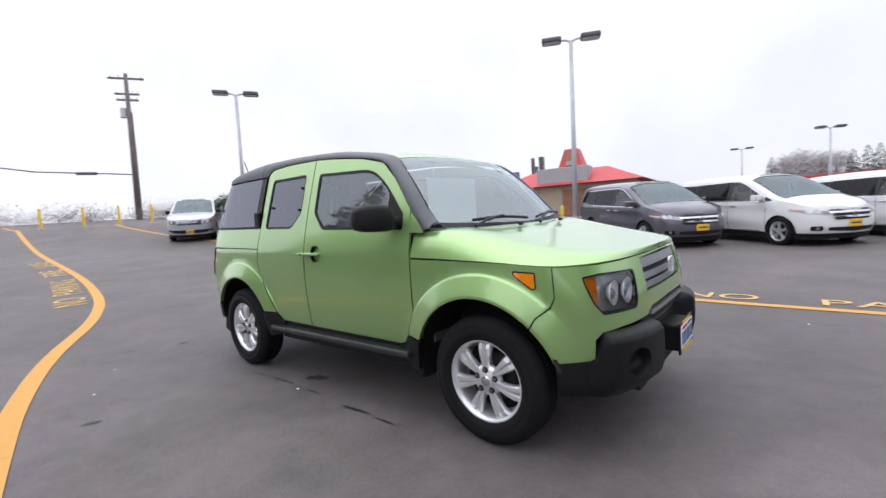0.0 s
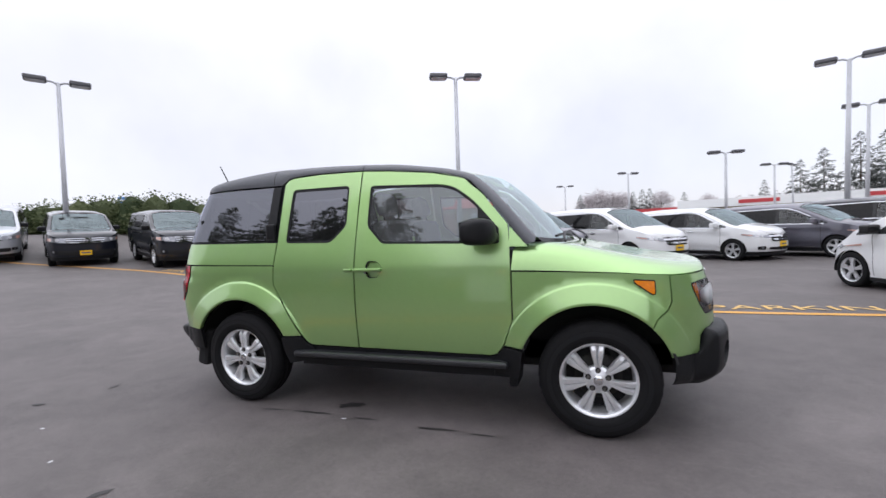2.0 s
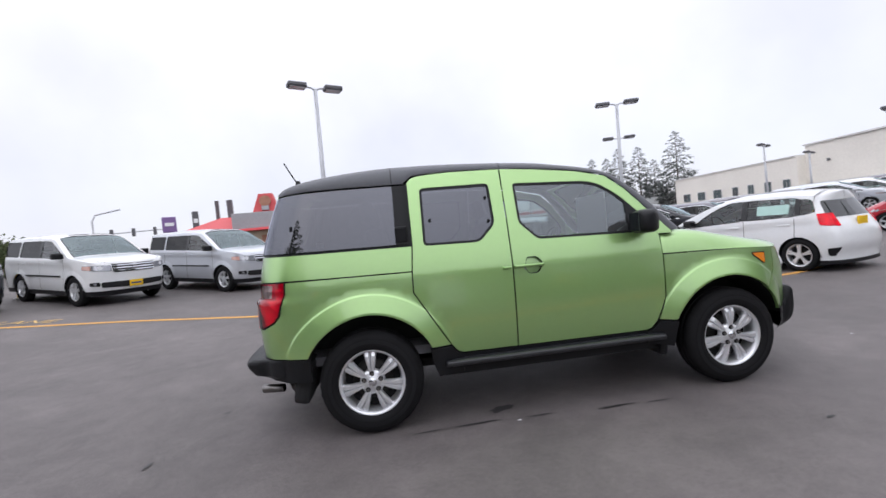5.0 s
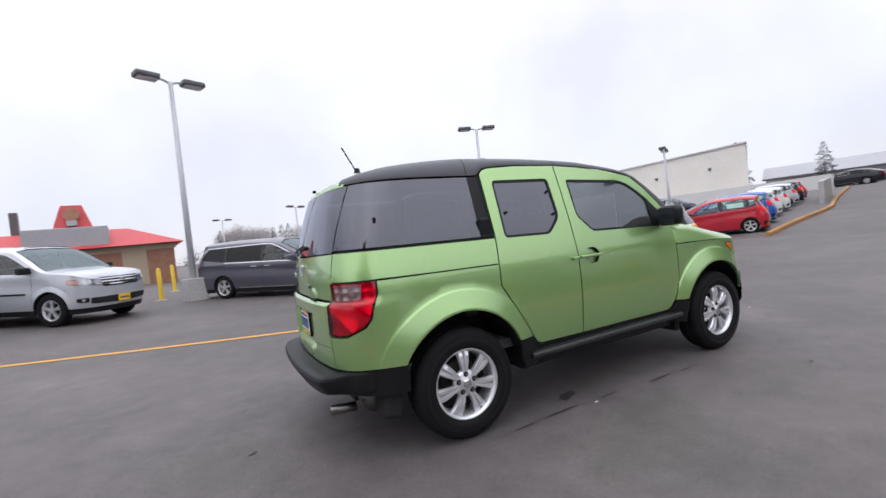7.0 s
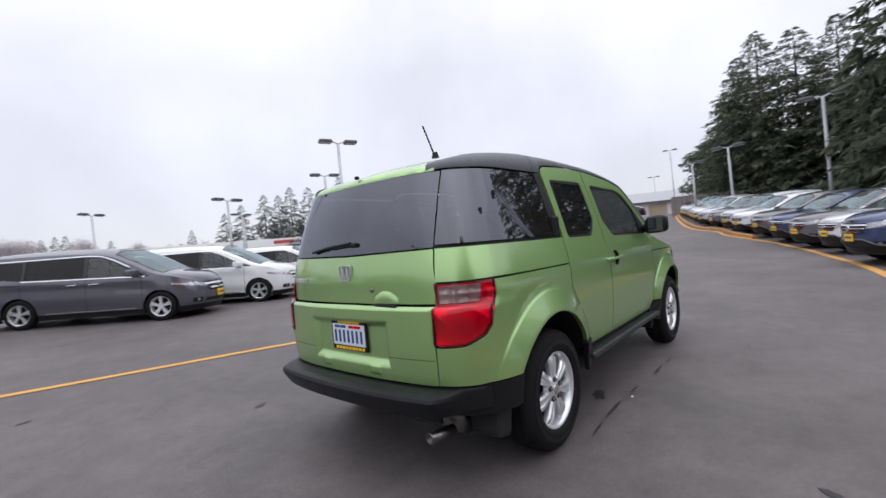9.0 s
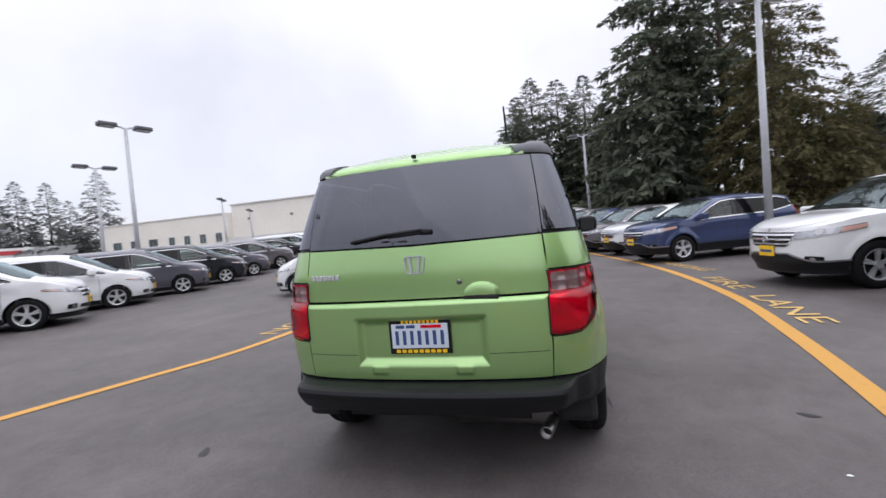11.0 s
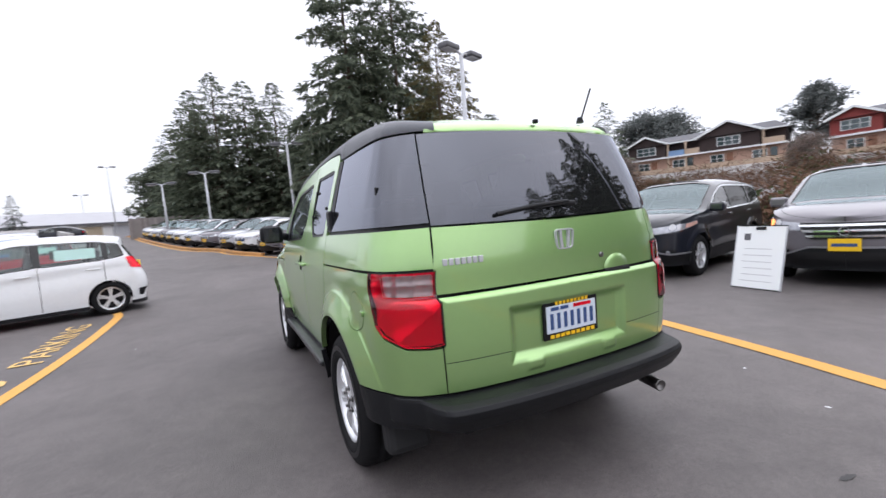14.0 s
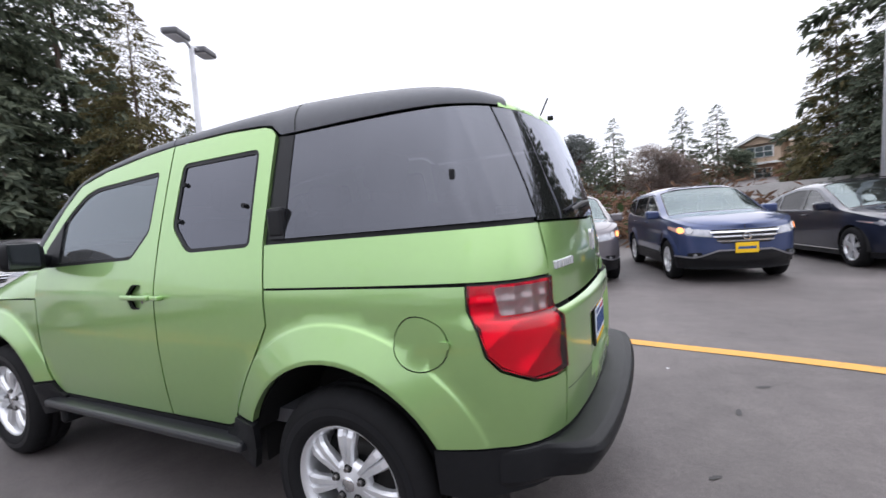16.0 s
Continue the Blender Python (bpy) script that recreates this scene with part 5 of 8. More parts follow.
def plain_emblem(parent, x, y, z, s, turn):
    """A chrome rounded frame with two plain bars."""
    m = Matrix.Translation((x, y, z)) @ Matrix.Rotation(radians(turn), 4, "Z")
    out = rounded([(-0.62, 0.5), (0.62, 0.5), (0.50, -0.5), (-0.50, -0.5)], 0.22, 5)
    loop = [m @ Vector((0.004, a * s, b * s)) for a, b in out]
    bm = bmesh.new()
    w = 0.055 * s
    rings = []
    n = len(loop)
    for i in range(n):
        d = (loop[(i + 1) % n] - loop[i - 1]).normalized()
        nx = m.to_3x3() @ Vector((1, 0, 0))
        sd2 = d.cross(nx).normalized()
        rings.append([bm.verts.new(loop[i] + sd2 * a + nx * b) for a, b in ((-w, -0.004), (w, -0.004), (w * 0.6, 0.006), (-w * 0.6, 0.006))])
    for i in range(n):
        p, q = rings[i], rings[(i + 1) % n]
        for j in range(4):
            bm.faces.new((p[j], p[(j + 1) % 4], q[(j + 1) % 4], q[j]))
    for a, b in ((-0.30, -0.20), (0.30, 0.20)):
        sweep([m @ Vector((0.004, a * s, 0.45 * s)), m @ Vector((0.004, b * s, -0.45 * s))], [(-0.09 * s, -0.004), (0.09 * s, -0.004), (0.07 * s, 0.007), (-0.07 * s, 0.007)], bm, up=m.to_3x3() @ Vector((1, 0, 0)))
    bmesh.ops.recalc_face_normals(bm, faces=bm.faces)
    return part("emblem", bm, M["badge"], parent, "plain chrome badge")


plain_emblem(hatch, -2.040, 0.0, 1.127, 0.085, 180)
for i in range(7):
    yy = 0.590 - i * 0.0255
    q = GP(HERO.u_at(y=yy / 0.98, end=-1), 1.085)
    part("badge_bar", box(q[0] - 0.010, q[0] + 0.004, yy - 0.010, yy + 0.010, 1.072, 1.100, 0.003), M["badge"], hatch)


def licence_plate(parent, x, y, z, facing):
    """A plate in a dealer frame, its writing as plain bars; facing -1 to the rear."""
    s = facing
    fr = part("plate_frame", box(x - 0.006, x + 0.006, y - 0.160, y + 0.160, z - 0.085, z + 0.085, 0.004), M["clad"], parent)
    pl = part("licence_plate", box(x + s * 0.002, x + s * 0.009, y - 0.146, y + 0.146, z - 0.056, z + 0.066, 0.002), M["plate_white"], parent, "white plate with blue bars")
    x0, x1 = sorted((x + s * 0.009, x + s * 0.0115))
    for i in range(7):
        yy = y - 0.117 + i * 0.039
        part("plate_bar", box(x0, x1, yy - 0.0085, yy + 0.0085, z - 0.038, z + 0.032), M["plate_blue"], pl)
    for i, (a, b) in enumerate(((-0.115, -0.01), (0.02, 0.065), (0.075, 0.12))):
        part("plate_tag", box(x0, x1, y + a, y + b, z + 0.045, z + 0.060), (M["red_lens"], M["plate_blue"], M["plate_blue"])[i], pl)
    x0, x1 = sorted((x + s * 0.005, x + s * 0.008))
    for zc, hw in ((-0.071, 0.135), (0.076, 0.10)):
        for k in range(9):
            a = -hw + 2 * hw * k / 9
            part("frame_bar", box(x0, x1, y + a, y + a + 2 * hw / 9 - 0.008, z + zc - 0.008, z + zc + 0.008), M["plate_yellow"], fr)
    return pl


licence_plate(lower, -2.056, 0.0, 0.772, -1)

# rear bumper with its step pad, and lower corners
def bumper_lift(u, v):
    k = 0.06 * smooth01(-1.83, -1.93, u) + 0.94 * smooth01(-1.965, -2.10, u)
    low = 0.42 - 0.02 * smooth01(-1.9, -2.2, u)
    sec = [(-0.012, 0.549), (0.030 * k, 0.548), (0.080 * k + 0.003, 0.544), (0.112 * k + 0.004, 0.532), (0.122 * k + 0.004, 0.514), (0.112 * k + 0.004, 0.482), (0.078 * k + 0.003, low + 0.024), (0.01 * k - 0.01, low)]
    t = min(max(v, 0.0), 0.9999) * (len(sec) - 1)
    i = int(t)
    (a, z0), (b, z1) = sec[i], sec[i + 1]
    f = t - i
    o, z = a + (b - a) * f, z0 + (z1 - z0) * f
    p = Vector(GP(u, 0.52))
    d = Vector(GP(u + 0.004, 0.52)) - Vector(GP(u - 0.004, 0.52))
    nn = Vector((-d.y, d.x, 0)).normalized()
    q = p + nn * o
    return (q.x, q.y, z)


rb = Sheet().add(bumper_lift, [(U_MID, 0), (-1.83, 0), (-1.83, 1), (U_MID, 1)], steps=(0.03, 0.045), step=0.03, flip=True, mirror=True).done("rear_bumper", M["clad"], hero, "black plastic rear bumper with a step pad")
Sheet().add(bumper_lift, rounded([(U_MID, 0.13), (-2.10, 0.13), (-2.045, 0.30), (-2.07, 0.44), (U_MID, 0.44)], [0, 0.03, 0.02, 0.02, 0]), steps=(0.05, 0.05), step=0.05, off=0.004, rim=0.004, flip=True, mirror=True).done("step_pad", M["step_plastic"], rb, "glossy worn step pad")
side_patch("rear_corner_cladding", M["clad"], [(-1.655, 0.552)] + [(-1.655, 0.40), (-1.82, 0.40), (U_GATE, 0.42), (U_GATE, 0.553), (-1.90, 0.551)], step=0.06, off=0.001, rim=0.02)

# front wings, hood, nose
wing = [(0.747, 0.522), (0.809, 0.690), (0.811, 0.981), (1.10, 0.975), (1.40, 0.965), (1.695, 0.947), (1.690, 0.800), (1.665, 0.755), (1.603, 0.708)] + arc_pts(*ARC_F, 45, 158, 16) + [(0.84, 0.515)]
amber = rounded([(1.488, 0.925), (1.598, 0.918), (1.600, 0.845), (1.585, 0.840), (1.492, 0.908)], 0.008)
wg = side_patch("front_wing", M["green"], wing, [amber], gap=0.0028, step=0.035, rim=0.03, polar=((1.27, 0.35, 0.445, 0.575, 0.010, 2.0),))
side_patch("side_marker", M["amber_lens"], inset(amber, 0.003), parent=wg, step=0.04, off=0.004, rim=0.012, label="amber side marker lens")
side_patch("marker_surround", M["clad"], inset(amber, -0.004), [inset(amber, 0.003)], parent=wg, step=0.04, off=0.002, rim=0.01)
head = rounded([(1.842, 0.892), (1.846, 0.848), (1.868, 0.769), (1.912, 0.712), (2.135, 0.712), (2.160, 0.742), (2.184, 0.880), (2.170, 0.898), (1.935, 0.903)], 0.012)
nose_out = [(1.699, 0.942), (1.694, 0.800), (1.669, 0.752), (1.607, 0.705)] + arc_pts(*ARC_F, 44.6, 21, 5) + [(1.676, 0.496), (1.845, 0.496), (1.860, 0.60), (1.90, 0.632), (2.02, 0.645), (2.25, 0.655), (2.32, 0.69), (HERO.u1, 0.700), (HERO.u1, 0.773), (2.278, 0.770), (2.292, 0.936), (HERO.u1, 0.944), (HERO.u1, 0.952), (2.20, 0.949), (1.95, 0.942)]
nose = Sheet().add(GP, nose_out, [head], step=0.028, rim=0.02, flip=True, mirror=True, polar=((1.27, 0.35, 0.445, 0.575, 0.010, 2.0),)).done("nose_panel", M["green"], hero, "front fascia in kiwi green")
hl = side_patch("headlamp", M["bowl"], inset(head, 0.004), step=0.05, off=-0.035, rim=0.0, label="clear headlamp with an amber corner")
side_patch("headlamp_rim", M["clad"], head, [inset(head, 0.008)], parent=hl, step=0.05, off=0.001, rim=0.04)
side_patch("amber_corner", M["amber_lens"], [(1.850, 0.885), (1.856, 0.840), (1.880, 0.765), (1.895, 0.745), (1.903, 0.80), (1.918, 0.890)], parent=hl, step=0.04, off=-0.012, rim=0.01)
M["headlamp_cover"] = glass_mat("headlamp_cover", (0.93, 0.95, 0.96))
for sd in MIRRORED:
    for uu, zz, rr in ((2.000, 0.805, 0.056), (2.098, 0.805, 0.060)):
        p, q = Vector(on_side(sd)(uu, zz)), Vector(on_side(sd)(uu + 0.01, zz))
        m = Matrix.Translation(p + Vector((-0.045, 0, 0))) @ Matrix.Rotation(radians(90), 4, "Y")
        part("reflector", lathe([(0.005, 0.0), (rr * 0.5, 0.006), (rr, 0.035), (rr * 1.06, 0.038)], 20, axis="Z", m=m), M["bowl_bright"], hl[sd], smooth=True)
        part("projector", lathe([(0.001, 0.038), (rr * 0.35, 0.030), (rr * 0.5, 0.012)], 16, axis="Z", m=m), M["clear_lens"], hl[sd], smooth=True)
side_patch("headlamp_lens", M["headlamp_cover"], inset(head, 0.006), parent=hl, step=0.05, off=-0.004)
# grille: dark opening with three silver bars and a plain badge
gr = Sheet().add(GP, [(2.280, 0.774), (HERO.u1, 0.776), (HERO.u1, 0.942), (2.290, 0.934)], step=0.05, off=-0.030, flip=True, mirror=True).done("grille", M["dark"], hero)
for z0, z1, o in ((0.780, 0.812, -0.010), (0.826, 0.858, -0.008), (0.884, 0.932, -0.008)):
    a = 2.284 + (z0 - 0.774) * 0.10
    Sheet().add(GP, rounded([(a, z0), (HERO.u1, z0), (HERO.u1, z1), (a + 0.004, z1)], [0.006, 0, 0, 0.006]), step=0.05, off=o, rim=0.028, flip=True, mirror=True).done("grille_bar", M["grille_silver"], gr, "satin silver grille bar")
plain_emblem(gr, 1.990, 0.0, 0.858, 0.085, 0)
# slot under the grille, then the heavy bumper with its fog lamp wells
Sheet().add(GP, [(2.24, 0.60), (HERO.u1, 0.60), (HERO.u1, 0.705), (2.31, 0.698), (2.24, 0.665)], step=0.05, off=-0.03, flip=True, mirror=True).done("lower_intake", M["dark"], hero)
Sheet().add(GP, [(2.30, 0.648), (HERO.u1, 0.655), (HERO.u1, 0.675), (2.32, 0.668)], step=0.05, off=0.006, rim=0.03, flip=True, mirror=True).done("intake_bar", M["grille_silver"], hero)


def bumper_reach(u):
    """The bumper's top and bottom at station u."""
    mid = smooth01(2.255, 2.335, u)
    return 0.500 + 0.135 * smooth01(1.835, 1.895, u) - 0.050 * mid, 0.300 + 0.030 * (1 - smooth01(1.70, 1.95, u))


def nose_bumper(u, v):
    """Two proud horns at the corners and a set-back bar between them."""
    horn, mid = smooth01(1.815, 1.92, u), smooth01(2.255, 2.335, u)
    zt, zb = bumper_reach(u)
    z = zt + (zb - zt) * min(max(v, 0.0), 1.0)
    o = 0.004 + 0.066 * horn * (1 - mid)
    off = curve_at([(zb, -0.040), (zb + 0.035, o * 0.30 - 0.012), (zb + 0.08, o * 0.72), (zb + 0.14, o * 0.94), (0.50 + 0.001 * o, o), (zt - 0.050, o * 0.97), (zt - 0.022, o * 0.80), (zt - 0.008, o * 0.50), (zt + 0.001, o * 0.05 - 0.015)], z) - 0.045 * mid
    p = Vector(GP(u, 0.5))
    d = Vector(GP(u + 0.004, 0.5)) - Vector(GP(u - 0.004, 0.5))
    q = p + Vector((-d.y, d.x, 0)).normalized() * off
    return (q.x, q.y, z)


WELL = (2.035, 0.478, 0.072)


def well_uv(r, a):
    u, z = WELL[0] + WELL[2] * r * math.cos(a), WELL[1] + WELL[2] * r * math.sin(a)
    zt, zb = bumper_reach(u)
    return u, (z - zt) / (zb - zt)


def well_lift(r, a):
    """A round cup sunk straight back into the horn."""
    q = nose_bumper(*well_uv(r, a))
    deep = 0.080 * (1 - max(0.0, min(r, 1.0)) ** 5)
    return (q[0] - deep * 0.88, q[1] - deep * 0.40, q[2])


well = [well_uv(1.0, radians(12 * k)) for k in range(30)]
fb = Sheet().add(nose_bumper, [(1.69, 0), (HERO.u1, 0), (HERO.u1, 1), (1.69, 1)], [well], steps=(0.014, 0.025), step=0.02, mirror=True).done("front_bumper", M["clad"], hero, "black plastic front bumper with round wells")
for sd in MIRRORED:
    patch("fog_lamp_well", M["clad"], fb, lambda r, a, k=sd: (lambda q: (q[0], k * q[1], q[2]))(well_lift(r, a)), [(0.03, 0), (1.0, 0), (1.0, 2 * math.pi), (0.03, 2 * math.pi)], steps=(0.07, 0.2094), step=0.2094, label="empty round fog lamp well", flip=sd < 0)
licence_plate(fb, 2.058, 0.0, 0.475, 1)
part("plate_bracket", box(1.90, 2.054, -0.13, 0.13, 0.40, 0.545, 0.01), M["clad"], fb)

# hood as a cap over the wings
hood = []
for k in range(49):
    s = -1 + 2 * k / 48
    hood.append((0.809 + 0.20 * smooth01(0.80, 0.70, abs(s)) + 0.13 * (1 - abs(s) ** 2.2), s))
h_poly = [(HERO.u1 - 0.02, -0.999), (HERO.u1 - 0.02, 0.999)] + [(u, s * 0.999) for u, s in reversed(hood)]
hood_ob = patch("hood", M["green"], hero, HERO.C, h_poly, steps=(0.05, 0.022), step=0.03, rim=0.012, off=0.001, label="kiwi green hood")
part("washer_jet", box(1.21, 1.235, -0.30, -0.27, 1.125, 1.145, 0.006), M["clad"], hood_ob)
part("washer_jet", box(1.21, 1.235, 0.27, 0.30, 1.125, 1.145, 0.006), M["clad"], hood_ob)

# roof rails down to the windscreen posts
U_RAIL0 = -2.10


def rail_lift(u, v):
    b = HERO.base(u)
    lo, hi = curve_at(RAIL_LOW, b.x), curve_at(RAIL_TOP, b.x)
    p = Vector(GP(u, lo))
    hi = max(lo + 0.02, curve_at(RAIL_TOP, p.x if p.x < -1.2 else b.x))
    d = Vector(GP(u + 0.004, lo)) - Vector(GP(u - 0.004, lo))
    nn = Vector((-d.y, d.x, 0)).normalized()
    wide = 0.125 - 0.045 * smooth01(0.35, 0.75, u) - 0.040 * smooth01(-1.75, -2.02, u)
    a = radians(90 * v)
    q = p - nn * wide * (1 - math.cos(a) ** 0.85)
    return (q.x, q.y, lo + (hi - lo) * math.sin(a) ** 0.85)


rails = {}
for sd in MIRRORED:
    lift = rail_lift if sd > 0 else (lambda u, v: (lambda p: (p[0], -p[1], p[2]))(rail_lift(u, v)))
    rails[sd] = patch("roof_rail", M["clad_grey"], hero, lift, [(U_RAIL0, 0.005), (0.905, 0.005), (0.955, 0.35), (0.958, 0.995), (U_RAIL0, 0.995)], steps=(0.05, 0.12), step=0.06, flip=sd > 0, label="charcoal roof rail and windscreen post", rim=0.01)
    for uu in (-1.035, -0.262):
        patch("rail_joint", M["seam"], rails[sd], lift, [(uu - 0.003, 0.01), (uu + 0.003, 0.01), (uu + 0.003, 0.99), (uu - 0.003, 0.99)], step=0.1, off=0.001, flip=sd > 0)


def roof_lift(x, s):
    e = rail_lift(x, 1.0)
    k = 1 - abs(s) ** 2.4
    return (e[0] + (0.05 * k if x > 0 else -0.030 * k * smooth01(-1.6, -2.0, x)), e[1] * s, e[2] - 0.012 + 0.030 * k * smooth01(0.80, 0.35, x) - (0.0 if x > -1.7 else 0.02 * k))


roof = patch("roof_panel", M["green"], hero, roof_lift, [(-2.02, -1), (0.50, -1), (0.50, 1), (-2.02, 1)], steps=(0.07, 0.12), step=0.08, label="kiwi green roof panel")
patch("hatch_header", M["green"], hero, lambda a, b: (lambda p, q: tuple(p[i] + (q[i] - p[i]) * (math.sin(b * math.pi / 2), b, 1 - math.cos(b * math.pi / 2))[i] for i in range(3)))(roof_lift(-2.01, a), (GP(HERO.u_at(y=abs(a) * 0.56 / 0.807, end=-1), 1.636)[0] - 0.003, a * 0.560, 1.634)), [(-1, 0), (1, 0), (1, 1), (-1, 1)], steps=(0.12, 0.2), step=0.12, flip=True)
patch("headliner", M["interior"], hero, lambda x, s: (lambda p: (p[0], p[1], p[2] - 0.05))(roof_lift(x, s)), [(-1.80, -1.0), (0.45, -1.0), (0.45, 1.0), (-1.80, 1.0)], steps=(0.2, 0.2), step=0.2, flip=True)


def screen_lift(a, b):
    """Windscreen: a up the posts, b across."""
    x = 0.985 - 0.455 * a
    e = rail_lift(x, 1.0)
    k = 1 - abs(b) ** 2.2
    return (e[0] + (0.145 - 0.06 * a) * k, e[1] * b, e[2] - 0.008 + 0.022 * k * a - 0.030 * k * (1 - a))


ws = patch("windshield", M["wind_glass"], hero, screen_lift, [(0.0, -0.985), (1.0, -0.985), (1.0, 0.985), (0.0, 0.985)], steps=(0.1, 0.12), step=0.1, flip=True, label="large upright windscreen")
patch("screen_band", M["clad"], ws, screen_lift, [(0.0, -0.985), (0.07, -0.985), (0.045, 0), (0.07, 0.985), (0.0, 0.985)], steps=(0.05, 0.12), step=0.1, flip=True, off=0.002)


def cowl_lift(a, b):
    p, q = screen_lift(0.02, b), HERO.C(1.05 + 0.12 * (1 - abs(b) ** 2.2), b * 0.90)
    return tuple(p[i] + (q[i] - p[i]) * a + (-0.02 if i == 2 else 0) for i in range(3))


patch("cowl", M["clad"], hero, cowl_lift, [(0, -0.93), (1, -0.93), (1, 0.93), (0, 0.93)], steps=(0.25, 0.1), step=0.1, flip=False)
side_patch("sail_panel", M["green"], [(0.797, 1.130), (0.800, 1.255), (0.90, 1.140), (0.91, 1.128)], step=0.05, off=0.002, rim=0.01)
for y0, y1 in ((0.10, 0.58), (-0.50, -0.02)):
    path = []
    for k in range(7):
        b = (y0 + (y1 - y0) * k / 6) / 0.69
        p = Vector(screen_lift(0.05 + 0.035 * math.sin(k / 6 * math.pi), b))
        path.append(p + Vector((0.022, 0, 0.022)))
    wp = part("wiper_blade", tube(path, 0.009), M["clad"], hero)
    part("wiper_arm", tube([path[3] + Vector((0.01, 0, 0.01)), path[1] + Vector((0.03, -0.02, -0.01)), path[0] + Vector((0.06, -0.06, -0.035))], 0.009), M["clad"], wp)

# sills, arch ends, flaps, arch liners, underside
side_patch("arch_end", M["clad"], [(-0.884, 0.522), (-0.745, 0.522), (-0.70, 0.468), (-0.655, 0.455), (-0.655, 0.36), (-0.84, 0.33), (-0.872, 0.42)], step=0.06, off=0.012, rim=0.03)
side_patch("arch_end", M["clad"], [(0.750, 0.514), (0.866, 0.502), (0.845, 0.40), (0.835, 0.33), (0.66, 0.36), (0.66, 0.444), (0.702, 0.458)], step=0.06, off=0.012, rim=0.03)
side_patch("sill_cladding", M["clad"], [(-0.66, 0.33), (0.67, 0.33), (0.67, 0.445), (-0.66, 0.452)], step=0.1, off=-0.004, rim=0.02)
for sd in MIRRORED:
    y0, y1 = sorted((sd * 0.80, sd * 0.905))
    part("side_step", box(-0.79, 0.77, y0, y1, 0.388, 0.428, 0.014), M["step_plastic"], hero, "dark grey side step")
    ya, yb = sorted((sd * 0.62, sd * 0.825))
    m = Matrix.Translation((-1.735, 0, 0.39)) @ Matrix.Rotation(radians(12), 4, "Y")
    part("mud_flap", box(-0.055, 0.055, ya, yb, -0.15, 0.15, 0.03, m), M["dark"], hero)
    m = Matrix.Translation((0.80, 0, 0.38)) @ Matrix.Rotation(radians(6), 4, "Y")
    part("mud_flap", box(-0.03, 0.03, ya, yb, -0.13, 0.12, 0.02, m), M["clad"], hero)
    for cx, cz in ((-1.275, 0.36), (1.27, 0.35)):
        bm = lathe([(0.452, sd * 0.50), (0.452, sd * 0.852), (0.437, sd * 0.862)], 28, a0=14, a1=166, m=Matrix.Translation((cx, 0, cz)))
        part("wheel_arch_liner", bm, M["dark"], hero, smooth=True)
        part("wheel_well_wall", lathe([(0.02, sd * 0.50), (0.452, sd * 0.50)], 28, a0=0, a1=180, m=Matrix.Translation((cx, 0, cz))), M["dark"], hero)
side_patch("inner_shell", M["dark"], [(-0.66, 0.36), (-0.86, 0.40)] + arc_pts(ARC_R[0], ARC_R[1], 0.45, 18, 162, 12) + [(-1.72, 0.42), (-2.30, 0.42), (-2.30, 1.20), (0.80, 1.12), (1.0, 0.94), (1.70, 0.93), (1.70, 0.42)] + arc_pts(ARC_F[0], ARC_F[1], 0.45, 10, 162, 12) + [(0.82, 0.40), (0.66, 0.36)], step=0.12, off=-0.028)
bm = box(-1.90, 1.95, -0.50, 0.50, 0.30, 0.48)
box_bm(bm, -0.80, 0.78, -0.78, 0.78, 0.30, 0.46)
box_bm(bm, 1.72, 1.93, -0.42, 0.42, 0.33, 0.58)
part("underbody", bm, M["dark"], hero)
bm = tube([(-1.27, -0.62, 0.30), (-1.27, 0.62, 0.30)], 0.04)
part("rear_axle", bm, M["dark"], hero)
part("muffler", cyl_bm(bmesh.new(), 0.10, 0.10, -0.25, 0.25, 16, Matrix.Translation((-1.78, -0.35, 0.33)) @ Matrix.Rotation(radians(90), 4, "X")), M["steel"], hero, smooth=True)
m = Matrix.Translation((-1.918, -0.606, 0.308)) @ Matrix.Rotation(radians(-90), 4, "Y") @ Matrix.Rotation(radians(-12), 4, "X")
part("exhaust_tip", lathe([(0.022, 0.0), (0.027, 0.0), (0.031, 0.15), (0.026, 0.155), (0.022, 0.02)], 20, axis="Z", m=m), M["steel"], hero, "steel exhaust tip", smooth=True)
part("exhaust_bore", lathe([(0.001, 0.110), (0.0245, 0.110)], 20, axis="Z", m=m), M["dark"], hero)

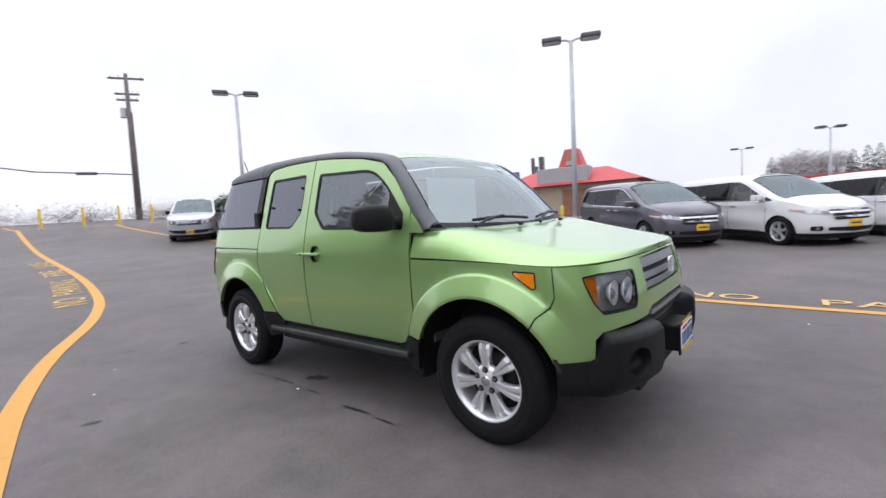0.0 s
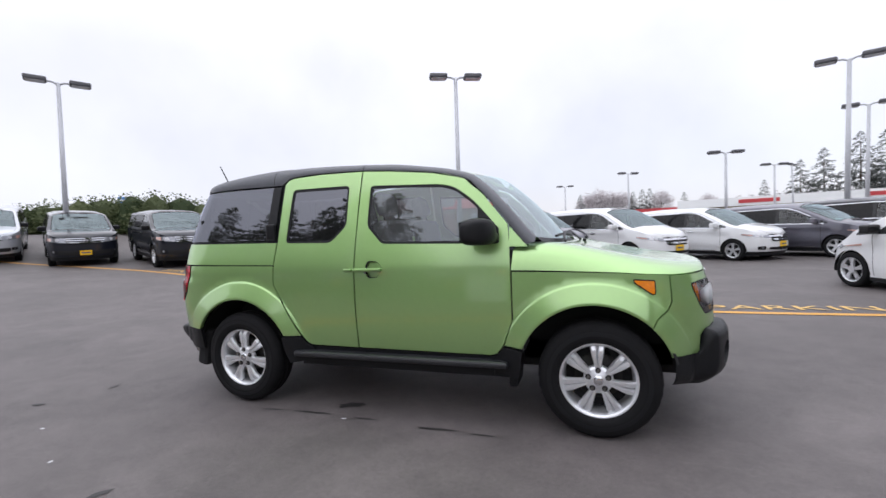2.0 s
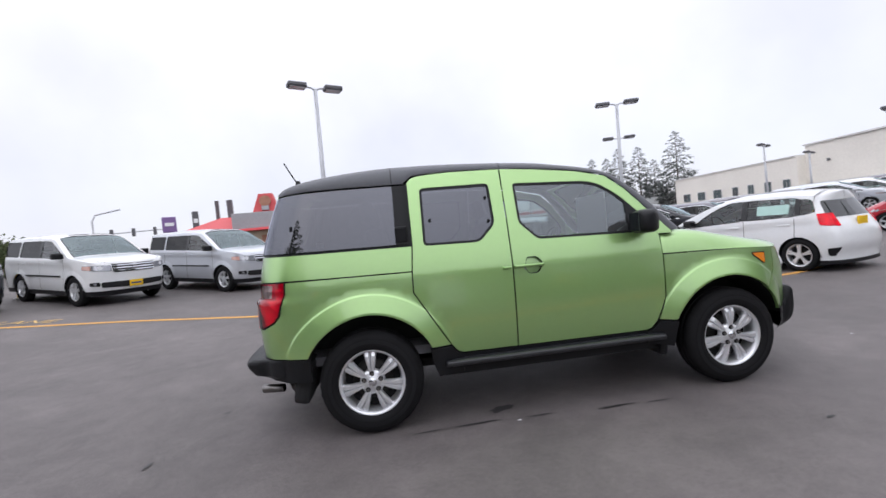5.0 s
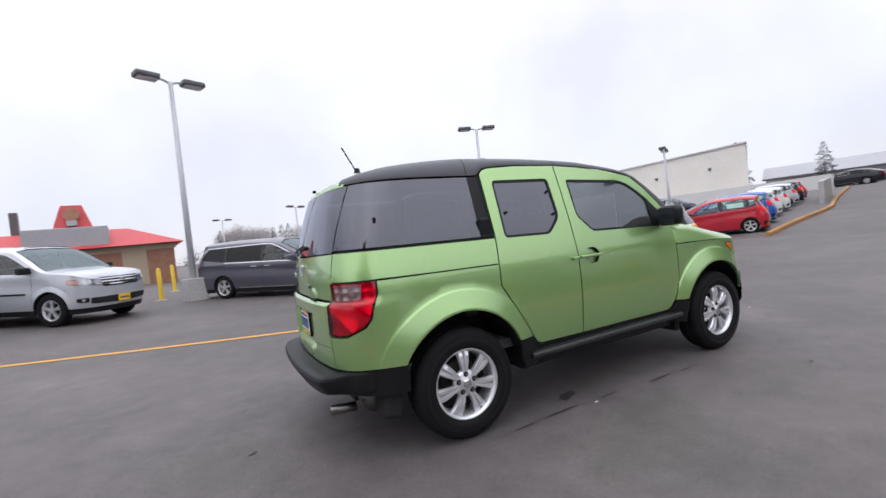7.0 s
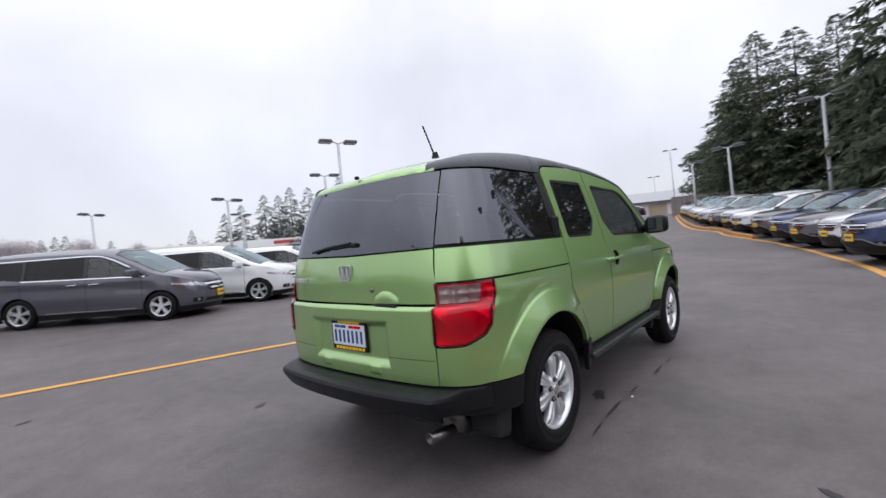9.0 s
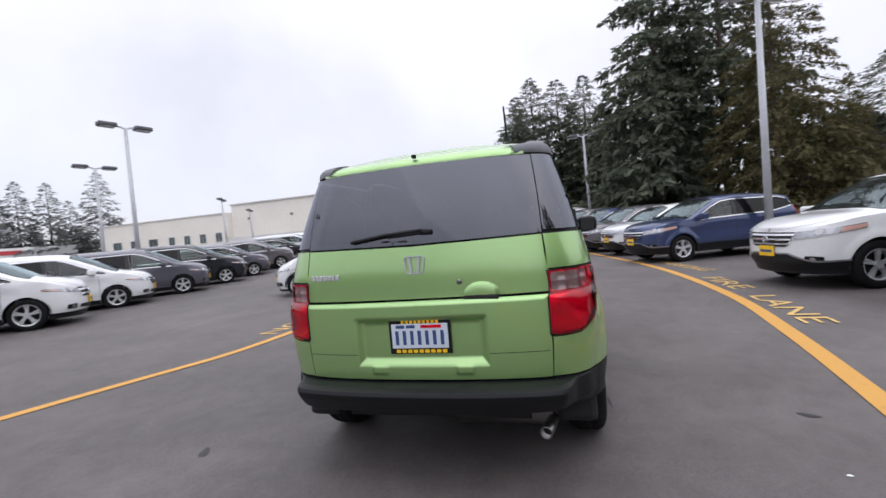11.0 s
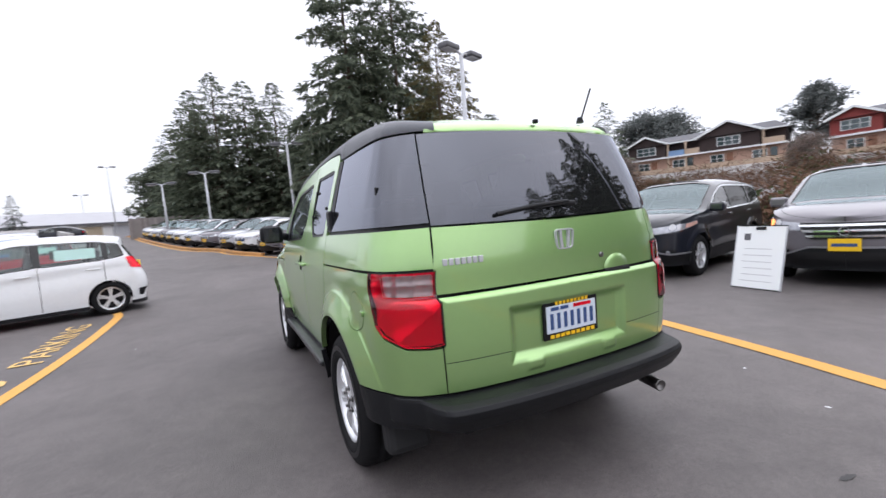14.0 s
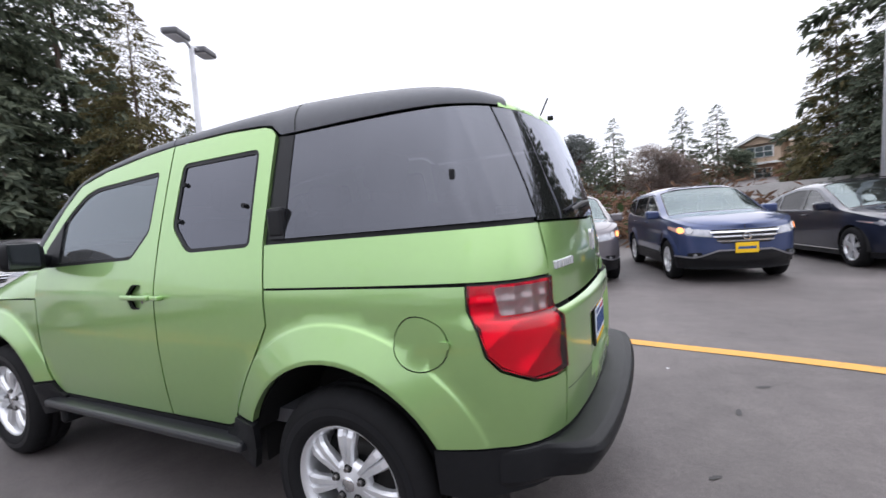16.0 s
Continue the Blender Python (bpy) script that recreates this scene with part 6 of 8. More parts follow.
# mirrors
for sd in MIRRORED:
    bm, rings = bmesh.new(), []
    for y, x0, x1, z0, z1 in ((0.885, 0.585, 0.735, 1.150, 1.275), (0.915, 0.556, 0.738, 1.146, 1.300), (0.98, 0.552, 0.725, 1.148, 1.308), (1.03, 0.553, 0.695, 1.153, 1.304), (1.062, 0.557, 0.650, 1.166, 1.290), (1.074, 0.565, 0.610, 1.190, 1.265)):
        ring = []
        for k in range(20):
            c, s = math.cos(2 * math.pi * k / 20), math.sin(2 * math.pi * k / 20)
            fx, fz = math.copysign(abs(c) ** 0.5, c), math.copysign(abs(s) ** 0.5, s)
            ring.append(bm.verts.new(((x0 + x1) / 2 + fx * (x1 - x0) / 2, sd * y, (z0 + z1) / 2 + fz * (z1 - z0) / 2)))
        rings.append(ring)
    for p, q in zip(rings, rings[1:]):
        for k in range(20):
            bm.faces.new((p[k], p[(k + 1) % 20], q[(k + 1) % 20], q[k]))
    bm.faces.new(rings[0])
    bm.faces.new(rings[-1])
    bmesh.ops.recalc_face_normals(bm, faces=bm.faces)
    mr = part("door_mirror", bm, M["clad"], hero, "black door mirror", smooth=True)
    part("mirror_arm", tube([(0.705, sd * 0.80, 1.178), (0.70, sd * 0.86, 1.200), (0.69, sd * 0.93, 1.222)], 0.035), M["clad"], mr, smooth=True)
    y0, y1 = sorted((sd * 0.92, sd * 1.045))
    part("mirror_glass", box(0.547, 0.556, y0, y1, 1.165, 1.290, 0.003), M["park_back"], mr)
    side_patch("mirror_sail", M["clad"], [(0.590, 1.170), (0.738, 1.160), (0.735, 1.245), (0.60, 1.395)], sides=(sd,), parent={sd: mr}, step=0.05, off=0.001, rim=0.006)

# rear wiper, washer jet, aerial
part("rear_wiper", tube([(-2.022, 0.34, 1.262), (-2.026, 0.15, 1.285), (-2.026, -0.05, 1.296)], 0.009), M["clad"], hero)
bm = box(-2.030, -1.985, -0.10, -0.03, 1.272, 1.298, 0.010)
sweep([(-2.015, -0.06, 1.29), (-2.02, 0.05, 1.285), (-2.012, 0.14, 1.278)], [(-0.012, -0.008), (0.012, -0.008), (0.008, 0.010), (-0.008, 0.010)], bm)
part("rear_wiper_arm", bm, M["clad"], hero)
part("rear_washer", box(-1.905, -1.880, -0.012, 0.012, 1.672, 1.692, 0.006), M["clad"], hero)
AER = Vector((-1.705, -0.47, 1.728))
part("aerial", tube([AER, AER + Vector((-0.085, -0.003, 0.165))], 0.0045), M["clad"], hero, "thin black roof aerial")
part("aerial_foot", cyl_bm(bmesh.new(), 0.022, 0.014, 0, 0.03, 12, Matrix.Translation(AER)), M["clad"], hero)

# cabin
part("cabin_floor", box(-1.85, 0.85, -0.74, 0.74, 0.46, 0.52), M["interior"], hero)
bm = box(0.52, 0.95, -0.72, 0.72, 0.80, 1.10, 0.06)
box_bm(bm, 0.40, 0.62, 0.18, 0.56, 1.02, 1.14, 0.04)
part("dashboard", bm, M["dash"], hero)


def cabin_seat(x, y, z, w=0.46, lean=14):
    st = part("seat", box(x - 0.24, x + 0.26, y - w / 2, y + w / 2, z - 0.16, z, 0.05), M["interior"], hero)
    m = Matrix.Translation((x - 0.20, y, z - 0.04)) @ Matrix.Rotation(radians(-lean), 4, "Y")
    part("backrest", box(-0.07, 0.06, -w / 2, w / 2, 0.0, 0.58, 0.05, m), M["interior"], st)
    part("headrest", box(-0.05, 0.05, -0.13, 0.13, 0.62, 0.80, 0.04, m), M["interior"], st)
    return st


for yy in (0.36, -0.36):
    cabin_seat(0.12, yy, 0.82)
    cabin_seat(-0.86, yy, 0.84)
wheel_m = Matrix.Translation((0.42, 0.36, 1.08)) @ Matrix.Rotation(radians(-62), 4, "Y")
bm = lathe([(0.175 + 0.014 * math.cos(a), 0.014 * math.sin(a)) for a in [k * math.pi / 4 for k in range(9)]], 28, axis="Z", m=wheel_m)
cyl_bm(bm, 0.055, 0.055, -0.02, 0.02, 16, wheel_m)
for a in (0, 120, 240):
    m = wheel_m @ Matrix.Rotation(radians(a), 4, "Z")
    box_bm(bm, 0.03, 0.17, -0.016, 0.016, -0.008, 0.008, 0, m)
part("steering_wheel", bm, M["dash"], hero, smooth=True)
part("window_sticker", box(0.62, 0.625, -0.45, 0.10, 1.16, 1.48, 0, Matrix.Translation((0.0, 0, 0)) @ Matrix.Rotation(0, 4, "Y")), M["paper"], hero, "white price sheet on the dashboard")
part("rear_shelf_sheet", box(-1.70, -1.69, -0.05, 0.25, 1.22, 1.30), M["paper"], hero)


# ---- hero wheels: cross-country tyres and seven split spokes ----
def hero_wheel(x, sd):
    r, rim, h = 0.345, 0.212, 0.102
    w = part("wheel", bmesh.new(), M["dark"], hero, "black tyre on a silver seven-spoke alloy rim")
    w.matrix_basis = Matrix.Translation((x, sd * 0.780, r)) @ (Matrix() if sd > 0 else Matrix.Rotation(math.pi, 4, "Z"))
    prof = [(rim, -h * 0.82), (rim + 0.012, -h * 0.98), (0.255, -h * 1.06), (0.295, -h * 1.02), (0.318, -h * 0.92), (0.334, -h * 0.77), (0.3435, -h * 0.56), (0.345, -h * 0.3), (0.339, -h * 0.26), (0.339, -h * 0.18), (0.345, -h * 0.14), (0.345, h * 0.14), (0.339, h * 0.18), (0.339, h * 0.26), (0.345, h * 0.3), (0.3435, h * 0.56), (0.334, h * 0.77), (0.318, h * 0.92), (0.295, h * 1.02), (0.255, h * 1.06), (rim + 0.012, h * 0.98), (rim, h * 0.82)]
    bm = bmesh.new()
    seg = 144
    rings = []
    for i in range(seg):
        a = 2 * math.pi * i / seg
        ring = []
        for k, (pr, py) in enumerate(prof):
            if i % 4 in (2, 3) and pr > 0.334 and abs(py) > h * 0.30:
                pr -= 0.0045
            ring.append(bm.verts.new((pr * math.cos(a), py, pr * math.sin(a))))
        rings.append(ring)
    for i in range(seg):
        p, q = rings[i], rings[(i + 1) % seg]
        for j in range(len(prof) - 1):
            bm.faces.new((p[j], p[j + 1], q[j + 1], q[j]))
    ty = part("tyre", bm, M["rubber"], w, smooth=True)
    part("sidewall_band", lathe([(0.262, h * 1.066), (0.288, h * 1.052)], 64), M["clad"], ty, smooth=True)
    bm = lathe([(0.205, -h * 0.8), (0.192, -h * 0.55), (0.188, h * 0.25), (0.194, h * 0.55), (0.203, h * 0.78), (0.214, h * 0.90), (0.220, h * 0.88), (0.220, h * 0.72)], 64)
    for f in bm.faces:
        f.smooth = True
    yf = h * 0.52
    for i in range(7):
        for d in (-6.7, 6.7):
            m = Matrix.Rotation(radians(-(360.0 / 7 * i + 90 + d)), 4, "Y")
            pts, secs = [], []
            for f, k, wd in ((0.050, 0.012, 0.0100), (0.085, 0.018, 0.0115), (0.14, 0.022, 0.0160), (0.172, 0.019, 0.0185), (0.198, 0.006, 0.0190)):
                pts.append(m @ Vector((f, yf + k, 0)))
                secs.append([(-wd, -0.022), (wd, -0.022), (wd * 1.0, -0.004), (wd * 0.6, 0.009), (-wd * 0.6, 0.009), (-wd, -0.004)])
            sweep(pts, lambda t, secs=secs: secs[min(4, int(round(t * 4)))], bm, up=m @ Vector((0, 1, 0)))
        m = Matrix.Rotation(radians(-(360.0 / 7 * i + 90)), 4, "Y")
        box_bm(bm, 0.05, 0.196, yf - 0.018, yf - 0.004, -0.016, 0.016, 0, m)
    part("rim", bm, M["alloy"], w, "silver alloy rim")
    hub = lathe([(0.001, yf + 0.030), (0.030, yf + 0.030), (0.036, yf + 0.026), (0.062, yf + 0.022), (0.080, yf + 0.014), (0.084, yf - 0.01)], 32)
    hb = part("hub", hub, M["alloy"], w, smooth=True)
    part("hub_cap", lathe([(0.001, yf + 0.033), (0.026, yf + 0.033), (0.029, yf + 0.029)], 24), M["chrome"], hb, smooth=True)
    for i in range(5):
        a = radians(72 * i + 18)
        part("nut_well", cyl_bm(bmesh.new(), 0.0165, 0.0165, 0, 0.004, 14, Matrix.Translation((0.0575 * math.cos(a), yf + 0.0215, 0.0575 * math.sin(a))) @ Matrix.Rotation(radians(-90), 4, "X")), M["dark"], hb)
        part("wheel_nut", cyl_bm(bmesh.new(), 0.0105, 0.009, 0, 0.030, 6, Matrix.Translation((0.0575 * math.cos(a), yf + 0.010, 0.0575 * math.sin(a))) @ Matrix.Rotation(radians(-90), 4, "X")), M["steel"], hb)
    part("brake_disc", lathe([(0.06, -0.015), (0.135, -0.015), (0.135, -0.028), (0.06, -0.028)], 40), M["disc_iron"], w, smooth=True)
    part("backing_plate", lathe([(0.01, -0.03), (0.186, -0.03)], 32), M["dark"], w)
    return w


for wx in (-1.2875, 1.2875):
    for sd in MIRRORED:
        hero_wheel(wx, sd)
# ---- parked cars ----
WHITE, BLACK = paint("white", (0.74, 0.75, 0.76)), paint("black", (0.009, 0.011, 0.018))
SILVER, GREY = paint("silver", (0.55, 0.57, 0.61), 0.4), paint("dark_grey", (0.105, 0.103, 0.128), 0.4)
BLUE, MIDGREY = paint("blue", (0.045, 0.065, 0.15), 0.4), paint("mid_grey", (0.16, 0.15, 0.165), 0.5)
RED, BRIGHT_BLUE = paint("red", (0.45, 0.015, 0.03)), paint("bright_blue", (0.02, 0.10, 0.40))
NIGHT = paint("night_blue", (0.018, 0.022, 0.04), 0.3)


CAR_SIZE = 0.95


def row(kind, items, group):
    """Parked cars of a kind: (x, y of the middle, heading, colour, label words, lit)."""
    first = {}
    for x, y, hd, col, words, lit in items:
        m = on_ground(x, y, hd) @ Matrix.Scale(CAR_SIZE, 4)
        key = (col.name, lit)
        if key in first:
            tagged(copy_thing(first[key], m), words)
        else:
            first[key] = parked_car(kind, SPEC[kind], col, m, words, group, lit=lit)


def nose(x, y, hd, xf):
    """The middle of a car whose nose stands at a place."""
    return x - xf * CAR_SIZE * math.cos(radians(hd)), y - xf * CAR_SIZE * math.sin(radians(hd))


def set_row(kind, xf, items, group):
    row(kind, [(*nose(x, y, hd, xf), hd, c, w, l) for x, y, hd, c, w, l in items], group)


VAN_H = -44
set_row("minivan", 2.42, [
    (0.76, 8.86, VAN_H, GREY, "dark grey minivan with a yellow dealer plate", False),
    (3.38, 9.72, VAN_H, WHITE, "white minivan with a yellow dealer plate", False),
    (6.18, 10.82, VAN_H, WHITE, "white minivan parked beside a grey one", False),
    (8.7, 11.2, VAN_H, GREY, "dark grey minivan parked in the row", False),
    (11.4, 12.0, VAN_H, BLACK, "black minivan parked in the row", False),
    (14.3, 12.9, VAN_H, GREY, "dark grey minivan far down the row", False),
    (17.2, 13.6, VAN_H, MIDGREY, "mid grey minivan far down the row", False),
    (20.2, 14.4, VAN_H, BLACK, "black minivan far down the row", False),
    (23.2, 15.2, VAN_H, SILVER, "silver minivan far down the row", False),
    (26.2, 16.0, VAN_H, WHITE, "white minivan far down the row", False),
    (29.2, 16.8, VAN_H, GREY, "dark grey minivan at the end of the row", False),
], "minivans along the north side")
SUV_H = -38
set_row("suv", 2.28, [
    (-4.6, 8.95, -34, SILVER, "silver boxy SUV with a yellow dealer plate", False),
    (-7.55, 7.8, -32, WHITE, "white boxy SUV with black door mouldings", False),
    (-10.4, 6.65, -25, BLACK, "black boxy SUV with a chrome grille", False),
    (-13.62, 5.58, -27, BLACK, "black boxy SUV beside a white one", False),
    (-16.6, 4.45, -30, SILVER, "silver boxy SUV at the end of the row", False),
], "SUVs along the north side")
CRV_H = 106
set_row("crossover", 2.22, [
    (3.58, -3.74, 103, WHITE, "white crossover with a yellow dealer plate", False),
    (1.45, -4.41, 102, BLACK, "black crossover with a yellow dealer plate", False),
    (-1.05, -5.30, 103, MIDGREY, "grey crossover with its turn lamps lit", True),
    (-3.50, -5.62, 104, BLUE, "dark blue crossover with a lit turn lamp", True),
    (8.2, -2.5, 112, BLUE, "blue crossover parked at the fire lane", False),
    (10.7, -2.05, 114, WHITE, "white crossover parked at the fire lane", False),
    (12.9, -1.5, 116, MIDGREY, "grey crossover parked at the fire lane", False),
    (15.0, -0.8, 120, BLUE, "blue crossover in the long row", False),
    (17.0, -0.1, 122, MIDGREY, "grey crossover in the long row", False),
    (19.0, 0.75, 124, WHITE, "white crossover in the long row", False),
    (20.8, 1.3, 124, SILVER, "silver crossover in the long row", False),
    (23.0, 2.3, 124, MIDGREY, "grey crossover in the long row", False),
    (25.2, 3.2, 124, SILVER, "silver crossover in the long row", False),
    (27.4, 3.9, 124, WHITE, "white crossover in the long row", False),
    (29.6, 4.5, 124, SILVER, "silver crossover in the long row", False),
    (31.8, 5.1, 124, MIDGREY, "grey crossover in the long row", False),
    (34.0, 5.8, 124, SILVER, "silver crossover in the long row", False),
    (36.4, 6.5, 124, WHITE, "white crossover in the long row", False),
    (38.8, 7.00, 124, SILVER, "silver crossover in the long row", False),
    (41.2, 7.50, 124, MIDGREY, "grey crossover in the long row", False),
    (43.6, 8.00, 124, WHITE, "white crossover in the long row", False),
    (46.0, 8.50, 124, SILVER, "silver crossover in the long row", False),
    (48.4, 9.00, 124, BLUE, "blue crossover in the long row", False),
    (50.8, 9.50, 124, WHITE, "white crossover in the long row", False),
], "crossovers along the south side")
set_row("fastback", 2.38, [(-6.22, -6.55, 100, NIGHT, "dark blue fastback car with chrome trim", False), (-9.2, -6.6, 100, BLACK, "black fastback car in the row", False)], "cars along the south side")
row("hatchback", [
    (6.34, 4.60, 107.5, WHITE, "white hatchback parked beside the yellow line", False),
    (15.45, 7.6, 118, RED, "red hatchback parked nose-in", False),
    (18.5, 8.8, 118, BRIGHT_BLUE, "bright blue hatchback parked nose-in", False),
    (21.6, 9.9, 118, WHITE, "white hatchback parked nose-in", False),
    (24.6, 10.9, 118, WHITE, "white hatchback parked nose-in", False),
    (27.6, 11.9, 118, SILVER, "silver hatchback parked nose-in", False),
    (30.6, 12.9, 118, BLACK, "black hatchback parked nose-in", False),
    (33.6, 13.9, 118, RED, "red hatchback at the end of the row", False),
], "hatchbacks along the ramp")

# ---- light poles ----
LEAN_X, LEAN_Y = 1.0, 1.1


def lamp_post(x, y, top, heads, turn, label, r=0.075, base=True):
    gz = ground_z(x, y)
    h = top - gz
    post = thing("street_lamp", label, "street lamp", "car park lamps", Matrix.Translation((x, y, gz)) @ pose(0, 0, 0, -LEAN_Y, LEAN_X, turn))
    bm = cyl_bm(bmesh.new(), r * 1.25, r * 0.8, 0.0, h, 14)
    part("pole", bm, M["pole"], post, smooth=True)
    if base:
        part("base", box(-0.26, 0.26, -0.26, 0.26, -0.1, 0.64, 0.03), M["concrete"], post, "square concrete base")
    for s in (1, -1)[:heads]:
        bm = tube([(0, 0, h - 0.06), (s * 0.16, 0, h + 0.02), (s * 0.34, 0, h + 0.03)], 0.035)
        part("arm", bm, M["pole"], post)
        hd = box(0.30, 0.92, -0.20, 0.20, h - 0.03, h + 0.13, 0.05)
        if s < 0:
            bmesh.ops.transform(hd, matrix=Matrix.Rotation(math.pi, 4, "Z"), verts=hd.verts)
        hd = part("lamp_head", hd, M["pole_dark"], post)
        bm = box(0.36, 0.86, -0.15, 0.15, h - 0.045, h - 0.025)
        if s < 0:
            bmesh.ops.transform(bm, matrix=Matrix.Rotation(math.pi, 4, "Z"), verts=bm.verts)
        part("lens", bm, M["lamp_lens"], hd)
    return post


TWIN = "tall galvanised light pole with two lamp heads"
for px, py, top, heads, turn in ((-3.3, 11.4, 6.6, 2, 25), (-16.5, 6.75, 7.1, 2, 60), (9.4, 15.3, 6.4, 2, -20), (12.85, 21.6, 6.0, 2, -20), (8.2, 25.1, 4.85, 2, 10), (22.5, 14.4, 5.0, 2, 30), (8.35, -5.70, 6.15, 2, 115), (23.2, -2.6, 6.1, 2, 80), (28.8, 1.86, 5.25, 2, 80), (33.1, 4.7, 5.05, 2, 80), (66.0, 13.4, 10.8, 2, 100), (80.0, 19.5, 8.6, 2, 100), (27.6, 27.0, 5.6, 2, 30), (33.5, 29.0, 5.0, 2, 30), (14, 36, 5.0, 2, 10), (4, 38, 5.4, 2, 30), (-2, 48, 5.5, 2, 10), (18, 44, 5.6, 2, 60)):
    lamp_post(px, py, top, heads, turn, TWIN)
lamp_post(-7.0, -11.2, 8.6, 1, 90, "galvanised light pole behind the parked cars", r=0.10)
# ---- trees and brush ----
def leaf_mat(name, dark, light, rough=0.75):
    """Foliage whose colour goes from dark to light, clump by clump."""
    m = bpy.data.materials.new(name)
    m.use_nodes = True
    n, l = m.node_tree.nodes, m.node_tree.links
    b = n["Principled BSDF"]
    b.inputs["Roughness"].default_value, b.inputs["Specular IOR Level"].default_value = rough, 0.2
    ge, mx = n.new("ShaderNodeNewGeometry"), n.new("ShaderNodeMixRGB")
    mx.inputs[1].default_value, mx.inputs[2].default_value = (*dark, 1), (*light, 1)
    l.new(ge.outputs["Random Per Island"], mx.inputs[0])
    l.new(mx.outputs[0], b.inputs["Base Color"])
    tl, ms = n.new("ShaderNodeBsdfTranslucent"), n.new("ShaderNodeMixShader")
    l.new(mx.outputs[0], tl.inputs["Color"])
    ms.inputs[0].default_value = 0.4
    l.new(b.outputs[0], ms.inputs[1])
    l.new(tl.outputs[0], ms.inputs[2])
    l.new(ms.outputs[0], n["Material Output"].inputs[0])
    return m


M["fir"] = leaf_mat("fir_needles", (0.070, 0.088, 0.066), (0.180, 0.205, 0.142))
M["cedar"] = leaf_mat("cedar_sprays", (0.080, 0.076, 0.036), (0.170, 0.145, 0.070))
M["pine"] = leaf_mat("pine_needles", (0.052, 0.068, 0.050), (0.170, 0.195, 0.140))
# far trees: distance haze is put into these paler, greyer leaf colours
M["far_fir"] = leaf_mat("haze_tinted_fir_needles", (0.105, 0.118, 0.118), (0.23, 0.245, 0.235))
M["far_twig"] = leaf_mat("haze_tinted_bare_twigs", (0.46, 0.43, 0.44), (0.66, 0.62, 0.63))
M["hedge"] = leaf_mat("hedge_leaves", (0.050, 0.072, 0.032), (0.15, 0.175, 0.085))
M["bramble"] = leaf_mat("dry_brambles", (0.055, 0.032, 0.022), (0.22, 0.13, 0.085))
M["ivy"] = leaf_mat("ivy_leaves", (0.03, 0.05, 0.02), (0.10, 0.12, 0.05))
M["bare_brown"] = leaf_mat("bare_brown_twigs", (0.13, 0.105, 0.095), (0.28, 0.225, 0.20))
M["twig"] = leaf_mat("bare_twigs", (0.13, 0.11, 0.105), (0.30, 0.26, 0.25))


def spray(vs, fs, p, d, up, ln, wd):
    """One flat needle spray: a long kite of two triangles with a droop."""
    s = d.cross(up)
    s = s.normalized() * wd if s.length > 1e-6 else Vector((wd, 0, 0))
    k = len(vs)
    vs += [p, p + d * ln * 0.45 + s, p + d * ln + Vector((0, 0, -0.18 * ln)), p + d * ln * 0.45 - s]
    fs.append((k, k + 1, k + 2, k + 3))


